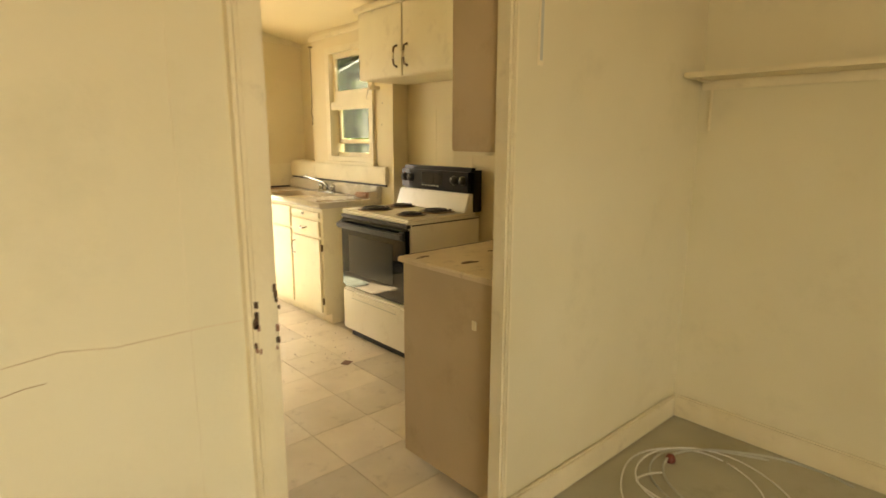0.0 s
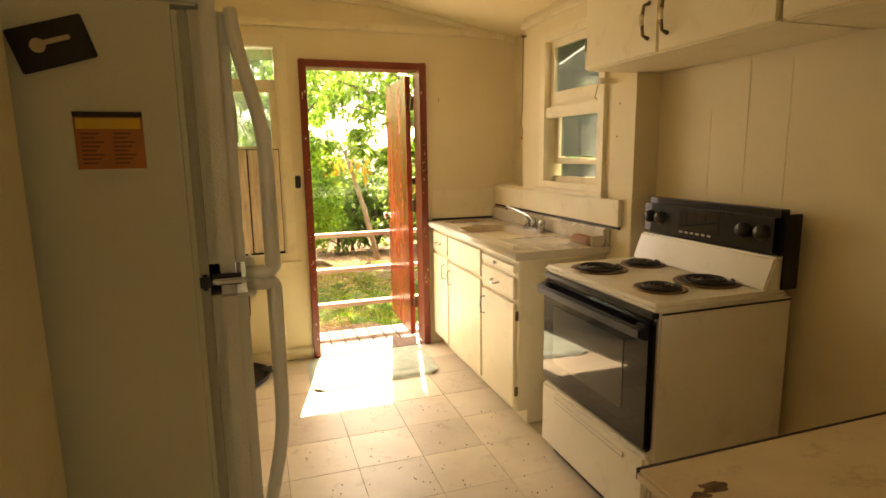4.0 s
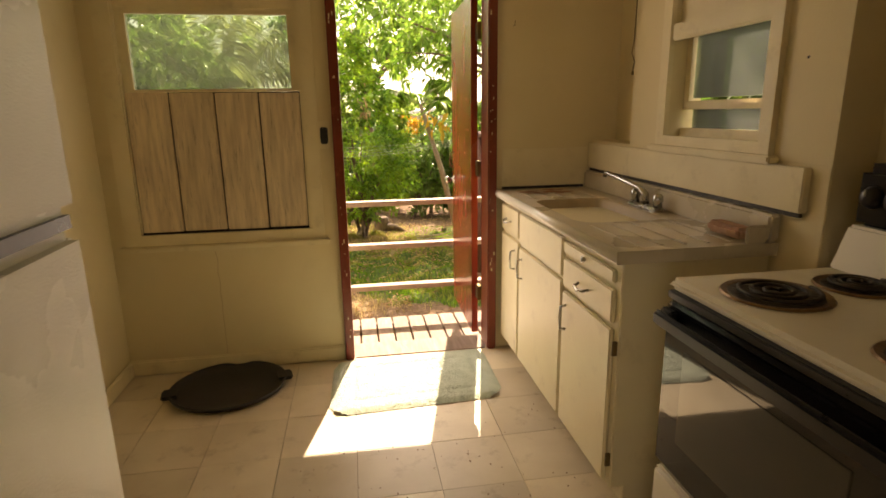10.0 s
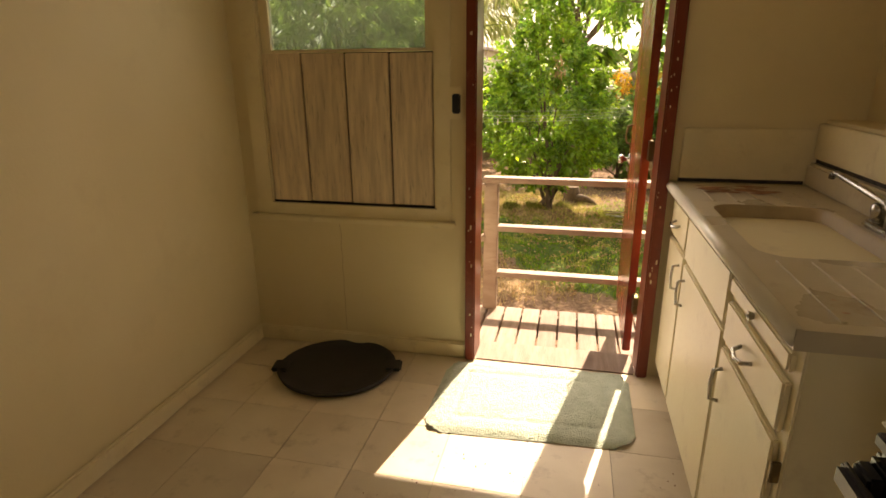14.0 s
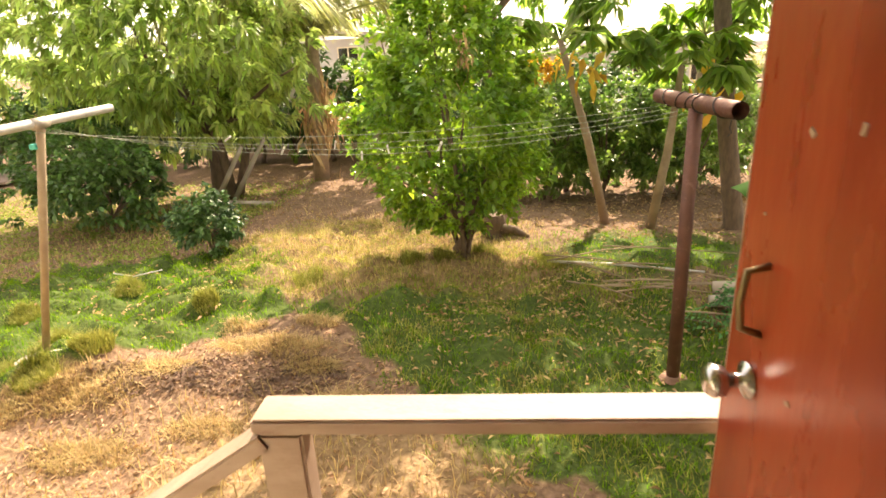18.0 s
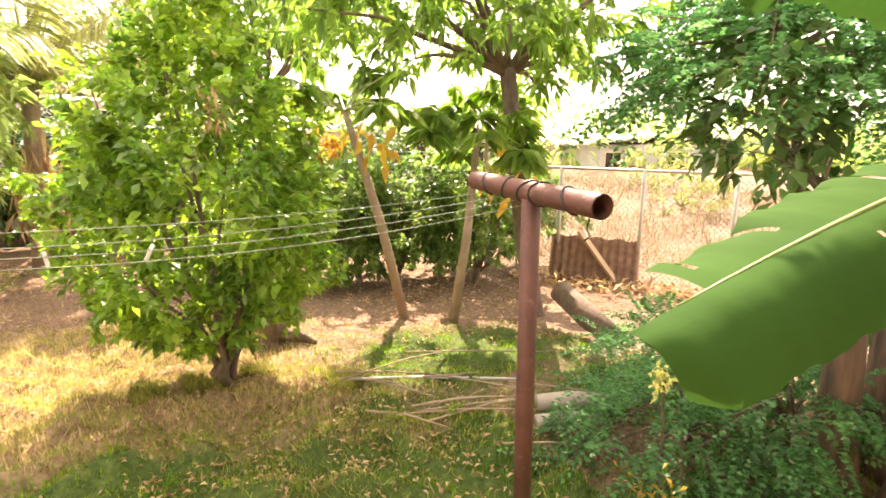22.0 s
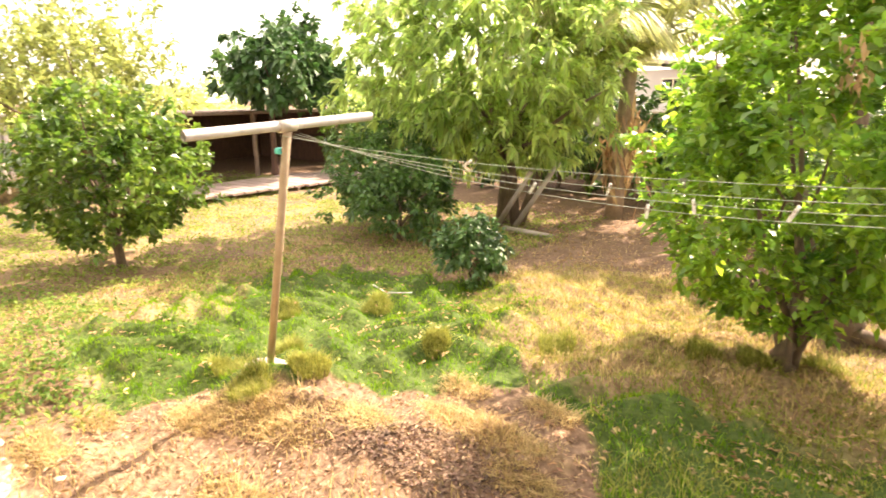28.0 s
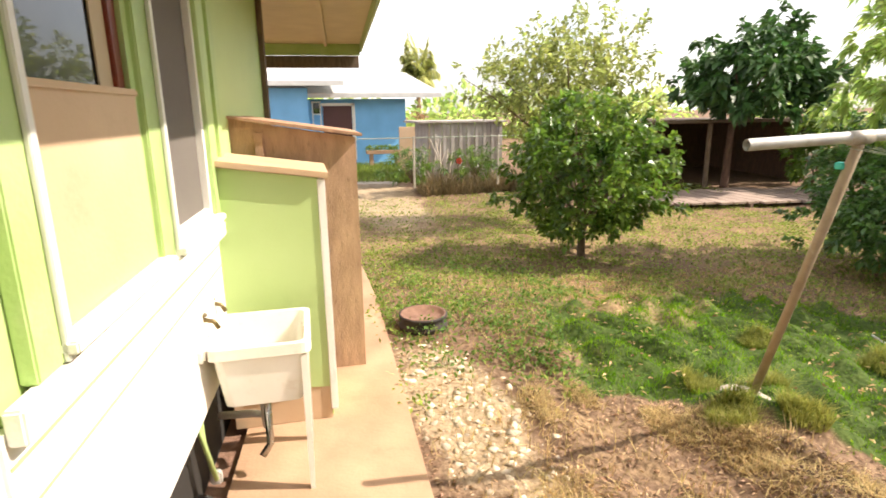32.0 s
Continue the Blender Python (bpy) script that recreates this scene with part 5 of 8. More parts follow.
part("roof_sheet", turned(box(-9.74, -0.64, 0.125, EY + 0.03, 2.471, 2.49, 0.003)), ROOFW, eave, "white metal roof sheet")
part("fascia", turned(box(-9.72, -0.64, EY - 0.03, EY, 2.255, 2.47, 0.005)), TRIM_G, eave, "green fascia board")
part("batten", turned(box(-9.65, -0.65, 0.60, 0.65, 2.33, 2.374, 0.004)), SOFFIT, eave, "long cream batten")
part("end_beam", turned(box(-9.72, -9.66, -0.6, EY - 0.031, 2.2, 2.372, 0.004)), TRIM_G, eave, "green end beam")
part("porch_beam", turned(box(-9.86, -9.74, -0.6, EY - 0.05, 2.02, 2.2, 0.006)), BARK, eave, "dark brown beam under the eave end")
porch = thing("eave", (0.4, 0.74, 2.26), "roof eave with cream soffit boards over the back door", "eave", kind="structure")
for k in range(9):
    y = 0.125 + 0.132 * k
    part("soffit_board", box(-0.63, 2.1, y, y + 0.127, 2.375, 2.395, 0.003), SOFFIT, porch)
part("roof_sheet", box(-0.63, 2.12, 0.125, PY + 0.02, 2.471, 2.49, 0.003), ROOFW, porch, "white metal roof sheet")
part("fascia", box(-0.63, 2.12, PY - 0.03, PY, 2.255, 2.47, 0.005), TRIM_G, porch, "green fascia board")
for k in range(3):
    x = 1.6 - 0.9 * k
    part("rafter", box(x, x + 0.05, 0.122, PY - 0.03, 2.285, 2.375, 0.004), SOFFIT, porch)
structure("corner_board", turned(box(-3.36, -3.26, 0.121, 0.15, 0.79, 2.36, 0.004)), TRIM_G, "green vertical cover board", "trim")
structure("corner_board_end", turned(box(-5.55, -5.42, 0.121, 0.16, 0.79, 2.36, 0.004)), BARK, "dark vertical board at the end of the wall", "trim")
structure("sill_band", turned(box(-5.5, -1.17, 0.136, 0.175, 0.70, 0.775, 0.006)), SIDING_W, "white sill band along the outside wall", "trim")
structure("sill_drip", turned(box(-5.5, -1.17, 0.136, 0.1385, 0.652, 0.660, 0)), TRIM_G, "thin green line along the white wall", "trim")
structure("wall_line", turned(box(-5.5, -1.17, 0.136, 0.1385, 0.545, 0.552, 0)), TRIM_G, "thin green line along the white wall", "trim")


def outside_window(name, x0, x1, label, boarded):
    w = thing(name, ((x0 + x1) / 2, 0.12, 0.82), label, "window", kind="structure")
    part("casing", turned(box(x0 - 0.15, x0, 0.121, 0.16, 0.776, 2.09, 0.005)), TRIM_G, w, "green casing board")
    part("casing", turned(box(x1, x1 + 0.13, 0.121, 0.16, 0.776, 2.09, 0.005)), TRIM_G, w, "green casing board")
    part("casing_edge", turned(box(x1, x1 + 0.03, 0.161, 0.175, 0.78, 2.09, 0.003)), SIDING_W, w, "worn white casing edge")
    part("casing", turned(box(x0, x1, 0.121, 0.16, 2.02, 2.1, 0.005)), TRIM_G, w, "green casing board")
    part("window_frame", turned(wall_with_holes("y", 0.07, 0.14, x0, x1, 0.82, 2.02, [(x0 + 0.04, x1 - 0.04, 0.86, 1.98)])), TRIM_G if boarded else SIDING_W, w)
    part("window_sill", turned(box(x0 - 0.03, x1 + 0.03, 0.121, 0.195, 0.795, 0.825, 0.005)), SIDING_W, w)
    if boarded:
        part("board", turned(box(x0 + 0.03, x1 - 0.03, 0.128, 0.146, 0.835, 1.36, 0.004)), PLYPALE, w, "pale plywood panel over the lower half")
        part("board_lip", turned(box(x0 + 0.02, x1 - 0.02, 0.10, 0.152, 1.355, 1.378, 0.004)), PLYPALE, w)
        part("jamb_strip", turned(box(x0 + 0.04, x0 + 0.10, 0.105, 0.125, 1.38, 1.98, 0.003)), REDPAINT, w, "red-brown jamb strip")
        part("pane", turned(box(x0 + 0.1, x1 - 0.04, 0.10, 0.105, 1.38, 1.98, 0)), OVENWIN, w, "dark reflecting pane")
        part("curtain", turned(box(x0 + 0.1, x0 + 0.2, 0.107, 0.112, 1.38, 1.98, 0.002)), TANSIDE, w, "tan curtain edge")
    else:
        part("screen", turned(box(x0 + 0.04, x1 - 0.04, 0.105, 0.11, 0.86, 1.98, 0)), SCREEN, w, "dark insect screen")
    return w


outside_window("window_3", -2.12, -1.40, "outside window with a plywood panel and a dark reflecting pane", True)
outside_window("window_4", -2.98, -2.28, "outside window behind a dark insect screen", False)

SZ = GZ + 0.05
slab_pts = [(-6.3, 0.45), (-3.2, 0.31), (-1.9, 0.22), (-1.35, 0.2), (-1.3, 1.15), (-2.2, 1.18), (-3.85, 1.24), (-5.2, 1.28), (-6.3, 1.26)]
structure("pavement", slab(slab_pts, GZ - 0.1, SZ), CONCRETE, "tan stained concrete walk along the house", "pavement")
structure("bare_strip", slab([(-6.3, 0.05), (-1.3, 0.0), (-1.35, 0.202), (-1.9, 0.222), (-3.2, 0.312), (-6.3, 0.452)], GZ - 0.1, GZ + 0.01), RUSTSOIL, "dark bare soil strip under the wall", "ground")

# water heater boxes
gb = thing("heater_box", (-3.3, 0.5, SZ), "lime green plywood box against the house", "box")
front = bmesh.new()
for x in (-3.085, -3.055):
    front.faces.new([front.verts.new((x, y, z)) for y, z in ((0.225, SZ + 0.24), (0.775, SZ + 0.2), (0.775, 0.972), (0.225, 1.05))])
vs = list(front.verts)
for j in range(4):
    front.faces.new((vs[j], vs[(j + 1) % 4], vs[4 + (j + 1) % 4], vs[4 + j]))
bmesh.ops.recalc_face_normals(front, faces=front.faces)
part("front_panel", front, SIDING_G, gb, "lime green panel")
part("lower_panel", box(-3.082, -3.06, 0.24, 0.77, SZ + 0.001, SZ + 0.25, 0.003), PLYPALE, gb, "bare plywood foot panel")
part("corner_post", box(-3.09, -3.045, 0.765, 0.805, SZ + 0.06, 0.97, 0.005), SIDING_W, gb, "white corner strip")
part("lid", box(-3.60, -3.02, -0.31, 0.31, -0.016, 0.016, 0.005, None, Matrix.Translation((0, 0.515, 1.03)) @ Matrix.Rotation(radians(-8), 4, "X")), PLYPALE, gb, "weathered lid")
part("side_panel", box(-3.58, -3.086, 0.752, 0.777, SZ + 0.001, 0.965, 0.004), SIDING_G, gb)
bb = thing("shed_box", (-4.1, 0.6, SZ), "bare brown plywood lean-to box with a thin roof", "box")
front = bmesh.new()
for x in (-3.73, -3.71):
    front.faces.new([front.verts.new((x, y, z)) for y, z in ((0.26, SZ + 0.001), (1.03, SZ + 0.001), (1.03, 1.15), (0.26, 1.275))])
vs = list(front.verts)
for j in range(4):
    front.faces.new((vs[j], vs[(j + 1) % 4], vs[4 + (j + 1) % 4], vs[4 + j]))
bmesh.ops.recalc_face_normals(front, faces=front.faces)
part("front_panel", front, PLYWOOD, bb, "bare brown plywood panel")
part("side_panel", box(-4.6, -3.731, 1.008, 1.03, SZ + 0.001, 1.1, 0.004), PLYWOOD, bb, "bare brown plywood panel")
part("lid", box(-4.66, -3.66, -0.43, 0.43, -0.01, 0.01, 0.004, None, Matrix.Translation((0, 0.645, 1.228)) @ Matrix.Rotation(radians(-8.4), 4, "X")), PLYWOOD, bb, "thin warped lid")
part("batten", box(-3.708, -3.69, 0.42, 0.47, 0.95, 1.19, 0.003), PLYWOOD, bb)

# laundry tub
tub = thing("laundry_tub", (-2.71, 0.43, SZ), "white moulded laundry tub on legs beside the house", "tub")
TZ, TX0, TX1, TY0, TY1 = 0.33, -2.9, -2.43, 0.27, 0.672


part("basin", rings_mesh([round_ring(TX0 + 0.055, TX1 - 0.035, TY0 + 0.03, TY1 - 0.035, TZ - 0.285), round_ring(TX0 + 0.012, TX1 - 0.012, TY0, TY1 - 0.005, TZ - 0.05), round_ring(TX0, TX1, TY0 - 0.02, TY1 + 0.012, TZ - 0.05), round_ring(TX0, TX1, TY0 - 0.02, TY1 + 0.012, TZ), round_ring(TX0 + 0.028, TX1 - 0.028, TY0 + 0.02, TY1 - 0.014, TZ), round_ring(TX0 + 0.07, TX1 - 0.055, TY0 + 0.05, TY1 - 0.05, TZ - 0.26)], (0, 5)), TUBWHITE, tub)
part("back_ledge", box(TX0, TX1, 0.205, TY0 - 0.02, TZ - 0.055, TZ + 0.012, 0.012), TUBWHITE, tub)
for x, y, sg in ((TX1 - 0.04, TY1 - 0.035, 1), (TX0 + 0.04, TY1 - 0.035, -1)):
    lg = bmesh.new()
    a, b = [(x - 0.075 * sg, y), (x + 0.03 * sg, y), (x + 0.03 * sg, y + 0.03), (x - 0.075 * sg, y + 0.03)], [(x, y), (x + 0.028 * sg, y), (x + 0.028 * sg, y + 0.022), (x, y + 0.022)]
    va, vb = [lg.verts.new((*p, TZ - 0.06)) for p in a], [lg.verts.new((*p, SZ)) for p in b]
    lg.faces.new(va[::-1]), lg.faces.new(vb)
    for k in range(4):
        lg.faces.new((va[k], va[(k + 1) % 4], vb[(k + 1) % 4], vb[k]))
    bmesh.ops.recalc_face_normals(lg, faces=lg.faces)
    part("leg", lg, TUBWHITE, tub)
part("trap", tube([(-2.7, 0.44, TZ - 0.28), (-2.7, 0.44, -0.16), (-2.73, 0.44, -0.22), (-2.79, 0.44, -0.19), (-2.82, 0.36, -0.19), (-2.84, 0.2, -0.19)], 0.02, 8), PVC, tub, "grey drain pipe", True)
part("waste_pipe", tube([(-2.62, 0.46, TZ - 0.28), (-2.62, 0.46, -0.25), (-2.6, 0.42, -0.3)], 0.018, 8), CHROME, tub, "bent metal waste pipe", True)
for x in (-2.83, -2.6):
    t = part("tap", tube([(x, 0.19, TZ + 0.075), (x, 0.23, TZ + 0.085), (x, 0.27, TZ + 0.075), (x, 0.29, TZ + 0.04)], 0.011, 8), BRASS, tub, "old brass tap", True)
    part("handle", lathe([(0.02, 0), (0.024, 0.006), (0.02, 0.012), (0, 0.014)], (x, 0.225, TZ + 0.1), 8), BRASS, t)
part("supply_pipe", tube([(-2.42, 0.2, TZ + 0.08), (-2.42, 0.205, -0.08), (-2.45, 0.23, -0.3)], 0.011, 7), TRIM_G, tub, "green painted supply pipe", True)
part("supply_pipe", tube([(-2.36, 0.2, TZ + 0.06), (-2.37, 0.205, 0.0), (-2.42, 0.24, -0.27)], 0.011, 7), TRIM_G, tub, "green painted supply pipe", True)
part("elbow", box(-2.46, -2.42, 0.21, 0.26, -0.3, -0.24, 0.008), PVC, tub)
part("brace", box(-2.95, -2.93, 0.3, 0.62, -0.22, -0.18, 0.004), PLYPALE, tub, "bare timber brace")
hose = thing("hose_tangle", (-2.1, 0.1, GZ), "dark tangle of hose in the gap under the house", "hose")
for k in range(4):
    part("loop", tube([(-1.75 - 0.2 * k + 0.11 * math.cos(a), 0.14 + 0.012 * k + 0.06 * math.sin(a), GZ + 0.05 + 0.03 * (k % 2) + 0.015 * math.sin(2 * a)) for a in (j * 0.35 for j in range(19))], 0.013, 6), RUBBER, hose, smooth=True)

# ---- deck with railing ----
DZ = -0.15
deck = thing("deck", (0.45, 0.6, DZ - 0.2), "small sun-bleached wooden landing outside the back door", "deck")
for k in range(11):
    x = -0.155 + 0.119 * k
    part("plank", box(x, x + 0.107, 0.19, 1.02, DZ - 0.03, DZ, 0.004), DECKWOOD, deck)
part("joist", box(-0.15, 1.14, 0.96, 1.0, DZ - 0.19, DZ - 0.031, 0.004), RAILWOOD, deck)
part("joist", box(-0.15, 1.14, 0.2, 0.24, DZ - 0.19, DZ - 0.031, 0.004), RAILWOOD, deck)
for x in (-0.12, 1.05):
    part("post", box(x, x + 0.08, 0.9, 0.96, GZ, DZ - 0.031, 0.004), RAILWOOD, deck)
rail = thing("deck_railing", (0.5, 0.99, DZ), "brown painted three-bar deck railing with worn pale tops", "railing")
part("post", box(-0.075, 0.015, 0.965, 1.03, GZ, 0.715, 0.006), RAILWOOD, rail)
part("post", box(1.08, 1.16, 0.965, 1.03, GZ, 0.715, 0.006), RAILWOOD, rail)
for z, h in ((0.715, 0.035), (0.40, 0.035), (0.085, 0.035)):
    part("bar", box(-0.085, 1.17, 0.962, 1.055, z, z + h, 0.006) if z > 0.7 else box(0.015, 1.08, 0.955, 1.04, z, z + h, 0.006), RAILWOOD, rail)
part("side_bar", box(1.09, 1.16, 0.16, 0.95, 0.715, 0.75, 0.006), RAILWOOD, rail)
part("side_bar", box(1.10, 1.15, 0.16, 0.965, 0.40, 0.435, 0.006), RAILWOOD, rail)
stairs = thing("deck_steps", (-0.6, 0.6, GZ), "brown wooden steps going down from the landing", "stairs")
for k in range(2):
    x1 = -0.16 - 0.28 * k
    part("tread", box(x1 - 0.27, x1, 0.22, 0.95, DZ - 0.125 * (k + 1) - 0.035, DZ - 0.125 * (k + 1), 0.005), DECKWOOD, stairs)
for y in (0.24, 0.92):
    st = slab([(-0.78, 0), (-0.16, 0), (-0.16, 0.28), (-0.3, 0.28)], y - 0.02, y + 0.02)
    bmesh.ops.transform(st, matrix=Matrix(((1, 0, 0, 0), (0, 0, 1, 0), (0, 1, 0, GZ), (0, 0, 0, 1))), verts=st.verts)
    part("stringer", st, RAILWOOD, stairs)


def slope_bar(z0, name):
    a, b = Vector((-0.06, 1.0, z0)), Vector((-0.98, 1.0, z0 - 0.62))
    d = b - a
    mtx = Matrix.Translation((a + b) / 2) @ Matrix.Rotation(math.atan2(d.z, -d.x), 4, "Y")
    return part(name, box(-d.length / 2, d.length / 2, -0.04, 0.04, -0.018, 0.018, 0.005, None, mtx), RAILWOOD, rail)


slope_bar(0.70, "hand_rail")
slope_bar(0.36, "sloping_bar")
part("stair_post", box(-0.93, -0.86, 0.965, 1.03, GZ, 0.1, 0.005), RAILWOOD, rail)

# ---- garden ground ----
def bump_h(x, y):
    h = 0.035 * np.sin(1.3 * x + 0.6 * np.sin(0.9 * y)) * np.sin(1.1 * y + 0.4 * x) + 0.02 * np.sin(3.7 * x + 1.2 * y) * np.sin(3.1 * y - 1.7 * x)
    tuft = np.sin(8.3 * x + 2.1 * np.sin(5.1 * y)) * np.sin(9.1 * y + 2.3 * np.sin(4.3 * x))
    h = h + (0.015 + 0.085 * np.maximum(zones(x, y)[0], 0.75 * zones(x, y)[1] * (np.abs(x + 0.4) < 3.2))) * np.clip(tuft, -0.3, 1) + 0.008 * np.sin(29 * x + 3 * np.sin(11 * y)) * np.sin(31 * y)
    near = np.clip((np.hypot(x - 0.3, y - 0.6) - 1.4) / 2.0, 0.1, 1) * np.clip((y - 1.2) / 0.8, 0, 1)
    mound = 0.07 * np.exp(-((x + 1.5) ** 2 + (y - 3.05) ** 2) / 0.12) + 0.08 * np.exp(-((x + 2.5) ** 2 + (y - 3.0) ** 2) / 0.09) + 0.07 * np.exp(-((x + 2.2) ** 2 + (y - 3.2) ** 2) / 0.06) + 0.06 * np.exp(-((x + 0.85) ** 2 + (y - 3.35) ** 2) / 0.07) + 0.05 * np.exp(-((x + 1.9) ** 2 + (y - 2.9) ** 2) / 0.05)
    fall = np.interp(np.hypot(x, y), [0, 5, 8, 10.5, 13, 20, 30, 900], [0, 0, -0.27, -0.38, -0.45, -0.15, 0.1, 0.1])
    return (h + mound) * near + fall


def gz(x, y):
    """Height of the garden ground."""
    return GZ + float(bump_h(np.float64(x), np.float64(y)))


def on_ground(x, y, up=0.0):
    return (x, y, gz(x, y) + up)


def blob(x, y, cx, cy, rx, ry, turn=0.0):
    c, s = math.cos(turn), math.sin(turn)
    u, v = ((x - cx) * c + (y - cy) * s) / rx, (-(x - cx) * s + (y - cy) * c) / ry
    return np.clip(1.6 - np.hypot(u, v) * 1.1, 0, 1)


LAWN = [(-4.75, 2.75), (-3.9, 2.55), (-3.05, 2.42), (-2.78, 2.78), (-2.2, 3.2), (-1.85, 3.5), (-1.13, 3.97), (-1.4, 4.75), (-1.85, 5.7), (-2.5, 6.1), (-4.2, 5.7), (-4.9, 4.8), (-4.85, 3.6)]
LAWN_SHADE = [(-1.13, 4.0), (-0.54, 3.6), (-0.34, 3.3), (0.2, 2.3), (1.3, 1.9), (2.1, 2.8), (2.0, 4.2), (1.1, 4.6), (0.4, 4.5), (-0.1, 4.55), (-0.6, 4.4)]


def inside(x, y, poly):
    """How far inside a patch of the plan a place lies; below nought outside it."""
    near, odd = np.full(np.shape(x), 1e9), np.zeros(np.shape(x), bool)
    for (ax, ay), (bx, by) in zip(poly, poly[1:] + poly[:1]):
        u = np.clip(((x - ax) * (bx - ax) + (y - ay) * (by - ay)) / ((bx - ax) ** 2 + (by - ay) ** 2), 0, 1)
        near = np.minimum(near, np.hypot(x - ax - u * (bx - ax), y - ay - u * (by - ay)))
        if ay != by:
            odd = odd ^ (((ay > y) != (by > y)) & (x < (bx - ax) * (y - ay) / (by - ay) + ax))
    return np.where(odd, near, -near)


def zones(x, y):
    """Green lawn, straw and pale gravel, each 0 to 1, over the garden."""
    wob = 0.25 * np.sin(2.1 * x + 1.3 * y) + 0.2 * np.sin(3.3 * y - 1.9 * x)
    rag = 0.06 * np.sin(9 * x + 2 * np.sin(7 * y)) * np.sin(8 * y) + 0.04 * np.sin(23 * x + 11 * y)
    lawn = np.clip((np.maximum(inside(x, y, LAWN), inside(x, y, LAWN_SHADE)) + rag) / 0.16 + 0.5, 0, 1)
    g = np.maximum.reduce([lawn, 0.75 * blob(x, y, 2.0, 5.3, 1.2, 0.9), 0.6 * blob(x, y, 1.3, 4.3, 0.9, 0.4), 0.8 * blob(x, y, 3.0, 4.4, 0.8, 0.6), 0.7 * blob(x, y, 2.4, 2.6, 1.2, 0.8), 0.8 * blob(x, y, -19.2, 3.2, 1.6, 2.0), 0.6 * blob(x, y, -15.2, 6.5, 1.5, 1.2)])
    s = np.maximum.reduce([blob(x, y, -0.9, 6.2, 1.5, 1.4, -0.2), blob(x, y, 0.0, 5.0, 1.0, 0.75), blob(x, y, -0.9, 4.9, 0.8, 0.75), 0.45 * blob(x, y, -2.2, 2.1, 1.2, 0.6, 0.3), 0.9 * blob(x, y, -2.1, 2.95, 0.35, 0.16), 0.8 * blob(x, y, -1.0, 3.35, 0.4, 0.14), 0.8 * blob(x, y, -2.05, 1.75, 0.4, 0.2), 0.62 * blob(x, y, -6.5, 3.6, 2.6, 1.4), 0.62 * blob(x, y, -9, 3.5, 5, 3.2), 0.4 * blob(x, y, 1.2, 4.4, 0.9, 0.5), 0.75 * blob(x, y, -0.5, 2.3, 1.1, 0.5), 0.6 * blob(x, y, -8, 8.0, 4.5, 3.0)])
    p = np.maximum(blob(x, y, -3.1, 1.55, 0.9, 0.33, 0.1), np.maximum(0.1 * blob(x, y, 7.4, 7.5, 2.6, 5.0), 0.8 * blob(x, y, -14, 2.5, 4.5, 1.0)))
    far = np.clip((np.hypot(x, y - 3) - 14) / 6, 0, 1)
    return np.clip(g + 0.3 * wob * (g > 0.1), 0, 1), np.clip(np.maximum(s + 0.25 * wob * (s > 0.1), far * 0.2), 0, 1), np.clip(p, 0, 1)


xs = np.unique(np.concatenate([np.linspace(-900, -40, 12), np.linspace(-40, -11, 30), np.linspace(-11, 8, 330), np.linspace(8, 40, 30), np.linspace(40, 900, 12)]))
ys = np.unique(np.concatenate([np.linspace(-900, -30, 10), np.linspace(-30, -0.2, 20), np.linspace(-0.2, 13, 240), np.linspace(13, 40, 26), np.linspace(40, 900, 12)]))
GX, GY = np.meshgrid(xs, ys)
GH = GZ + bump_h(GX, GY)
ids = np.arange(GX.size).reshape(GX.shape)
q4 = np.stack([ids[:-1, :-1], ids[:-1, 1:], ids[1:, 1:], ids[1:, :-1]], -1).reshape(-1, 4)
gme = raw_mesh(np.stack([GX, GY, GH], -1).reshape(-1, 3), q4.ravel(), np.full(len(q4), 4))
za, zb, zc = zones(GX.ravel(), GY.ravel())
att = gme.color_attributes.new("zone", "FLOAT_COLOR", "POINT")
att.data.foreach_set("color", np.stack([za, zb, zc, np.ones_like(za)], -1).astype(np.float32).ravel())
gme.polygons.foreach_set("use_smooth", [True] * len(gme.polygons))
solid("ground", gme, GROUND, "garden ground of lawn, dry grass and bare soil", "ground", kind="structure", at=(0, 0, GZ))


def scatter(n, x0, x1, y0, y1, rng, weight):
    x, y = rng.uniform(x0, x1, n), rng.uniform(y0, y1, n)
    keep = rng.uniform(size=n) < weight(x, y)
    keep &= ~((x > -6.3) & (x < 1.3) & (y < 1.12)) & (y > 0.3)
    x, y = x[keep], y[keep]
    return np.stack([x, y, GZ + bump_h(x, y) - 0.004], -1)


rng = np.random.default_rng(11)
clump = lambda x, y: 0.5 + 0.5 * np.sin(7.1 * x + 2 * np.sin(5.3 * y)) * np.sin(6.7 * y + 2 * np.sin(4.9 * x))
at = scatter(230000, -6, 4, 1.2, 8, rng, lambda x, y: zones(x, y)[0] * (0.3 + 0.7 * clump(x, y)))
solid("lawn_grass", blades(at, rng.uniform(0.02, 0.055, len(at)) * (0.5 + 0.7 * clump(at[:, 0], at[:, 1])), rng.uniform(0.004, 0.008, len(at)), rng, 0.6), GRASS, "short green lawn grass in soft mounds", "grass", kind="stuff")
at = scatter(150000, -6, 4, 1.2, 9, rng, lambda x, y: np.clip(zones(x, y)[1] - 0.5 * zones(x, y)[0], 0, 1) * (0.15 + 0.85 * clump(x + 3, y)))
solid("dry_grass", blades(at, rng.uniform(0.03, 0.10, len(at)), rng.uniform(0.004, 0.008, len(at)), rng, 0.7), STRAW, "dry straw-coloured grass", "grass", kind="stuff")
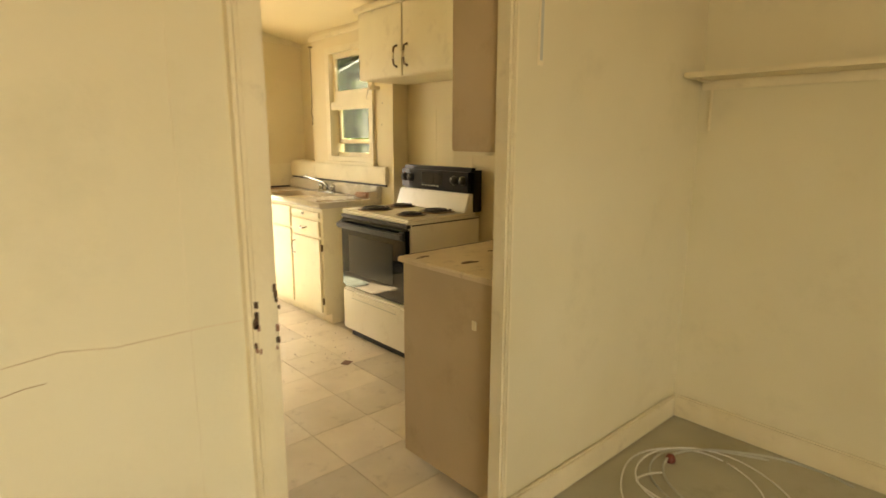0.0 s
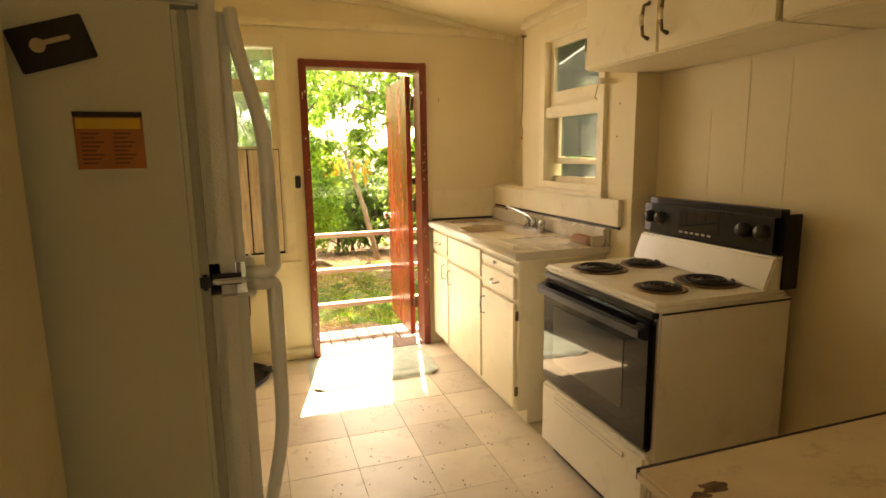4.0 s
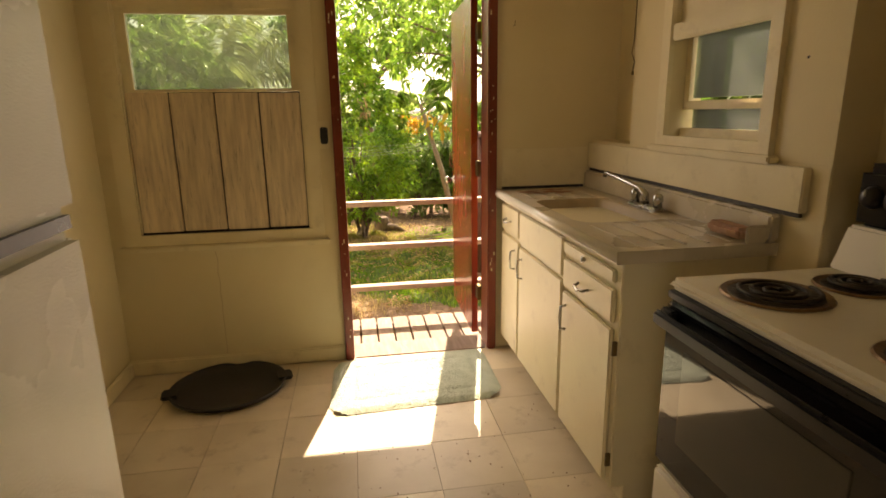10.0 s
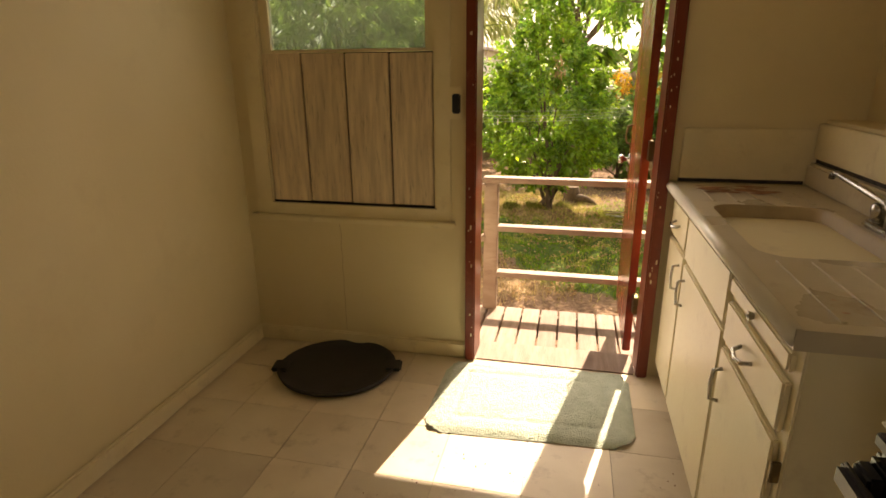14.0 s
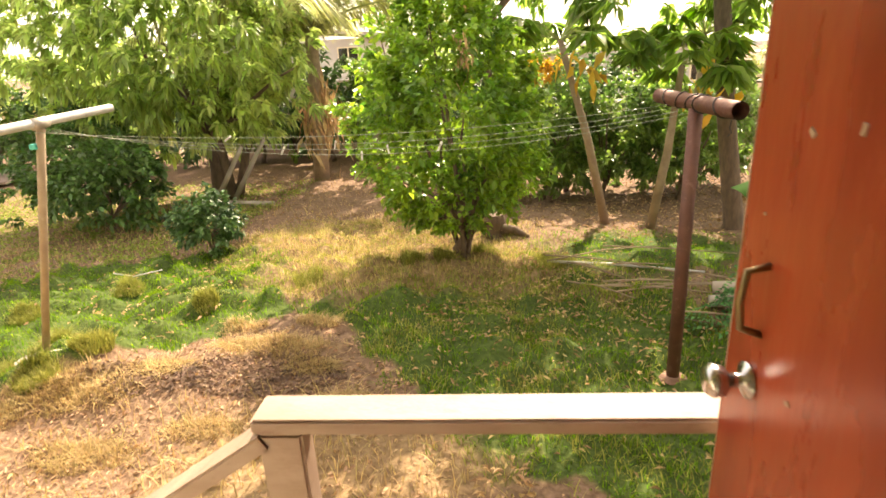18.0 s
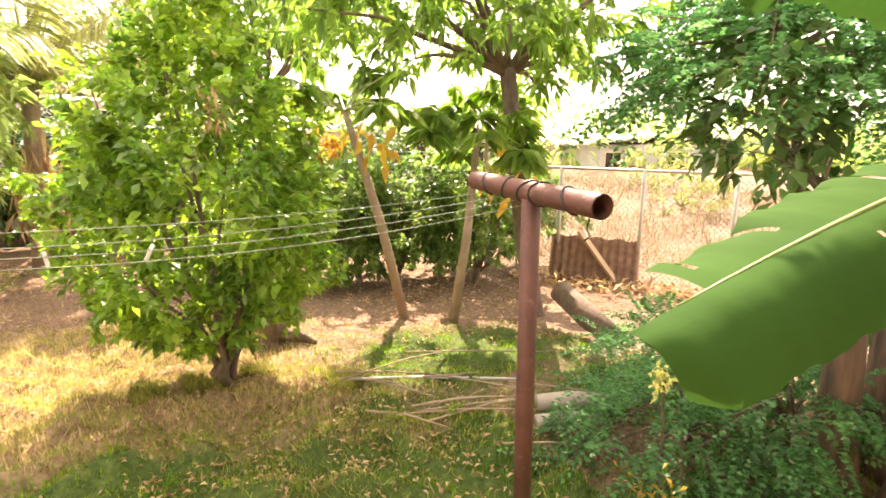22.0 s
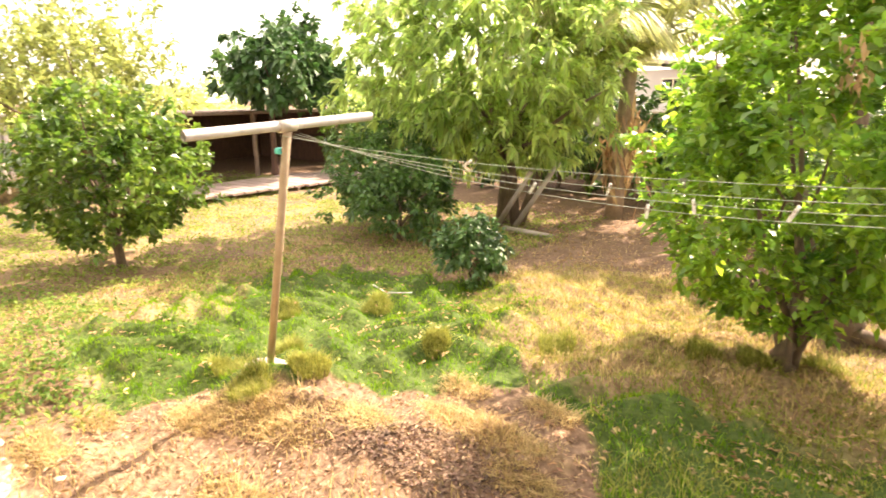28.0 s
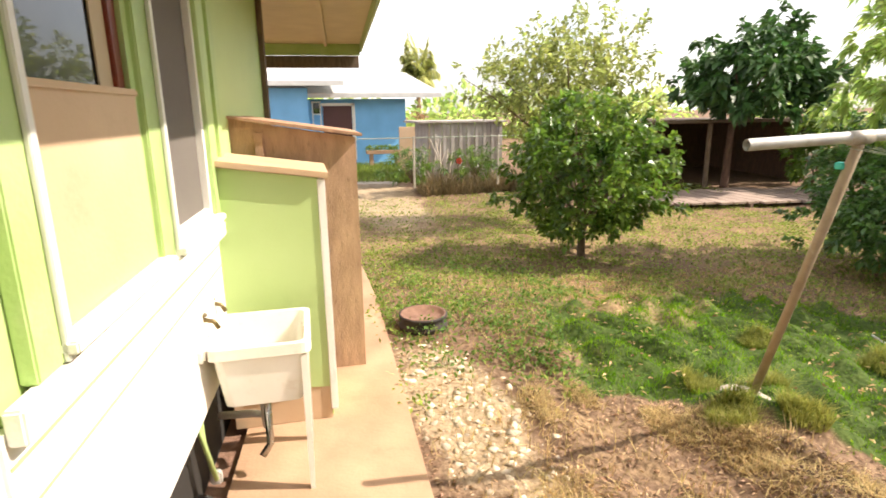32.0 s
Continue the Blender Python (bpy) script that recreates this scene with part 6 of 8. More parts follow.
at = scatter(14000, -14, -4.4, 1.2, 9, rng, lambda x, y: np.clip(0.2 + zones(x, y)[1], 0, 1) * clump(0.7 * x, 0.7 * y) ** 2)
solid("weeds", blades(at, rng.uniform(0.03, 0.10, len(at)), rng.uniform(0.004, 0.008, len(at)), rng, 1.1), WEED, "thin yellow-green weeds", "grass", kind="stuff")
at = scatter(95000, -14, -2.9, 1.15, 11, rng, lambda x, y: np.clip(1 - zones(x, y)[0] - 0.8 * zones(x, y)[2], 0, 1) * np.clip(clump(0.45 * x + 1, 0.5 * y) ** 1.5 + 0.12, 0, 1))
at[:, 2] += rng.uniform(0, 0.07, len(at))
wd = rng.normal(size=(len(at), 3)) + [0, 0, 0.5]
solid("low_weeds", leaf_cloud(at, wd, rng.uniform(0.03, 0.07, len(at)), rng.uniform(0.015, 0.03, len(at)), rng, 0.2), WEEDLEAF, "low leafy green weeds over dry soil", "weeds", kind="stuff")
at = scatter(16000, -7.0, -2.9, 1.25, 3.4, rng, lambda x, y: np.clip(clump(0.7 * x + 2, 0.8 * y + 1) ** 2 * (1 - zones(x, y)[0]) * (1 - 0.7 * zones(x, y)[2]), 0, 1))
at[:, 2] += rng.uniform(0, 0.10, len(at))
solid("leafy_weeds", leaf_cloud(at, rng.normal(size=(len(at), 3)) + [0, 0, 0.6], rng.uniform(0.03, 0.06, len(at)), rng.uniform(0.015, 0.03, len(at)), rng, 0.2), WEEDGREEN, "patches of leafy green weeds beside the walk", "weeds", kind="stuff")
at = scatter(9000, -2.9, 0.2, 1.2, 3.7, rng, lambda x, y: np.clip(1 - 1.6 * zones(x, y)[0] - 0.6 * zones(x, y)[1] - zones(x, y)[2], 0, 1))
wd = rng.normal(size=(len(at), 3)) * [1, 1, 0.3]
solid("dry_mulch", leaf_cloud(at + [0, 0, 0.012], wd, rng.uniform(0.015, 0.055, len(at)), rng.uniform(0.006, 0.018, len(at)), rng, 0.1, 0.4), MULCH, "dry brown mulch and leaf bits on bare soil", "mulch", kind="stuff")
at = scatter(26000, -6, 6, 1.3, 12, rng, lambda x, y: np.clip(0.2 + 0.5 * np.sin(1.7 * x + 2.3 * np.sin(1.9 * y)) * np.sin(1.3 * y) + 0.5 * np.clip((y - 6) / 2, 0, 1), 0.08, 1) * 0.8)
at[:, 2] += 0.02 + 0.05 * zones(at[:, 0], at[:, 1])[0]
dirs = np.stack([rng.normal(size=len(at)), rng.normal(size=len(at)), rng.normal(size=len(at)) * 0.25 + 0.1], -1)
solid("fallen_leaves", leaf_cloud(at, dirs, rng.uniform(0.025, 0.062, len(at)), rng.uniform(0.009, 0.02, len(at)), rng, 0.1, 0.7), LEAF_DEAD, "curled brown fallen leaves on the grass", "leaves", kind="stuff")
at = scatter(70000, -2.6, 2.2, 4.2, 7.6, rng, lambda x, y: np.clip(zones(x, y)[1] * (0.2 + 0.8 * clump(1.2 * x + 2, 1.2 * y)), 0, 1))
solid("yellowing_grass", blades(at, rng.uniform(0.02, 0.06, len(at)), rng.uniform(0.004, 0.008, len(at)), rng, 0.8), WEED, "soft yellow-green grass among the straw", "grass", kind="stuff")
at = scatter(40000, -0.7, 2.4, 1.9, 5.0, rng, lambda x, y: zones(x, y)[0] * 0.8 * clump(0.5 * x + 1, 0.55 * y) ** 2)
solid("drying_lawn_grass", blades(at, rng.uniform(0.03, 0.06, len(at)), rng.uniform(0.004, 0.007, len(at)), rng, 0.8), WEED, "dry yellow blades in the shaded lawn", "grass", kind="stuff")
# tufts round the white post and the small tree
tuft_at = []
for cx, cy, r, n in ((-2.86, 3.08, 0.12, 1200), (-2.42, 2.92, 0.13, 1300), (-2.28, 3.26, 0.13, 1300), (-2.72, 3.45, 0.11, 1000), (0.05, 5.1, 0.16, 1500), (0.4, 5.2, 0.13, 1000), (-0.3, 5.0, 0.12, 900), (1.0, 5.0, 0.14, 1000), (-2.9, 4.6, 0.14, 900), (-1.9, 4.1, 0.1, 700), (-3.4, 4.0, 0.12, 800), (-1.2, 4.6, 0.13, 900), (-2.0, 5.2, 0.12, 800)):
    a, d = rng.uniform(0, 2 * np.pi, n), r * np.sqrt(rng.uniform(size=n))
    tx, ty = cx + d * np.cos(a), cy + d * np.sin(a)
    tuft_at.append(np.stack([tx, ty, GZ + bump_h(tx, ty)], -1))
at = np.concatenate(tuft_at)
solid("grass_tufts", blades(at, rng.uniform(0.04, 0.10, len(at)), rng.uniform(0.003, 0.006, len(at)), rng, 0.7), WEED, "soft yellow-green grass tufts", "grass", kind="stuff")

edge_at, edge_h = [], []
for cx, cy, r, n in ((-2.35, 2.78, 0.2, 800), (-2.05, 2.85, 0.22, 900), (-1.72, 3.12, 0.16, 1000), (-1.35, 3.45, 0.15, 900), (-0.95, 3.35, 0.18, 700), (-0.75, 3.15, 0.14, 900), (-2.55, 2.62, 0.15, 900), (-3.0, 2.3, 0.12, 500), (-1.75, 2.35, 0.2, 1000), (-2.05, 1.85, 0.25, 700), (-0.45, 2.75, 0.16, 800), (-1.2, 2.55, 0.16, 600), (-2.9, 2.0, 0.16, 700), (-1.45, 3.75, 0.13, 700), (-0.85, 3.75, 0.13, 700)):
    a, d = rng.uniform(0, 2 * np.pi, n), r * np.sqrt(rng.uniform(size=n))
    tx, ty = cx + d * np.cos(a) * 1.5, cy + d * np.sin(a) * 0.7
    edge_at.append(np.stack([tx, ty, GZ + bump_h(tx, ty)], -1)), edge_h.append(0.015 + 0.045 * (1 - (d / r) ** 2))
at = np.concatenate(edge_at)
solid("straw_tufts", blades(at, np.concatenate(edge_h) * rng.uniform(0.7, 1.2, len(at)), rng.uniform(0.003, 0.006, len(at)), rng, 1.4), STRAW, "matted pale straw clumps along the edge of the turf", "grass", kind="stuff")
n = 3000
a, d = rng.uniform(0, 2 * np.pi, n), np.sqrt(rng.uniform(size=n))
tx, ty = np.where(np.arange(n) % 3 > 0, -1.05 + 0.55 * d * np.cos(a), -1.75 + 0.4 * d * np.cos(a)), np.where(np.arange(n) % 3 > 0, 3.05 + 0.22 * d * np.sin(a), 2.98 + 0.16 * d * np.sin(a))
q = np.stack([tx, ty, GZ + bump_h(tx, ty) + 0.012], -1)
solid("dark_mulch", leaf_cloud(q, rng.normal(size=(n, 3)) * [1, 1, 0.4], rng.uniform(0.015, 0.05, n), rng.uniform(0.006, 0.016, n), rng, 0.1, 0.4), MULCH_DARK, "patch of dark brown rotting mulch", "mulch", kind="stuff")


def leaf_pile(cx, cy, r, n, h):
    d, a = r * np.sqrt(rng.uniform(size=n)), rng.uniform(0, 6.3, n)
    x, y = cx + d * np.cos(a), cy + d * np.sin(a)
    q = np.stack([x, y, GZ + bump_h(x, y) + 0.02 + h * rng.uniform(size=n) * (1 - d / r)], -1)
    dirs = np.stack([np.cos(a) + rng.normal(size=n) * 0.4, np.sin(a) + rng.normal(size=n) * 0.4, rng.uniform(0, 0.9, n)], -1)
    solid("leaf_pile", leaf_cloud(q, dirs, rng.uniform(0.028, 0.06, n), rng.uniform(0.01, 0.02, n), rng, 0.2, 0.7), LEAF_DEAD, "small heap of curled red-brown dead leaves", "leaves", kind="stuff")


leaf_pile(0.46, 2.12, 0.14, 60, 0.12)
leaf_pile(0.45, 4.35, 0.75, 420, 0.015)
leaf_pile(-0.2, 3.5, 0.7, 90, 0.01)
leaf_pile(1.2, 3.2, 0.9, 260, 0.012)
leaf_pile(0.9, 3.9, 0.9, 260, 0.012)
leaf_pile(2.6, 7.2, 1.1, 420, 0.02)
leaf_pile(-0.5, 5.9, 0.9, 260, 0.02)
leaf_pile(-2.3, 4.6, 0.22, 40, 0.02)
leaf_pile(-4.6, 7.0, 0.9, 200, 0.02)
leaf_pile(-1.9, 5.2, 0.25, 60, 0.02)

# gravel beside the walk
def rocks(at, size, rng):
    ico = bmesh.new()
    bmesh.ops.create_icosphere(ico, subdivisions=1, radius=1)
    base = np.array([v.co for v in ico.verts])
    tri = np.array([[v.index for v in f.verts] for f in ico.faces])
    ico.free()
    n = len(at)
    v = base[None] * (1 + rng.uniform(-0.5, 0.4, (n, len(base), 1)))
    v = v * size[:, None, None] * rng.uniform(0.6, 1.4, (n, 1, 3)) * [1, 1, 0.55] + at[:, None]
    return raw_mesh(v.reshape(-1, 3), (np.arange(n)[:, None, None] * len(base) + tri).ravel(), np.full(n * len(tri), 3))


at = scatter(15000, -5.4, -0.6, 1.1, 3.6, rng, lambda x, y: np.clip(zones(x, y)[2] * (0.35 + 0.65 * clump(0.6 * x, 0.9 * y)), 0, 1))
solid("gravel", rocks(at, rng.uniform(0.1, 1, len(at)) ** 4 * 0.032 + 0.004, rng), STONE, "loose pale stones beside the concrete walk", "gravel", kind="stuff")

# ---- clothesline ----
RJ, RE, RF = Vector((1.458, 3.015, 1.093)), Vector((1.497, 2.612, 1.114)), Vector((1.418, 3.49, 1.122))
rust = thing("clothesline_post", (1.45, 2.95, GZ), "rusty brown steel T-shaped clothesline post", "clothesline post")
part("post", tube([(1.447, 2.952, GZ - 0.05), (1.45, 2.98, 0.3), RJ], 0.036, 14), RUST, rust, smooth=True)
d = (RE - RF).normalized()
cross = bmesh.new()
ring_pts = [RF + (RE - RF) * s for s in (0, 0.33, 0.66, 1)]
tube(ring_pts, 0.041, 16, cross, cap=False)
tube(ring_pts[::-1], 0.035, 16, cross, cap=False)
side = d.orthogonal().normalized()
part("crossbar", cross, RUST, rust, "hollow rusty crossbar pipe", True)
for s in (0.16, 0.34, 0.52, 0.62, 0.82):
    c = RF + (RE - RF) * s
    ringp = [c + 0.044 * (math.cos(a) * side + math.sin(a) * d.cross(side)) + d * 0.03 * math.sin(a + s * 9) for a in (k * 0.4 for k in range(17))]
    part("wire_wrap", tube(ringp, 0.004, 5), BURNER, rust, "dark twisted wire", True)
part("hook", tube([RE - d * 0.06 + Vector((0, 0, -0.045)), RE - d * 0.07 + Vector((0, 0, -0.08)), RE - d * 0.05 + Vector((0, 0, -0.10)), RE - d * 0.08 + Vector((0, 0, -0.12))], 0.003, 5), BURNER, rust, "dangling wire hook")
part("footing", lathe([(0.0, 0.03), (0.05, 0.024), (0.075, 0.0), (0.0, -0.02)], (1.455, 2.955, gz(1.455, 2.955) - 0.004), 9, sx=1.15), RUSTSOIL, rust, "soil heaped round the foot")

white = thing("clothesline_post", (-2.574, 3.166, GZ), "leaning weathered clothesline post with a pale pipe crossbar", "clothesline post")
WT, WA, WB = Vector((-1.99, 2.985, 1.115)), Vector((-2.04, 2.47, 1.152)), Vector((-1.949, 3.549, 1.202))
part("post", tube([(-2.6, 3.175, GZ - 0.05), (-2.29, 3.08, 0.33), WT + Vector((0, 0, 0.03))], 0.0225, 12), POSTWOOD, white, smooth=True)
wc = bmesh.new()
tube([WA, (WA + WB) / 2, WB], 0.025, 14, wc, cap=False)
tube([WB, (WA + WB) / 2, WA], 0.02, 14, wc, cap=False)
part("crossbar", wc, PVC, white, "pale pipe crossbar", True)
part("joint_band", tube([WT + Vector((0, -0.05, 0.055)), WT + Vector((0, 0.05, 0.06))], 0.031, 12), GALV, white, smooth=True)
part("footing", lathe([(0.0, 0.035), (0.08, 0.03), (0.14, 0.005), (0.13, -0.05), (0.0, -0.06)], (-2.574, 3.166, gz(-2.574, 3.166) + 0.02), 9, sx=1.3), CEMENT, white, "cement footing")
part("clip", box(-2.07, -2.03, 2.96, 3.0, 1.035, 1.065, 0.004), TEAL, white, "teal plastic clip")
LINES = []
for k, (s, u, sag) in enumerate(((0.10, 0.56, 0.09), (0.26, 0.52, 0.13), (0.40, 0.48, 0.155), (0.52, 0.45, 0.18))):
    a, b = RF + (RE - RF) * s + Vector((0, 0, -0.045)), WB + (WA - WB) * u + Vector((0, 0, -0.045))
    pts = [a + (b - a) * (j / 24) + Vector((0, 0, -sag * (1 - (2 * j / 24 - 1) ** 2))) for j in range(25)]
    LINES.append(pts)
    solid("clothesline", tube(pts, 0.0014, 6), CORD, "sagging pale clothesline cord between the posts", "clothesline", "cords of the clothesline", smooth=True)
pin_rng = random.Random(8)
pin = None
for k, j, tilt in ((2, 9, 25), (2, 11, -8), (3, 12, 3), (1, 13, 15), (2, 15, 30), (0, 17, 55)):
    at_p = LINES[k][j]
    m = Matrix.Translation(at_p) @ Matrix.Scale(0.85, 4) @ Matrix.Rotation(radians(tilt), 4, "Y") @ Matrix.Rotation(radians(pin_rng.uniform(-40, 40)), 4, "Z")
    if pin is None:
        pin = thing("clothes_peg", at_p, "white plastic clothes peg on the line", "clothes peg", "pegs on the line")
        ORIGIN[pin.name] = Vector((0, 0, 0))
        part("arm", box(-0.006, -0.001, -0.007, 0.007, -0.045, 0.025, 0.002), PINMAT, pin)
        part("arm", box(0.001, 0.006, -0.007, 0.007, -0.045, 0.025, 0.002), PINMAT, pin)
        part("spring", tube([(0, -0.009, 0.0), (0, 0.009, 0.0)], 0.0065, 8), GALV, pin)
        pin.matrix_basis = m
    else:
        copy_thing(pin, m)


# ---- trees ----
def limbs(base, tips, r0, rng, wob=0.12, bend=0.4):
    """A trunk that forks into tapering limbs towards the tips."""
    bm = bmesh.new()
    base = Vector(base)
    for k, (t, fork, r1) in enumerate(tips):
        t = Vector(t)
        f = Vector(fork)
        pts = [f + (t - f) * s + Vector((rng.normal() * wob * s, rng.normal() * wob * s, bend * s * (1 - s))) for s in (0, 0.25, 0.5, 0.75, 1.0)]
        pts[0], pts[-1] = f, t
        tube(pts, [r1, r1 * 0.8, r1 * 0.6, r1 * 0.4, r1 * 0.15], 7, bm)
    return bm


def crown_points(centre, radii, clusters, rng, shell=0.55, low=-0.85, rough=0.22, cone=0.0):
    """Places of the leaf sprays over an uneven ellipsoid, with the way out at each."""
    c, r = np.array(centre), np.array(radii)
    d = unit(rng.normal(size=(clusters * 3, 3)))
    d = d[d[:, 2] > low][:clusters]
    lump = 1 + rough * np.sin(3.1 * d[:, :1] + 1.7) * np.sin(4.3 * d[:, 1:2] + 0.6) + rough * 0.6 * rng.normal(size=(len(d), 1))
    w = np.concatenate([1 - cone * np.clip(-d[:, 2:], 0, 1)] * 2 + [np.ones((len(d), 1))], 1)
    return c + d * r * w * lump * rng.uniform(shell, 1.0, (len(d), 1)) ** 0.7, d


def tree(name, base, label, category, trunk_mat, leaf_mat, trunk_r, fork_z, centre, radii, clusters, per, leaf, seed, spray=0.16, shell=0.5, droop=0.35, low=-0.8, n_limbs=9, trunk_top=None, rise=0.3, out=0.5, rough=0.22, cone=0.0, shape=None):
    """A tree whose crown is many sprays of leaves: spray is the length of the twig that carries one, rise lifts its leaves, out turns them outwards."""
    rng = np.random.default_rng(seed)
    o = thing(name, base, label, category)
    cc, dd = crown_points(centre, radii, clusters, rng, shell, low, rough, cone)
    if shape:
        sz, sr = np.array(shape).T
        z = rng.uniform(sz[0], sz[-1], clusters * 4)
        z = z[rng.uniform(size=len(z)) < np.interp(z, sz, sr) / sr.max()][:clusters]
        a = rng.uniform(0, 2 * np.pi, len(z))
        lump = 1 + rough * np.sin(3 * a + 2.3 * z) * np.sin(4.1 * z + 1) + rough * 0.5 * rng.normal(size=len(z))
        rr = np.interp(z, sz, sr) * lump * rng.uniform(shell, 1, len(z)) ** 0.7
        cc = np.stack([centre[0] + rr * np.cos(a), centre[1] + rr * np.sin(a), z], -1)
        dd = unit(np.stack([np.cos(a), np.sin(a), np.clip((z - centre[2]) * 1.2, -0.5, 1)], -1))
    top = Vector(trunk_top or (base[0] + 0.04, base[1], fork_z))
    b = Vector(base)
    mid = (b + top) / 2 + Vector((rng.normal() * 0.05, rng.normal() * 0.05, 0))
    tb = tube([b - Vector((0, 0, 0.06)), b + Vector((0, 0, 0.05)), mid, top], [trunk_r * 1.5, trunk_r * 1.15, trunk_r, trunk_r * 0.85], 10)
    part("trunk", tb, trunk_mat, o, smooth=True)
    pick = cc[rng.permutation(len(cc))[:n_limbs]]
    for p in pick:
        part("limb", limbs(base, [(tuple(p), tuple(top - Vector((0, 0, 0.06))), trunk_r * 0.45)], trunk_r, rng), trunk_mat, o, smooth=True)
    twig = unit(dd * 0.8 + [0, 0, rise] + rng.normal(size=dd.shape) * 0.5)
    k = np.repeat(np.arange(len(cc)), per)
    along = rng.uniform(0, 1, (len(k), 1))
    at = cc[k] + twig[k] * spray * along + rng.normal(size=(len(k), 3)) * spray * 0.12
    way = unit(unit(rng.normal(size=(len(k), 3))) + twig[k] * out + dd[k] * 0.25)
    L = leaf[0] * rng.uniform(0.7, 1.25, len(k))
    part("crown", leaf_cloud(at, way, L, L * leaf[1], rng, droop, 0.14), leaf_mat, o)
    return o


garden = tree("garden_tree", on_ground(0.18, 5.08), "rounded bright green garden tree on a short trunk", "tree", BARK, LEAF_LIME, 0.05, -0.2, (0.1, 5.12, 0.9), (0.95, 0.95, 1.03), 900, 22, (0.073, 0.56), 21, 0.15, 0.5, n_limbs=14, rise=0.8, droop=0.2, rough=0.22, shape=((-0.2, 0.12), (0.0, 0.42), (0.2, 0.66), (0.5, 0.82), (0.9, 0.84), (1.3, 0.66), (1.7, 0.4), (2.05, 0.22), (2.4, 0.07)))
for dx, dy in ((-0.05, 0.02), (0.05, 0.03), (0.0, -0.04)):
    part("stem", tube([on_ground(0.18 + dx * 0.6, 5.08 + dy, -0.02), (0.18 + dx, 5.08 + dy, -0.3), (0.18 + dx * 3.5, 5.08 + dy * 3, 0.1)], [0.03, 0.026, 0.018], 8), BARK, garden, smooth=True)
tree("citrus_tree", on_ground(-7.02, 4.39), "small citrus tree with bushy glossy green leaves", "tree", BARK, LEAF_CITRUS, 0.055, -0.2, (-6.98, 4.36, 0.5), (1.0, 1.0, 0.9), 430, 24, (0.105, 0.52), 22, 0.2, 0.4, n_limbs=16, rise=0.6, droop=0.22, rough=0.28, shape=((-0.35, 0.3), (-0.2, 0.65), (0.1, 0.95), (0.5, 1.0), (0.85, 0.85), (1.15, 0.6), (1.4, 0.22)))
tree("citrus_tree", on_ground(-10.1, 5.7), "taller pale-leaved tree behind the small citrus tree", "tree", BARK, LEAF_PALE, 0.07, 0.4, (-10.0, 5.6, 1.6), (1.35, 1.55, 1.15), 380, 20, (0.14, 0.42), 32, 0.32, 0.3, n_limbs=14, rise=0.7, droop=0.25, rough=0.3)
big = tree("lychee_tree", on_ground(-4.4, 9.7), "large spreading tree with drooping olive leaf clusters", "tree", BARK, LEAF_LYCHEE, 0.12, 0.3, (-4.55, 9.5, 2.0), (2.2, 2.0, 2.0), 1500, 20, (0.19, 0.3), 23, 0.1, 0.5, droop=0.5, n_limbs=14, rise=0.5, out=0.7, low=-0.93)
part("second_trunk", tube([on_ground(-4.0, 9.4), (-4.1, 9.45, 0.0), (-4.4, 9.7, 0.9)], [0.09, 0.08, 0.06], 9), BARK, big, smooth=True)
part("second_trunk", tube([on_ground(-3.95, 9.45), (-3.7, 9.5, 0.0), (-3.4, 9.8, 0.9)], [0.08, 0.07, 0.05], 9), BARK, big, smooth=True)
tree("dark_leaf_tree", on_ground(-12.6, 11.4), "dark glossy broad-leaved tree", "tree", BARK_RED, LEAF_DEEP, 0.09, 0.9, (-12.2, 11.7, 2.05), (1.6, 1.6, 1.1), 230, 24, (0.26, 0.55), 24, 0.25, 0.45, droop=0.4)
tree("mango_tree", on_ground(3.28, 6.5), "tall mango tree with hanging leaf clusters", "tree", BARK, LEAF_MANGO, 0.095, 1.9, (2.45, 6.5, 2.75), (2.3, 1.5, 1.4), 560, 20, (0.165, 0.3), 25, 0.2, 0.3, low=-0.8, droop=0.4, n_limbs=12, trunk_top=(2.85, 6.45, 1.95), rise=0.3, out=0.6, rough=0.3)
tree("mango_tree", on_ground(0.5, 12.6), "leafy tree behind the garden tree", "tree", BARK, LEAF_MANGO, 0.13, 2.0, (0.3, 12.6, 3.6), (2.4, 1.6, 1.4), 380, 18, (0.22, 0.36), 26, 0.2, 0.4, droop=0.5, rise=0.2)
for cx, cy, rx, rz, sd in ((1.3, 8.6, 0.8, 0.8, 1), (2.2, 8.5, 0.9, 0.95, 2), (3.2, 8.1, 0.75, 0.8, 4), (3.9, 9.4, 0.8, 0.7, 3), (0.3, 9.6, 0.9, 0.8, 6), (1.75, 9.2, 0.8, 0.9, 5), (2.9, 8.9, 0.8, 0.9, 7), (4.6, 9.6, 0.8, 0.6, 9)):
    tree("hedge_bush", on_ground(cx, cy), "dense dark green hedge bush", "bush", BARK, LEAF_HEDGE, 0.04, -0.5, (cx, cy, 0.15), (rx, 0.6, rz), 150, 30, (0.10, 0.5), 40 + sd, 0.2, 0.4, n_limbs=8, rise=0.5)
hr = random.Random(31)
for k in range(15):
    cx, cy = -11.5 + 1.05 * k + hr.uniform(-0.2, 0.2), 13.6 + hr.uniform(-0.4, 0.4)
    rz = hr.uniform(0.85, 1.25)
    tree("boundary_bush", on_ground(cx, cy), "dense shaded bush along the back boundary", "bush", BARK, LEAF_DEEP if k % 3 else LEAF_CITRUS, 0.05, -0.4, (cx, cy, rz - 0.75), (0.95, 0.7, rz), 90, 22, (0.17, 0.5), 300 + k, 0.25, 0.4, n_limbs=6, rise=0.5)
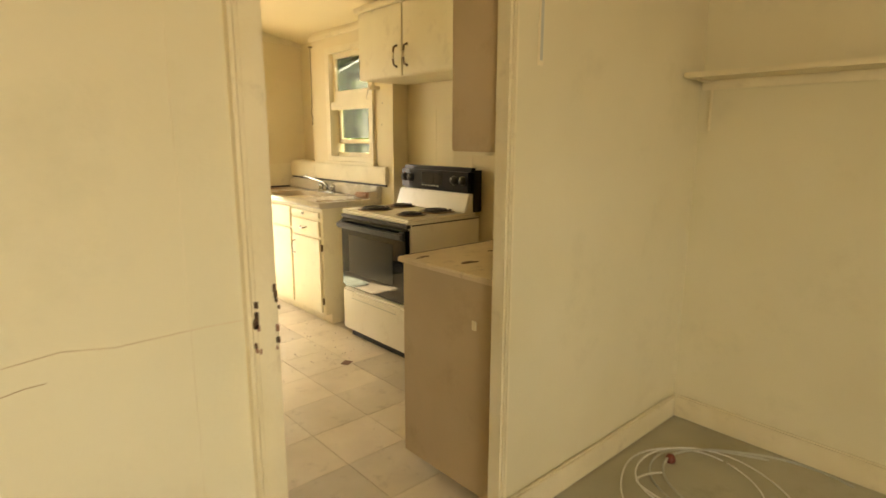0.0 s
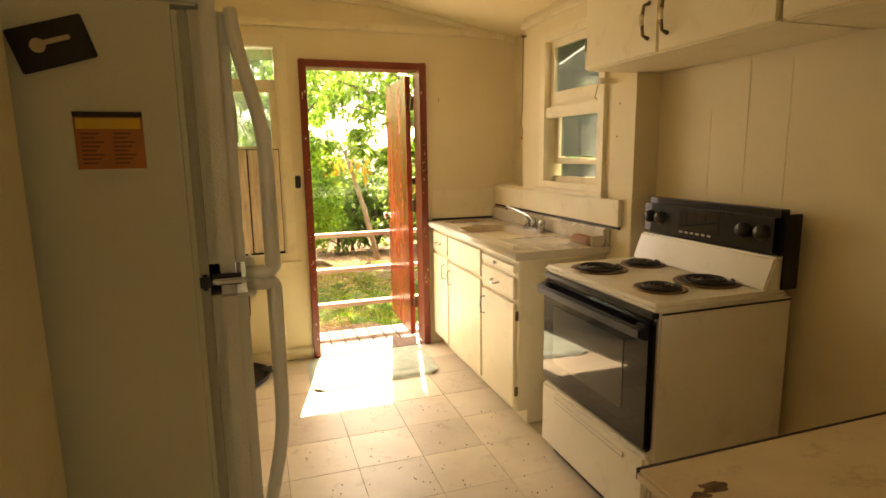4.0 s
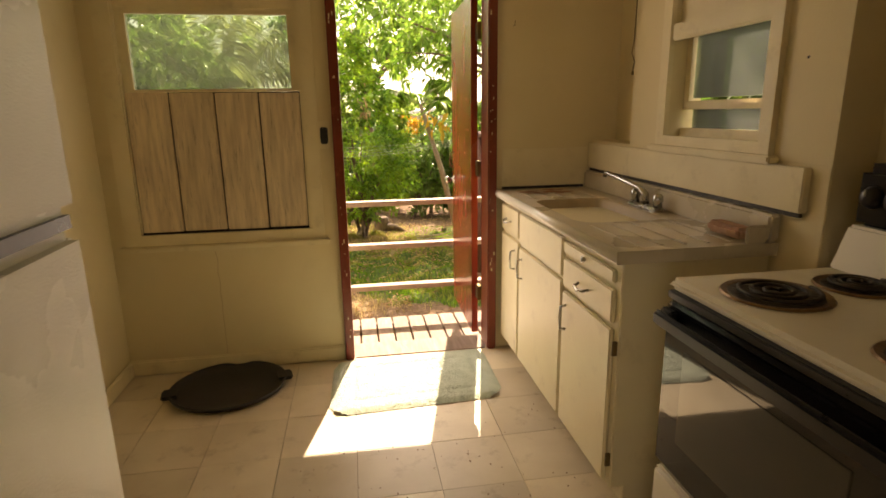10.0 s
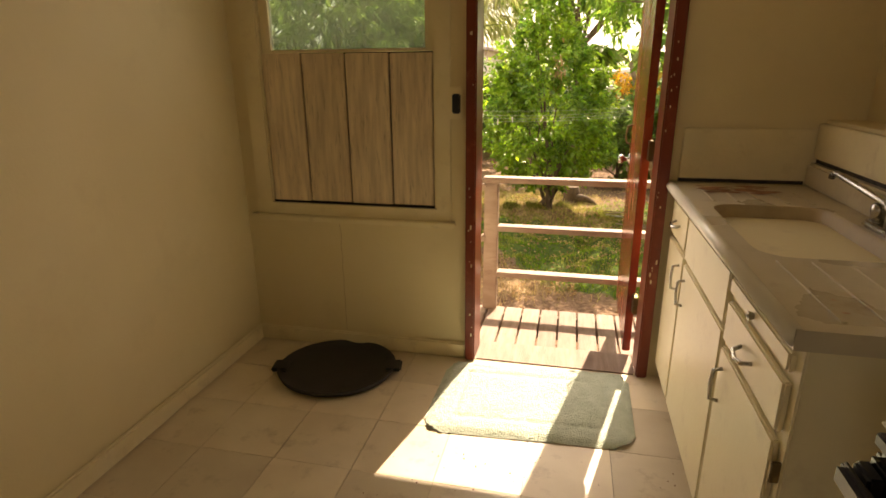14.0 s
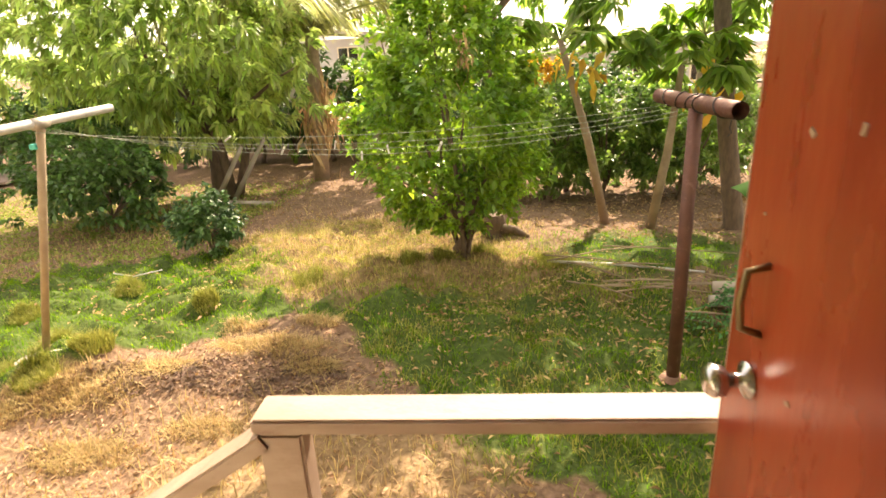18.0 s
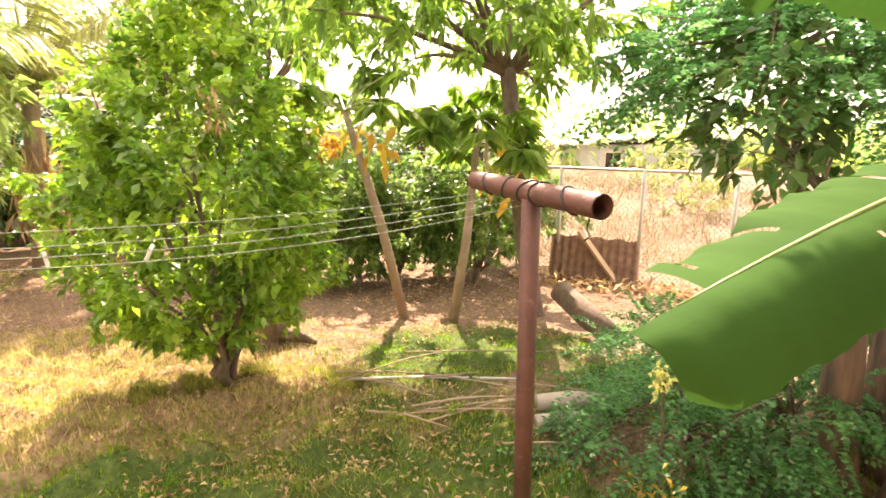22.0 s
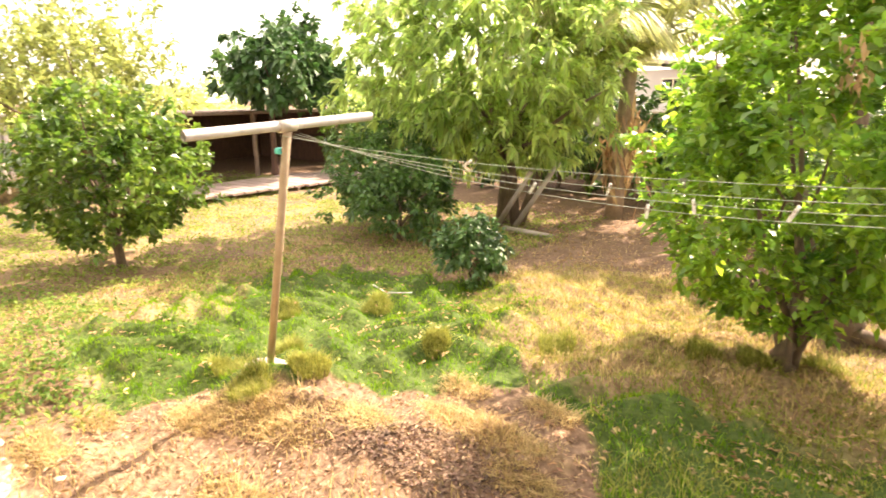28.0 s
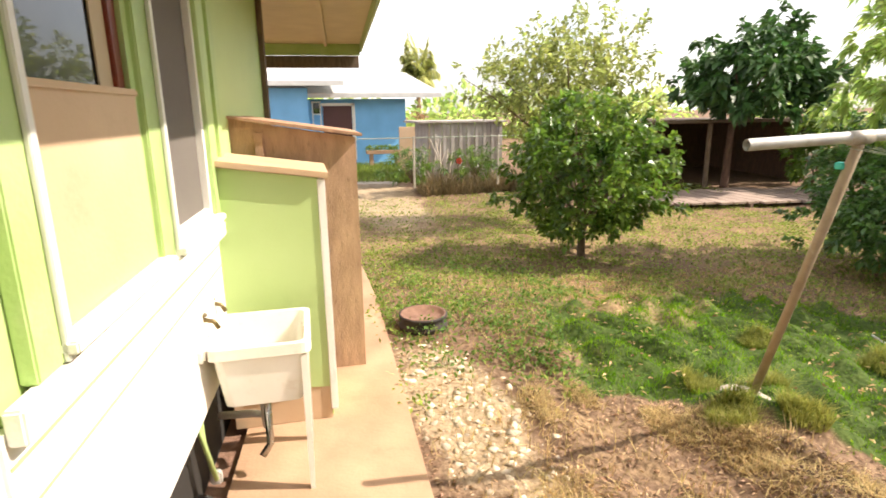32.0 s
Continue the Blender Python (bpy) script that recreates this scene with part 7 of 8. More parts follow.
for cx, cy, r, sd in ((3.2, -1.1, 1.0, 1), (3.4, 0.6, 0.9, 2), (3.3, -2.4, 0.9, 3)):
    tree("side_bush", on_ground(cx, cy), "leafy bush beside the house outside the sink window", "bush", BARK, LEAF_CITRUS, 0.05, 0.4, (cx, cy, 1.2), (r, 0.95, 1.5), 330, 24, (0.13, 0.5), 330 + sd, 0.25, 0.4, n_limbs=8, rise=0.5)
tree("low_shrub", on_ground(-2.73, 5.92), "low dark green shrub on the lawn", "bush", BARK, LEAF_DEEP, 0.03, -0.6, (-2.73, 5.92, -0.24), (0.31, 0.3, 0.31), 90, 30, (0.075, 0.5), 51, 0.12, 0.4, n_limbs=6, rise=0.5)
tree("low_shrub", on_ground(-5.0, 7.5), "low spreading green shrub under the big tree", "bush", BARK, LEAF_VINE, 0.03, -0.5, (-5.0, 7.5, -0.1), (1.05, 0.7, 0.65), 190, 30, (0.10, 0.48), 52, 0.2, 0.4, n_limbs=6, rise=0.5)
tree("low_shrub", on_ground(-5.9, 8.4), "dense green shrub at the edge of the big tree", "bush", BARK, LEAF_VINE, 0.03, -0.5, (-5.9, 8.4, 0.1), (0.85, 0.8, 0.9), 190, 28, (0.11, 0.48), 57, 0.22, 0.4, n_limbs=6, rise=0.5)


def feathery(name, base, centre, radii, n, L, seed, label, category, leaflet=0.032, trunk=0.03):
    """A bush of drooping compound leaves, each a fine stalk with two rows of small round leaflets."""
    rng = np.random.default_rng(seed)
    o = thing(name, base, label, category)
    c, r = np.array(centre), np.array(radii)
    b = np.array(base)
    part("trunk", tube([tuple(b - [0, 0, 0.05]), tuple(b * 0.6 + c * 0.4), tuple(c)], [trunk, trunk * 0.8, trunk * 0.4], 8), BARK, o, smooth=True)
    d = unit(rng.normal(size=(n, 3)))
    d[:, 2] = np.abs(d[:, 2]) * 1.1 - 0.45
    foot = c + d * r * rng.uniform(0.25, 0.95, (n, 1)) ** 0.6
    P, D, W = [], [], []
    for k in range(n):
        ln = L * rng.uniform(0.6, 1.25)
        way = unit((d[k] * [1, 1, 0.5] + rng.normal(size=3) * 0.45)[None])[0]
        s = np.linspace(0.1, 1, 11)[:, None]
        ridge = foot[k] + way * ln * s - np.array([0, 0, 1.0]) * ln * 0.35 * s ** 2
        side = unit(np.cross(way, [0, 0, 1.0])[None])[0]
        for sg in (1, -1):
            for q in (0.35, 0.75, 1.1):
                P.append(ridge + sg * side * leaflet * q * 1.6 * (1.15 - s)), D.append(np.tile(side * sg + way * 0.6, (11, 1)) + rng.normal(size=(11, 3)) * 0.3), W.append(np.full(11, leaflet) * rng.uniform(0.75, 1.2, 11))
        if k % 9 == 0:
            part("limb", tube([tuple(c + (foot[k] - c) * 0.1 - [0, 0, 0.03]), tuple((c + foot[k]) / 2 + [0, 0, 0.05]), tuple(foot[k]), tuple(ridge[-1])], [trunk * 0.35, trunk * 0.25, 0.005, 0.002], 5), BARK, o, smooth=True)
    P, D, W = np.concatenate(P), np.concatenate(D), np.concatenate(W)
    part("crown", leaf_cloud(P, D, W, W * 0.62, rng, 0.15), LEAF_FERN, o)
    return o


feathery("moringa_bush", on_ground(2.75, 3.45), (2.7, 3.45, -0.25), (0.75, 0.7, 0.5), 190, 0.34, 53, "feathery fine-leaved green bush", "bush")
feathery("moringa_bush", on_ground(2.25, 2.75), (2.25, 2.75, -0.5), (0.45, 0.4, 0.3), 70, 0.26, 59, "low feathery fine-leaved green shoots", "bush")
feathery("moringa_bush", on_ground(3.7, 4.6), (3.6, 4.5, -0.25), (0.75, 0.6, 0.4), 120, 0.34, 54, "feathery fine-leaved green bush", "bush")
feathery("moringa_bush", on_ground(4.3, 3.5), (4.2, 3.45, 0.15), (0.8, 0.55, 0.75), 170, 0.38, 61, "feathery green bush behind the banana stems", "bush", 0.036)
feathery("moringa_bush", on_ground(3.0, 3.1), (2.95, 3.05, 0.0), (0.45, 0.3, 0.45), 90, 0.3, 62, "feathery green shoots before the banana stems", "bush")
feathery("broad_leaf_tree", on_ground(4.7, 4.3), (4.35, 4.6, 2.0), (1.3, 1.1, 1.2), 330, 0.5, 55, "fine-leaved green tree over the banana plant", "tree", 0.055, 0.07)
feathery("broad_leaf_tree", on_ground(5.6, 3.3), (5.2, 3.2, 1.75), (0.95, 1.0, 1.0), 190, 0.5, 58, "leafy fine-leaved tree behind the banana plant", "tree", 0.055, 0.06)
tree("climbing_vine", on_ground(4.1, 3.9), "tall broad-leaved climber beside the banana plant", "climber", BARK, LEAF_VINE, 0.03, 0.9, (3.75, 4.15, 1.5), (0.45, 0.45, 0.8), 80, 10, (0.14, 0.55), 56, 0.25, 0.3, n_limbs=9, rise=0.2, droop=0.4)


yr = np.random.default_rng(77)
sprig = thing("yellow_sprig", (2.1, 2.98, 0.3), "sprig of yellowed leaves on the feathery bush", "leaves")
part("stalk", tube([on_ground(2.35, 3.2, 0.0), (2.2, 3.08, 0.1), (2.1, 2.98, 0.36)], 0.006, 5), BARK, sprig)
q = yr.normal(size=(70, 3)) * [0.024, 0.024, 0.03] + [2.1, 2.98, 0.31]
part("leaves", leaf_cloud(q, yr.normal(size=(70, 3)) + [0, -0.5, -0.3], np.full(70, 0.035), np.full(70, 0.018), yr, 0.3), LEAF_PALEYELLOW, sprig)
dry = thing("dead_sprig", on_ground(2.2, 3.05), "orange-brown dead sprig standing in the feathery bush", "leaves")
part("stalk", tube([on_ground(2.2, 3.05), (2.2, 3.04, -0.4), (2.17, 3.02, -0.22)], 0.005, 5), BARK, dry)
q = yr.normal(size=(60, 3)) * [0.07, 0.06, 0.06] + [2.18, 3.03, -0.32]
part("leaves", leaf_cloud(q, yr.normal(size=(60, 3)) * 0.6 + [0, -0.2, 0.3], np.full(60, 0.06), np.full(60, 0.02), yr, 0.3), LEAF_YELLOW, dry, "dry orange leaves")
q = yr.normal(size=(60, 3)) * [0.04, 0.04, 0.11] + [0.27, 4.55, 1.42]
part("dead_leaves", leaf_cloud(q, yr.normal(size=(60, 3)) * 0.5 + [0, 0, -0.8], np.full(60, 0.06), np.full(60, 0.025), yr, 0.4), LEAF_DEAD, garden, "cluster of dead brown leaves")


def frond(base, tip, sag, n, L, rng):
    base, tip = np.array(base, float), np.array(tip, float)
    s = np.linspace(0, 1, n)[:, None]
    ridge = base + (tip - base) * s + np.array([0, 0, 1.0]) * (sag * 4 * s * (1 - s))
    ahead = unit(np.gradient(ridge, axis=0))
    side = unit(np.cross(ahead, [0, 0, 1.0]))
    pts = np.concatenate([ridge, ridge])
    dirs = np.concatenate([side + 0.5 * ahead - [0, 0, 0.35], -side + 0.5 * ahead - [0, 0, 0.35]])
    ln = L * np.concatenate([np.sin(np.pi * (0.12 + 0.8 * s[:, 0]))] * 2)
    return ridge, pts, dirs, ln


def palm(base, top, fr, L, seed, label, leafw=0.1):
    rng = np.random.default_rng(seed)
    o = thing("palm_tree", base, label, "palm tree")
    b, t = Vector(base), Vector(top)
    part("trunk", tube([b - Vector((0, 0, 0.05)), b + (t - b) * 0.3, b + (t - b) * 0.7, t], [0.17, 0.14, 0.13, 0.12], 10), BARK_PALE, o, smooth=True)
    P, D, LN = [], [], []
    for k in range(fr):
        a = 2 * math.pi * k / fr + rng.uniform(-0.2, 0.2)
        lift = (k * 0.618) % 1
        rise, reach = 3.4 * lift - 0.2, L * (1.05 - 0.72 * lift)
        tip = (t.x + reach * math.cos(a), t.y + reach * math.sin(a), t.z + rise)
        ridge, p, d, ln = frond(t, tip, 0.55 - 0.12 * rise, 110, 0.85, rng)
        part("rachis", tube([tuple(r) for r in ridge[::5]], [0.03 - 0.002 * q for q in range(len(ridge[::5]))], 5), BANANA_RIB, o)
        P.append(p), D.append(d), LN.append(ln)
    P, D, LN = np.concatenate(P), np.concatenate(D), np.concatenate(LN)
    part("fronds", leaf_cloud(P, D + rng.normal(size=D.shape) * 0.08, LN, LN * leafw, rng, 0.5, 0.1), LEAF_PALM, o)
    dead = rng.normal(size=(180, 3)) * [0.2, 0.2, 0.35] + [t.x, t.y, (b.z + t.z) / 2]
    part("dead_husk", leaf_cloud(dead, np.tile([0.1, -0.2, -1.0], (180, 1)) + rng.normal(size=(180, 3)) * 0.3, rng.uniform(0.25, 0.6, 180), rng.uniform(0.04, 0.1, 180), rng, 0.2), LEAF_DEAD, o, "shaggy dead fibre on the trunk")
    return o


palm(on_ground(-2.95, 11.3), (-2.85, 11.4, 1.95), 22, 3.2, 61, "coconut palm with arching fronds and shaggy trunk", 0.045)
palm(on_ground(-34, 7.5), (-34, 7.5, 2.9), 13, 1.5, 62, "distant palm behind the blue house", 0.12)


def papaya(base, top, seed, crown_r):
    rng = np.random.default_rng(seed)
    o = thing("papaya_tree", base, "slender papaya tree with a pale leaning trunk", "papaya tree")
    b, t = Vector(base), Vector(top)
    part("trunk", tube([b - Vector((0, 0, 0.05)), b + (t - b) * 0.5 + Vector((0.03, 0, 0)), t], [0.055, 0.045, 0.03], 9), BARK_PALE, o, smooth=True)
    P, D, LN = [], [], []
    for k in range(16):
        a, e = rng.uniform(0, 2 * math.pi), rng.uniform(-0.2, 0.9)
        tip = np.array(t) + crown_r * np.array([math.cos(a) * math.cos(e), math.sin(a) * math.cos(e), math.sin(e) * 0.8])
        part("stalk", tube([t, (Vector(tip) + t) / 2 + Vector((0, 0, 0.05)), tip], 0.008, 5), BANANA_RIB, o)
        n = 9
        th = np.linspace(-2.4, 2.4, n)
        outv = unit((tip - np.array(t))[None])[0]
        sidev = unit(np.cross(outv, [0, 0, 1.0])[None])[0]
        for q in range(3):
            P.append(np.tile(tip, (n, 1)) + rng.normal(size=(n, 3)) * 0.01), D.append(np.cos(th)[:, None] * outv + np.sin(th)[:, None] * sidev + [0, 0, -0.35] + rng.normal(size=(n, 3)) * 0.1), LN.append(np.full(n, rng.uniform(0.2, 0.3)))
    P, D, LN = np.concatenate(P), np.concatenate(D), np.concatenate(LN)
    part("crown", leaf_cloud(P, D, LN, LN * 0.36, rng, 0.25), LEAF_MANGO, o)
    yl = rng.normal(size=(14, 3)) * 0.12 + np.array(t) + [0.25, -0.1, -0.25]
    part("yellow_leaves", leaf_cloud(yl, rng.normal(size=(14, 3)) * 0.5 + [0, 0, -0.6], np.full(14, 0.2), np.full(14, 0.09), rng, 0.3), LEAF_YELLOW, o, "yellowing lower leaves")
    return o


papaya(on_ground(1.86, 6.67), (1.2, 6.15, 1.5), 71, 0.6)
papaya(on_ground(2.28, 6.35), (2.41, 6.1, 1.2), 72, 0.5)
papaya(on_ground(3.3, 8.4), (3.45, 8.4, 1.5), 73, 0.6)


# ---- banana ----
def banana_leaf(o, base, tip, rise, width, rng, near=0.72, far=0.2, splits=6, ends=(1.0, 1.0)):
    """A leaf with two half blades: near and far say how much each hangs, ends how far along the rib it reaches."""
    base, tip = np.array(base, float), np.array(tip, float)
    n, m = 84, 7
    s = np.linspace(0, 1, n)
    ridge = base + (tip - base) * s[:, None] + np.array([0, 0, 1.0]) * (rise * 4 * s * (1 - s))[:, None]
    ahead = unit(np.gradient(ridge, axis=0))
    side = unit(np.cross(ahead, [0, 0, 1.0]))
    up = np.cross(side, ahead)
    w = width * np.clip(s / 0.12 + 0.25, 0, 1) * (1 - 0.22 * s) * np.clip((1.03 - s) / 0.06, 0.25, 1) ** 0.5
    for sg, hang, end in ((-1, near, ends[0]), (1, far, ends[1])):
        cuts = sorted(rng.choice(np.arange(6, n - 6), splits, replace=False))
        co, quads = [], []
        last = int((n - 1) * end)
        lobe = np.zeros(n)
        for k, c in enumerate(cuts):
            lobe[c:] = rng.uniform(-0.14, 0.10)
        for i in range(last + 1):
            for j in range(m):
                u = j / (m - 1)
                gap = (0.02 if i in cuts else -0.02 if i - 1 in cuts else 0) * u * u
                drop = hang * u * u
                co.append(ridge[i] + sg * side[i] * w[i] * (u * (1 - 0.55 * hang * u)) + up[i] * w[i] * (0.10 * u - drop) + ahead[i] * (gap - 0.10 * u * w[i]) + up[i] * w[i] * (lobe[i] * u * u + 0.03 * u * math.sin(60 * s[i]) + 0.012 * u * math.sin(150 * s[i])))
        for i in range(last):
            for j in range(m - 1):
                if (i in cuts) and j > 1:
                    continue
                quads.append((i * m + j, (i + 1) * m + j, (i + 1) * m + j + 1, i * m + j + 1))
        me = raw_mesh(np.array(co), np.array(quads).ravel(), np.full(len(quads), 4))
        me.polygons.foreach_set("use_smooth", [True] * len(me.polygons))
        part("leaf_blade", me, BANANA_LEAF, o)
    part("midrib", tube([tuple(r) for r in ridge[::7]], [0.018 - 0.0014 * k for k in range(len(ridge[::7]))], 7), BANANA_RIB, o, "pale yellow-green midrib", True)


banana = thing("banana_plant", (3.4, 2.75, GZ), "clump of banana stems with broad split leaves", "banana plant")
brg = np.random.default_rng(81)
for (x, y), (tx, ty), h, r in (((3.15, 2.95), (2.95, 2.85), 0.95, 0.13), ((3.4, 2.7), (3.35, 2.6), 1.1, 0.15), ((3.7, 2.75), (3.85, 2.65), 1.2, 0.14), ((3.55, 3.0), (3.6, 3.1), 1.3, 0.13), ((3.85, 2.45), (4.0, 2.2), 1.2, 0.14), ((3.95, 2.9), (4.2, 2.8), 1.0, 0.12)):
    part("stem", tube([(x, y, GZ - 0.03), (x, y, GZ + 0.12), ((x + tx) / 2, (y + ty) / 2, GZ + h * 0.6), (tx, ty, GZ + h + 0.4)], [r * 1.2, r * 0.92, r * 0.68, r * 0.42], 12), BANANA_TRUNK, banana, smooth=True)
part("leaf_stalk", tube([(3.3, 2.55, 0.75), (3.5, 2.46, 1.1), (3.3, 2.44, 1.34)], [0.04, 0.032, 0.024], 8), BANANA_RIB, banana, smooth=True)
part("leaf_stalk", tube([(3.5, 2.5, 0.75), (3.65, 2.35, 1.25), (3.4, 2.2, 1.5)], [0.04, 0.032, 0.024], 8), BANANA_RIB, banana, smooth=True)
banana_leaf(banana, (3.3, 2.44, 1.34), (1.31, 2.19, 0.88), 0.055, 0.36, brg, 0.62, 0.2, 5, (1.0, 0.88))
banana_leaf(banana, (3.4, 2.2, 1.48), (1.78, 2.3, 1.82), 0.05, 0.44, brg, 0.75, 0.3, 4)

for a, b in (((3.55, 2.25), (4.1, 2.0)), ((3.3, 2.35), (3.0, 2.2))):
    part("old_stem", tube([on_ground(*a, 0.06), on_ground((a[0] + b[0]) / 2, (a[1] + b[1]) / 2, 0.08), on_ground(*b, 0.05)], [0.09, 0.1, 0.08], 10), BANANA_TRUNK, banana, "cut dead stem on the ground", True)

# ---- logs, sticks and timber on the ground ----
logp = thing("fallen_log", on_ground(3.45, 5.7), "short leaning dead log", "log")
part("log", tube([(3.33, 6.05, -0.25), (3.44, 5.65, -0.42), (3.54, 5.22, -0.55)], [0.11, 0.12, 0.1], 10), BARK, logp, smooth=True)
for (a, b, r, lab) in (((2.14, 4.17, -0.40), (2.62, 4.04, -0.40), 0.055, "grey cut log in the grass"), ((2.04, 3.98, -0.42), (2.45, 3.86, -0.42), 0.045, "grey split log in the grass")):
    solid("cut_log", tube([a, ((a[0] + b[0]) / 2, (a[1] + b[1]) / 2 + 0.03, (a[2] + b[2]) / 2 + 0.01), b], [r, r * 1.05, r * 0.9], 10), CEMENT, lab, "log", smooth=True)
srn = random.Random(12)
for k in range(18):
    x, y, a, ln = srn.uniform(0.9, 2.2), srn.uniform(3.7, 5.3), srn.uniform(-0.8, 0.35), srn.uniform(0.3, 1.2)
    p0, p1 = (x, y, GZ + 0.06), (x + ln * math.cos(a), y + ln * math.sin(a), GZ + 0.05)
    solid("dry_stick", tube([p0, ((p0[0] + p1[0]) / 2, (p0[1] + p1[1]) / 2 + srn.uniform(-0.06, 0.06), GZ + 0.08), p1], [0.008, 0.007, 0.004], 6), BARK_PALE, "long dry stick lying in the grass", "stick", "dry sticks on the lawn", smooth=True)
for a, b in ((on_ground(-3.9, 9.2, 0.03), (-3.3, 9.5, 0.3)), (on_ground(-4.2, 9.1, 0.03), (-3.5, 8.9, 0.2)), (on_ground(-3.9, 8.8, 0.04), on_ground(-3.1, 8.9, 0.04))):
    solid("dead_branch", tube([a, b], [0.05, 0.035], 8), CEMENT, "grey dead branch leaning under the tree", "branch", "dead branches", smooth=True)

solid("dry_stick", tube([on_ground(0.95, 4.97, 0.05), on_ground(1.58, 4.82, 0.06), on_ground(2.23, 4.58, 0.05)], [0.014, 0.013, 0.01], 7), PVC, "long pale bare stick lying in the grass", "stick", "dry sticks on the lawn", smooth=True)
solid("dry_stick", tube([on_ground(-3.3, 5.0, 0.05), on_ground(-3.0, 4.85, 0.06), on_ground(-2.7, 4.85, 0.05)], [0.008, 0.008, 0.006], 6), PVC, "pale bent stick on the green lawn", "stick", "dry sticks on the lawn", smooth=True)

stump = thing("tree_stump", on_ground(0.5, 6.15), "dark weathered tree stump behind the garden tree", "stump")
part("stump", lathe([(0.02, 0.30), (0.11, 0.28), (0.13, 0.2), (0.12, 0.08), (0.19, 0.0), (0.2, -0.05)], on_ground(0.5, 6.15), 11), BARK, stump, smooth=False)
part("root", tube([on_ground(0.57, 6.1, 0.1), on_ground(0.72, 6.0, 0.05), on_ground(0.87, 5.95, 0.0)], [0.07, 0.05, 0.02], 7), BARK, stump, smooth=True)
tree("yellow_bush", on_ground(1.9, 13.2), "small bush with yellow leaves by the back wall", "bush", BARK, LEAF_YELLOW, 0.03, 0.2, (1.9, 13.1, 0.95), (0.5, 0.4, 0.4), 40, 22, (0.13, 0.5), 401, 0.15, 0.3, n_limbs=5, rise=0.5)

# ---- fence and neighbours ----
fence = thing("chain_link_fence", (6.2, 8.0, GZ), "rusty chain-link fence with pale pipe posts", "fence")
FA, FB = Vector((3.75, 9.1, GZ - 0.4)), Vector((7.85, 5.2, GZ - 0.4))
fd = (FB - FA).normalized()
for k in range(6):
    q = FA + (FB - FA) * (k / 5)
    part("post", tube([q, q + Vector((0, 0, 1.72))], 0.028, 8), GALV, fence, smooth=True)
part("top_rail", tube([FA + Vector((0, 0, 1.7)), FB + Vector((0, 0, 1.7))], 0.02, 8), GALV, fence, smooth=True)
wires = bmesh.new()
Lf = (FB - FA).length
k = -1.6
while k < Lf:
    for sg in (1, -1):
        s0, s1 = (k, k + 1.6) if sg > 0 else (k + 1.6, k)
        z0, z1 = 0.02, 1.62
        if min(s0, s1) < 0 or max(s0, s1) > Lf:
            c0, c1 = min(max(s0, 0), Lf), min(max(s1, 0), Lf)
            z0, z1 = 0.02 + 1.6 * (c0 - s0) / (s1 - s0), 0.02 + 1.6 * (c1 - s0) / (s1 - s0)
            s0, s1 = c0, c1
        tube([FA + fd * s0 + Vector((0, 0, z0)), FA + fd * s1 + Vector((0, 0, z1))], 0.003, 3, wires, cap=False)
    k += 0.075
part("mesh_wire", wires, GALV, fence, "rusty woven wire")
sheet, sheet_m = bmesh.new(), Matrix.Translation((4.85, 7.85, GZ - 0.38)) @ Matrix.Rotation(radians(-44), 4, "Z") @ Matrix.Rotation(radians(-12), 4, "X")
rows = [[sheet.verts.new(sheet_m @ Vector((-0.62 + 0.028 * k, 0.014 * math.sin(1.571 * k) + dy, z if z == 0 else z + 0.015 * math.sin(0.6 * k)))) for k in range(45)] for dy, z in ((0, 0), (0, 0.72), (0.003, 0.72), (0.003, 0))]
for a, b in ((0, 1), (1, 2), (2, 3), (3, 0)):
    for k in range(44):
        sheet.faces.new((rows[a][k], rows[a][k + 1], rows[b][k + 1], rows[b][k]))
for k in (0, 44):
    sheet.faces.new([r[k] for r in rows])
bmesh.ops.recalc_face_normals(sheet, faces=sheet.faces)
solid("old_sheet", sheet, RUSTSOIL, "rusty brown corrugated sheet leaning on the fence", "sheet")
hp = np.random.default_rng(66)
n = 900
q = np.stack([hp.uniform(3.9, 5.9, n), hp.uniform(6.6, 8.6, n), np.zeros(n)], -1)
q = q[np.abs((q[:, 0] - 3.75) * 0.69 + (q[:, 1] - 9.1) * 0.725 + 0.35) < 0.42]
q[:, 2] = GZ + bump_h(q[:, 0], q[:, 1]) + hp.uniform(0.01, 0.12, len(q))
solid("garden_rubbish", leaf_cloud(q, hp.normal(size=(len(q), 3)) * [1, 1, 0.5], hp.uniform(0.08, 0.22, len(q)), hp.uniform(0.03, 0.07, len(q)), hp, 0.1, 0.4), LEAF_DEAD, "heap of pale dead leaves and husks along the fence", "leaves", kind="stuff")
solid("leaning_plank", tube([(4.75, 8.05, GZ + 0.42), (5.15, 7.62, -0.75), (5.2, 7.57, gz(5.2, 7.57) + 0.01)], [0.045, 0.045, 0.04], 4), PLYPALE, "pale plank leaning on the fence", "plank")


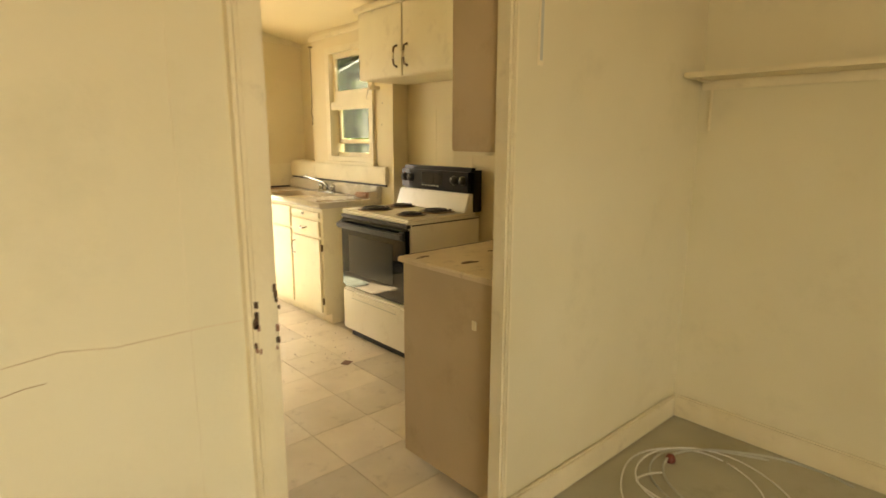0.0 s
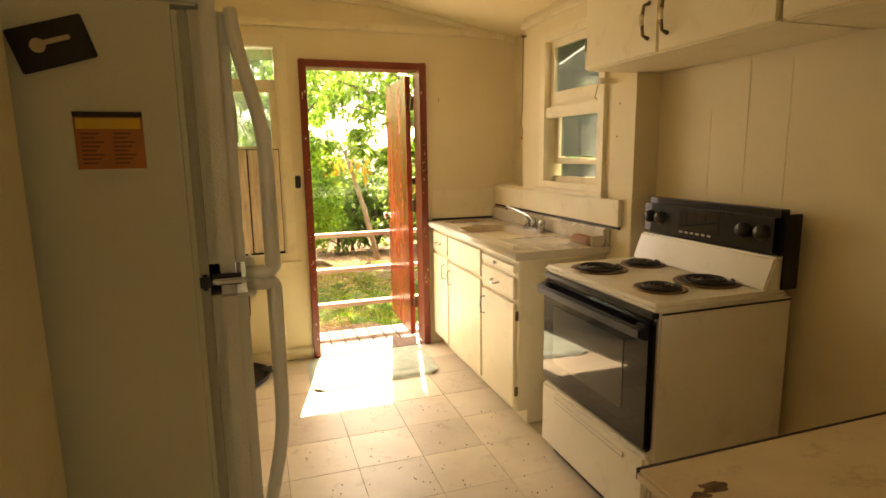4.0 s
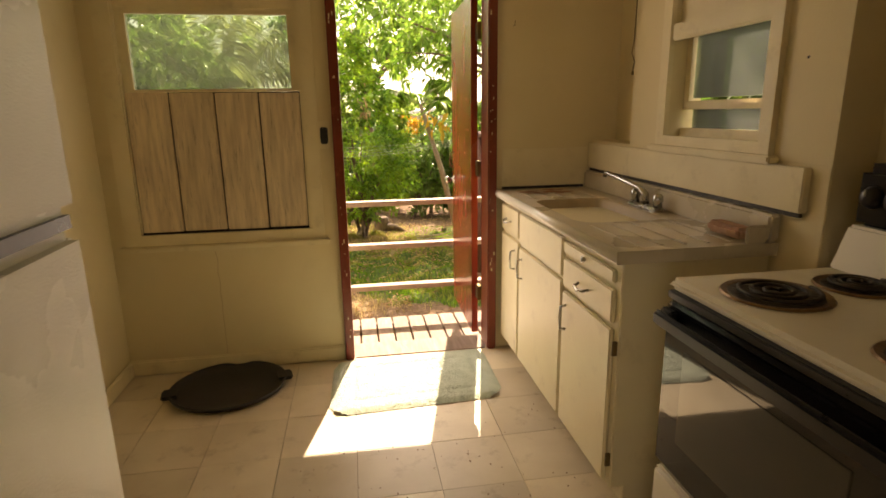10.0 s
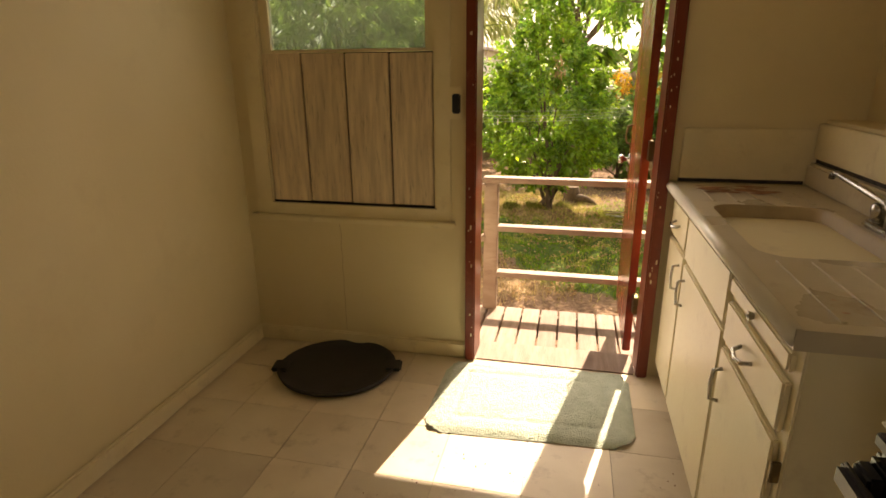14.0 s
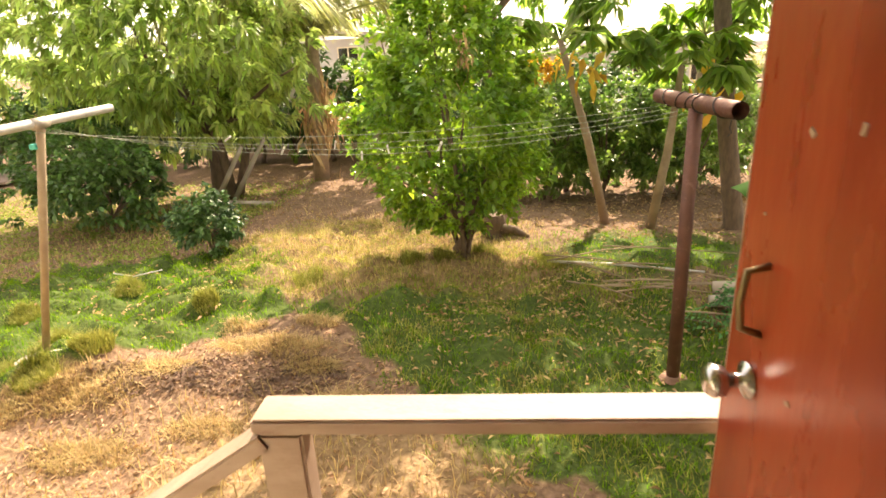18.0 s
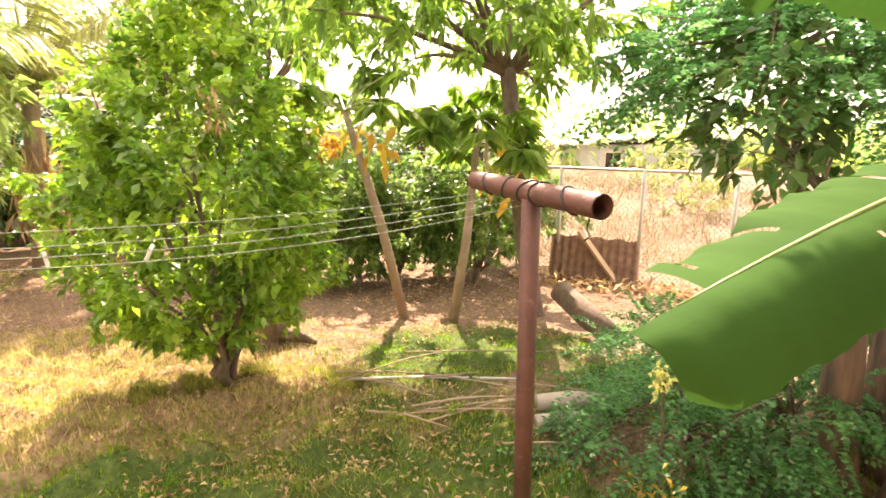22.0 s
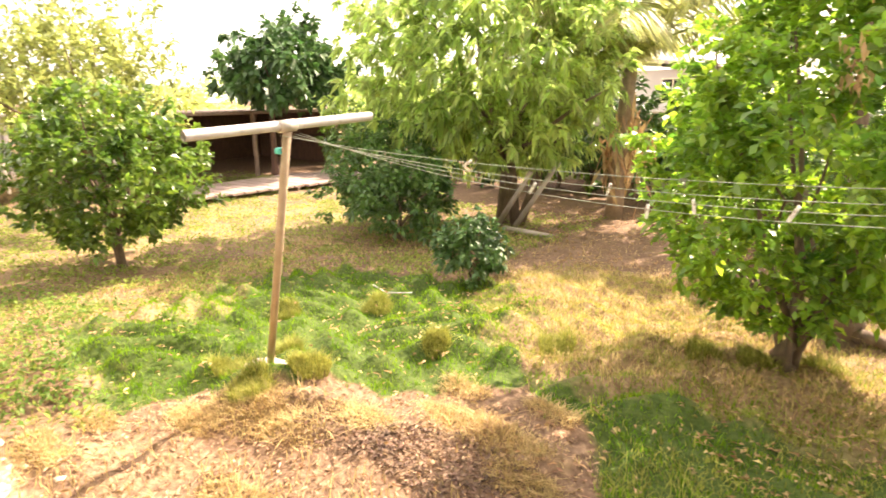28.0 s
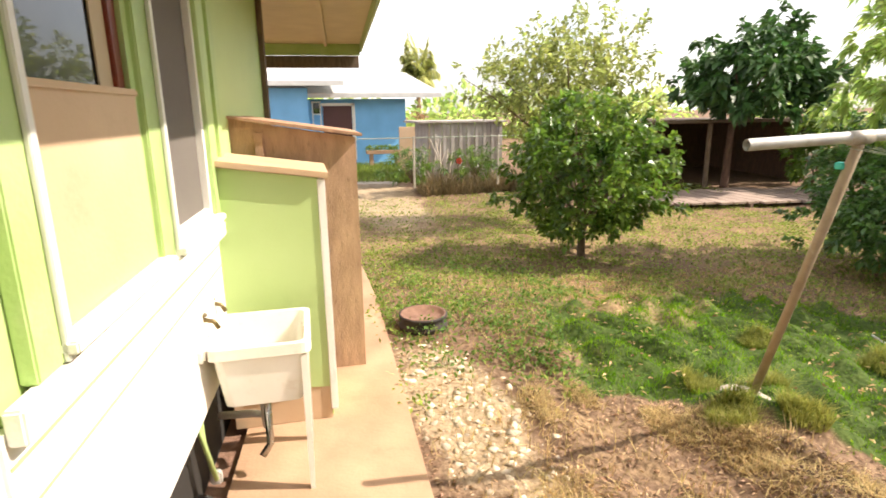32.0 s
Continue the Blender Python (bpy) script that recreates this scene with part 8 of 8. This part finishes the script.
def far_house(name, x0, x1, y0, y1, h, wall, roofm, label, over=0.6, n_win=3):
    o = thing(name, ((x0 + x1) / 2, (y0 + y1) / 2, GZ - 0.3), label, "house")
    part("wall", box(x0, x1, y0, y1, GZ - 0.3, h, 0.01), wall, o)
    rf = bmesh.new()
    xm = (x0 + x1) / 2
    pr = [(x0 - over, h - 0.05), (xm, h + 0.55), (x1 + over, h - 0.05), (x1 + over, h + 0.08), (xm, h + 0.7), (x0 - over, h + 0.08)]
    va, vb = [rf.verts.new((x, y0 - over, z)) for x, z in pr], [rf.verts.new((x, y1 + over, z)) for x, z in pr]
    rf.faces.new(va), rf.faces.new(vb[::-1])
    for k in range(6):
        rf.faces.new((va[k], vb[k], vb[(k + 1) % 6], va[(k + 1) % 6]))
    bmesh.ops.recalc_face_normals(rf, faces=rf.faces)
    part("roof", rf, roofm, o)
    for k in range(n_win):
        wx = x0 + (x1 - x0) * (k + 0.5) / n_win
        w = part("window", box(wx - 0.5, wx + 0.5, y0 - 0.04, y0 + 0.01, h - 1.35, h - 0.35, 0.01), TRIM, o)
        part("pane", box(wx - 0.44, wx - 0.03, y0 - 0.05, y0 - 0.041, h - 1.29, h - 0.41, 0), OVENWIN, w)
        part("pane", box(wx + 0.03, wx + 0.44, y0 - 0.05, y0 - 0.041, h - 1.29, h - 0.41, 0), OVENWIN, w)
    return o


far_house("neighbour_house", 2.5, 11, 25, 31, 1.25, HOUSEWALL, ROOFW, "pale neighbour house with a white roof behind the trees")
far_house("neighbour_house", 15.5, 27, 26, 32, 0.75, HOUSEWALL, ROOFW, "long pale neighbour house beyond the fence")
far_house("neighbour_house", -14, -4, 27, 34, 2.4, HOUSEWALL, TINROOF, "neighbour house with a brown roof behind the trees")
solid("fence_wall", box(-6, 3.8, 15.0, 15.15, GZ - 0.6, 0.95, 0.01), CEMENT, "long low block boundary wall behind the trees", "wall")

blue = thing("blue_house", (-24, 0.4, GZ), "bright blue neighbour house with white metal roof", "house")
part("wall", box(-28, -21, -3.5, 4.4, GZ - 0.3, 1.8, 0.01), BLUEWALL, blue)
part("wall", box(-26, -20.2, -6.5, 0.9, GZ, 2.15, 0.01), BLUEWALL, blue)
rf = bmesh.new()
for y0, y1, xf, z in ((-1.0, 5.6, -20.3, 1.82), (-7.5, 2.1, -19.6, 2.2)):
    va = [(xf, y0, z), (xf, y1, z), (xf - 7.5, y1, z + 1.2), (xf - 7.5, y0, z + 1.2)]
    lo, hi = [rf.verts.new(v) for v in va], [rf.verts.new((v[0], v[1], v[2] + 0.16)) for v in va]
    rf.faces.new(lo[::-1]), rf.faces.new(hi)
    for k in range(4):
        rf.faces.new((lo[k], lo[(k + 1) % 4], hi[(k + 1) % 4], hi[k]))
part("roof", rf, ROOFW, blue, "white metal roof")
part("door", box(-21.02, -20.95, 1.4, 2.42, GZ + 0.1, 1.56, 0.01), MAROON, blue, "dark maroon door")
part("door_trim", box(-21.0, -20.94, 2.43, 2.54, GZ + 0.1, 1.66, 0.01), SIDING_W, blue)
part("door_trim", box(-21.0, -20.94, 1.36, 2.54, 1.561, 1.66, 0.01), SIDING_W, blue)
w = part("window", box(-20.24, -20.15, -1.4, -0.6, 0.5, 1.5, 0.01), SIDING_W, blue)
part("pane", box(-20.16, -20.14, -1.3, -0.7, 0.6, 1.4, 0), TANSIDE, w)
w = part("window", box(-21.04, -20.95, 1.02, 1.34, 0.5, 1.72, 0.01), SIDING_W, blue)
part("pane", box(-20.96, -20.94, 1.07, 1.3, 1.3, 1.67, 0), OVENWIN, w)
part("pane", box(-20.96, -20.94, 1.07, 1.3, 0.55, 1.25, 0), BLUEWALL, w)
bench = thing("plant_bench", (-19.5, 3.0, GZ), "low orange bench with potted plants by the blue house", "bench")
part("seat", box(-19.8, -19.4, 2.75, 3.95, GZ + 0.38, GZ + 0.5, 0.01), CONCRETE, bench)
for y in (2.85, 3.75):
    part("leg", box(-19.75, -19.45, y, y + 0.12, GZ, GZ + 0.38, 0.01), CONCRETE, bench)
pr = np.random.default_rng(91)
part("plants", leaf_cloud(pr.uniform([-19.8, 2.75, GZ + 0.5], [-19.4, 3.95, GZ + 0.62], (260, 3)), pr.normal(size=(260, 3)) + [0, 0, 1], np.full(260, 0.14), np.full(260, 0.05), pr), LEAF_CITRUS, bench)

shed = thing("tin_shed", (-16.5, 4.6, GZ), "low grey corrugated tin shed", "shed")
for k in range(18):
    y = 4.1 + 0.118 * k
    part("sheet", box(-15.56 + 0.03 * (k % 2), -15.5 + 0.03 * (k % 2), y, y + 0.113, GZ - 0.3, 1.0, 0.015), TINROOF, shed)
part("side_sheet", box(-17.5, -15.55, 6.2, 6.24, GZ - 0.3, 1.0, 0.01), TINROOF, shed)
part("roof", box(-17.8, -15.4, 3.75, 6.3, 1.0, 1.06, 0.01), TINROOF, shed)
part("side_sheet", box(-17.5, -15.6, 4.06, 4.1, GZ - 0.3, 1.0, 0.01), TINROOF, shed)
part("lean_to", box(-18.4, -18.3, 3.7, 4.7, GZ - 0.3, 0.85, 0.01), PLYPALE, shed, "pale panel of the lean-to beside the shed")
structure("garden_path", slab([(-18.3, 1.4), (-17.6, 3.5), (-15.9, 3.2), (-16.4, 1.2)], GZ - 0.4, gz(-17, 2.5) + 0.06), CEMENT, "pale concrete path before the blue house", "pavement")
snag = random.Random(17)
drift = thing("driftwood_heap", (-15.0, 4.2, gz(-15.0, 4.2)), "heap of bare grey branches before the tin shed", "branches")
for k in range(14):
    y, h = 4.0 + snag.uniform(-0.35, 0.5), snag.uniform(0.5, 1.5)
    p0 = Vector((-15.05 + snag.uniform(-0.2, 0.2), y, gz(-15.0, y) - 0.02))
    p2 = p0 + Vector((snag.uniform(-0.3, 0.3), snag.uniform(-0.5, 0.4), h))
    part("branch", tube([p0, (p0 + p2) / 2 + Vector((snag.uniform(-0.1, 0.1), snag.uniform(-0.12, 0.12), 0)), p2], [0.035, 0.026, 0.008], 6), CEMENT, drift, smooth=True)
tall = np.random.default_rng(94)
gx, gy = tall.uniform(-15.0, -14.2, 5000), tall.uniform(3.6, 6.6, 5000)
solid("tall_dry_grass", blades(np.stack([gx, gy, GZ + bump_h(gx, gy) - 0.02], -1), tall.uniform(0.1, 1, 5000) ** 1.6 * 0.7, tall.uniform(0.008, 0.016, 5000), tall, 0.8), BRUSH, "tall dry grass before the tin shed", "grass", kind="stuff")
gx, gy = tall.uniform(-20.5, -16.5, 6000), tall.uniform(2.0, 4.8, 6000)
solid("far_lawn_grass", blades(np.stack([gx, gy, GZ + bump_h(gx, gy) - 0.02], -1), tall.uniform(0.08, 0.3, 6000), tall.uniform(0.015, 0.03, 6000), tall, 0.6), WEEDLEAF, "green grass before the blue house", "grass", kind="stuff")
for cx, cy, r, lab in ((-14.6, 3.4, 0.5, "scrubby dry bush before the tin shed"), (-14.8, 5.2, 0.55, "scrubby dry bush before the tin shed")):
    tree("dry_bush", (cx, cy, GZ), lab, "bush", BARK, LEAF_CITRUS, 0.03, -0.4, (cx, cy, -0.1), (r * 0.8, r * 1.5, 0.45), 50, 40, (0.12, 0.2), int(100 + cx), 0.2, 0.2, n_limbs=14)
fl = thing("red_flower", (-14.3, 4.6, GZ), "single red hibiscus flower on a stalk", "flower")
for k in range(5):
    part("petal", lathe([(0.01, 0.0), (0.042, 0.008), (0.045, 0.011), (0.01, 0.008)], (-14.28, 4.6 + 0.045 * math.cos(1.256 * k), 0.05 + 0.045 * math.sin(1.256 * k)), 10, m=Matrix.Rotation(radians(80), 4, "Y")), REDLEAF, fl)
part("stalk", tube([(-14.3, 4.6, GZ), (-14.3, 4.6, 0.05)], 0.015, 5), BARK, fl)
wire = thing("wire_fence", (-12.6, 3.2, GZ), "thin wire boundary fence before the blue house", "fence")
for k in range(5):
    y = -1.0 + 2.1 * k
    part("post", tube([(-13.2, y, GZ), (-13.2, y, 0.75)], 0.03, 6), GALV, wire)
for z in (0.72,):
    part("wire", tube([(-13.2, -1.0, z), (-13.2, 7.4, z)], 0.012, 5), CORD, wire)

# timber platform and dark lean-to behind the citrus tree
plat = thing("timber_platform", (-10.6, 10, GZ - 0.4), "low grey timber platform beside a dark shelter", "platform")
for k in range(17):
    y = 7.6 + 0.32 * k
    part("plank", box(-12.4, -10.75 + 0.18 * (y - 7.6) - 0.03 * (k % 3), y, y + 0.30, GZ - 0.3, GZ - 0.25, 0.006), DECKWOOD, plat)
for y in (7.7, 10.2, 12.8):
    part("bearer", box(-12.3, -10.8 + 0.18 * (y - 7.6), y, y + 0.1, GZ - 0.5, GZ - 0.3, 0.005), BARK, plat)
lean = thing("dark_shelter", (-14.0, 10.5, GZ - 0.4), "dark open shelter under the trees", "shelter")
part("roof", box(-16.5, -12.5, 7.6, 14.0, 0.95, 1.03, 0.01), BARK, lean)
part("back_wall", box(-16.5, -16.4, 7.6, 14.0, GZ - 0.4, 0.95, 0.01), BARK_RED, lean)
part("side_wall", box(-16.5, -12.6, 13.9, 14.0, GZ - 0.4, 0.95, 0.01), BARK_RED, lean)
for y in (7.7, 10.8, 13.8):
    part("post", tube([(-12.6, y, GZ - 0.4), (-12.6, y, 0.95)], 0.06, 8), BARK, lean)

# tyre planter
tyre = thing("tyre_planter", on_ground(-4.4, 1.58), "old tyre with a rusty rim lying in the weeds", "tyre")
part("tyre", lathe([(0.175, 0.10), (0.185, 0.112), (0.2, 0.115), (0.205, 0.1), (0.19, 0.085), (0.19, 0.04), (0.205, 0.02), (0.2, -0.01), (0.17, -0.02), (0.175, 0.10)], on_ground(-4.4, 1.58, 0.02), 32, caps=False), RUBBER, tyre, smooth=True)
part("rim", lathe([(0.01, 0.07), (0.12, 0.075), (0.165, 0.09), (0.18, 0.112), (0.19, 0.117), (0.185, 0.06), (0, 0.05)], on_ground(-4.4, 1.58, 0.02), 32), RUSTSOIL, tyre, "rusty rim filled with soil", True)

# dry scrub on the bare slope beyond the fence
sg = np.random.default_rng(97)
n = 16000
sx, sy = sg.uniform(4.5, 16, n), sg.uniform(8.0, 22, n)
keep = ((sx - 3.75) * 0.69 + (sy - 9.1) * 0.725 > 0.5) & (clump(0.3 * sx, 0.3 * sy) > 0.45)
sx, sy = sx[keep], sy[keep]
solid("dry_scrub", blades(np.stack([sx, sy, GZ + bump_h(sx, sy) - 0.02], -1), sg.uniform(0.1, 0.4, len(sx)), sg.uniform(0.01, 0.025, len(sx)), sg, 0.9), BRUSH, "dry brown scrub on the bare slope beyond the fence", "grass", kind="stuff")
for cx, cy, r, h in ((11.2, 13.5, 1.2, 0.7), (13.5, 17.5, 1.5, 0.9), (9.0, 18.5, 1.3, 0.8)):
    tree("scrub_bush", on_ground(cx, cy), "low dusty green bush beyond the fence", "bush", BARK, LEAF_PALE, 0.03, gz(cx, cy) + 0.15, (cx, cy, gz(cx, cy) + h * 0.8), (r, r, h), 60, 24, (0.13, 0.45), int(500 + 10 * cx), 0.25, 0.4, n_limbs=5, rise=0.5)

# far woods that close the view
wrng = np.random.default_rng(99)
wp, wd = [], []
for k in range(120):
    a = wrng.uniform(-2.6, 2.6)
    R = wrng.uniform(28, 40)
    c = np.array([R * math.sin(a) - 2, R * math.cos(a) + 4, GZ])
    if c[1] < -6:
        continue
    h = wrng.uniform(1.6, 3.2)
    n = 260
    q = unit(wrng.normal(size=(n, 3)))
    wp.append(c + [0, 0, h * 0.55] + q * [1.9, 1.9, h * 0.55] * wrng.uniform(0.6, 1, (n, 1))), wd.append(q + [0, 0, 0.2])
wp, wd = np.concatenate(wp), np.concatenate(wd)
solid("far_woods", leaf_cloud(wp, wd, wrng.uniform(0.35, 0.7, len(wp)), wrng.uniform(0.2, 0.35, len(wp)), wrng), LEAF_LYCHEE, "belt of distant trees beyond the gardens", "trees", kind="stuff")

# ---- floor tiles ----
PITCH_X, PITCH_Y = 0.312, 0.313
tile_me = mesh_of(box(-PITCH_X / 2 + 0.0012, PITCH_X / 2 - 0.0012, -PITCH_Y / 2 + 0.0012, PITCH_Y / 2 - 0.0012, -0.006, 0.0, 0))
tile_me.materials.append(TILE)
trg = random.Random(77)
for i in range(-4, 6):
    for j in range(-12, 1):
        x, y = 0.04 + PITCH_X * (i + 0.5), -0.925 + PITCH_Y * (j + 3.5)
        if not (-1.31 < x < 1.66 and -3.87 < y < 0.15):
            continue
        t = new("tile", tile_me)
        t.parent = floor
        t.location = Vector((x, y, trg.uniform(-0.0004, 0.0006))) - ORIGIN[floor.name]
solid("broken_tile", box(0.61, 0.67, -2.175, -2.12, 0.0008, 0.004, 0.001, None, Matrix.Translation((0.64, -2.147, 0)) @ Matrix.Rotation(0.5, 4, "Z") @ Matrix.Translation((-0.64, 2.147, 0))), RUSTSOIL, "small dark broken bit of floor tile", "debris")
drg = random.Random(5)
dm = bmesh.new()
for k in range(160):
    x, y, s = drg.uniform(-0.2, 0.9), drg.uniform(-2.2, -0.7), drg.uniform(0.002, 0.006)
    box(x, x + s, y, y + s * drg.uniform(0.6, 1.6), 0.0008, 0.003, 0, dm)
solid("floor_grit", dm, RUSTSOIL, "fine dark grit scattered on the floor", "grit", kind="stuff")
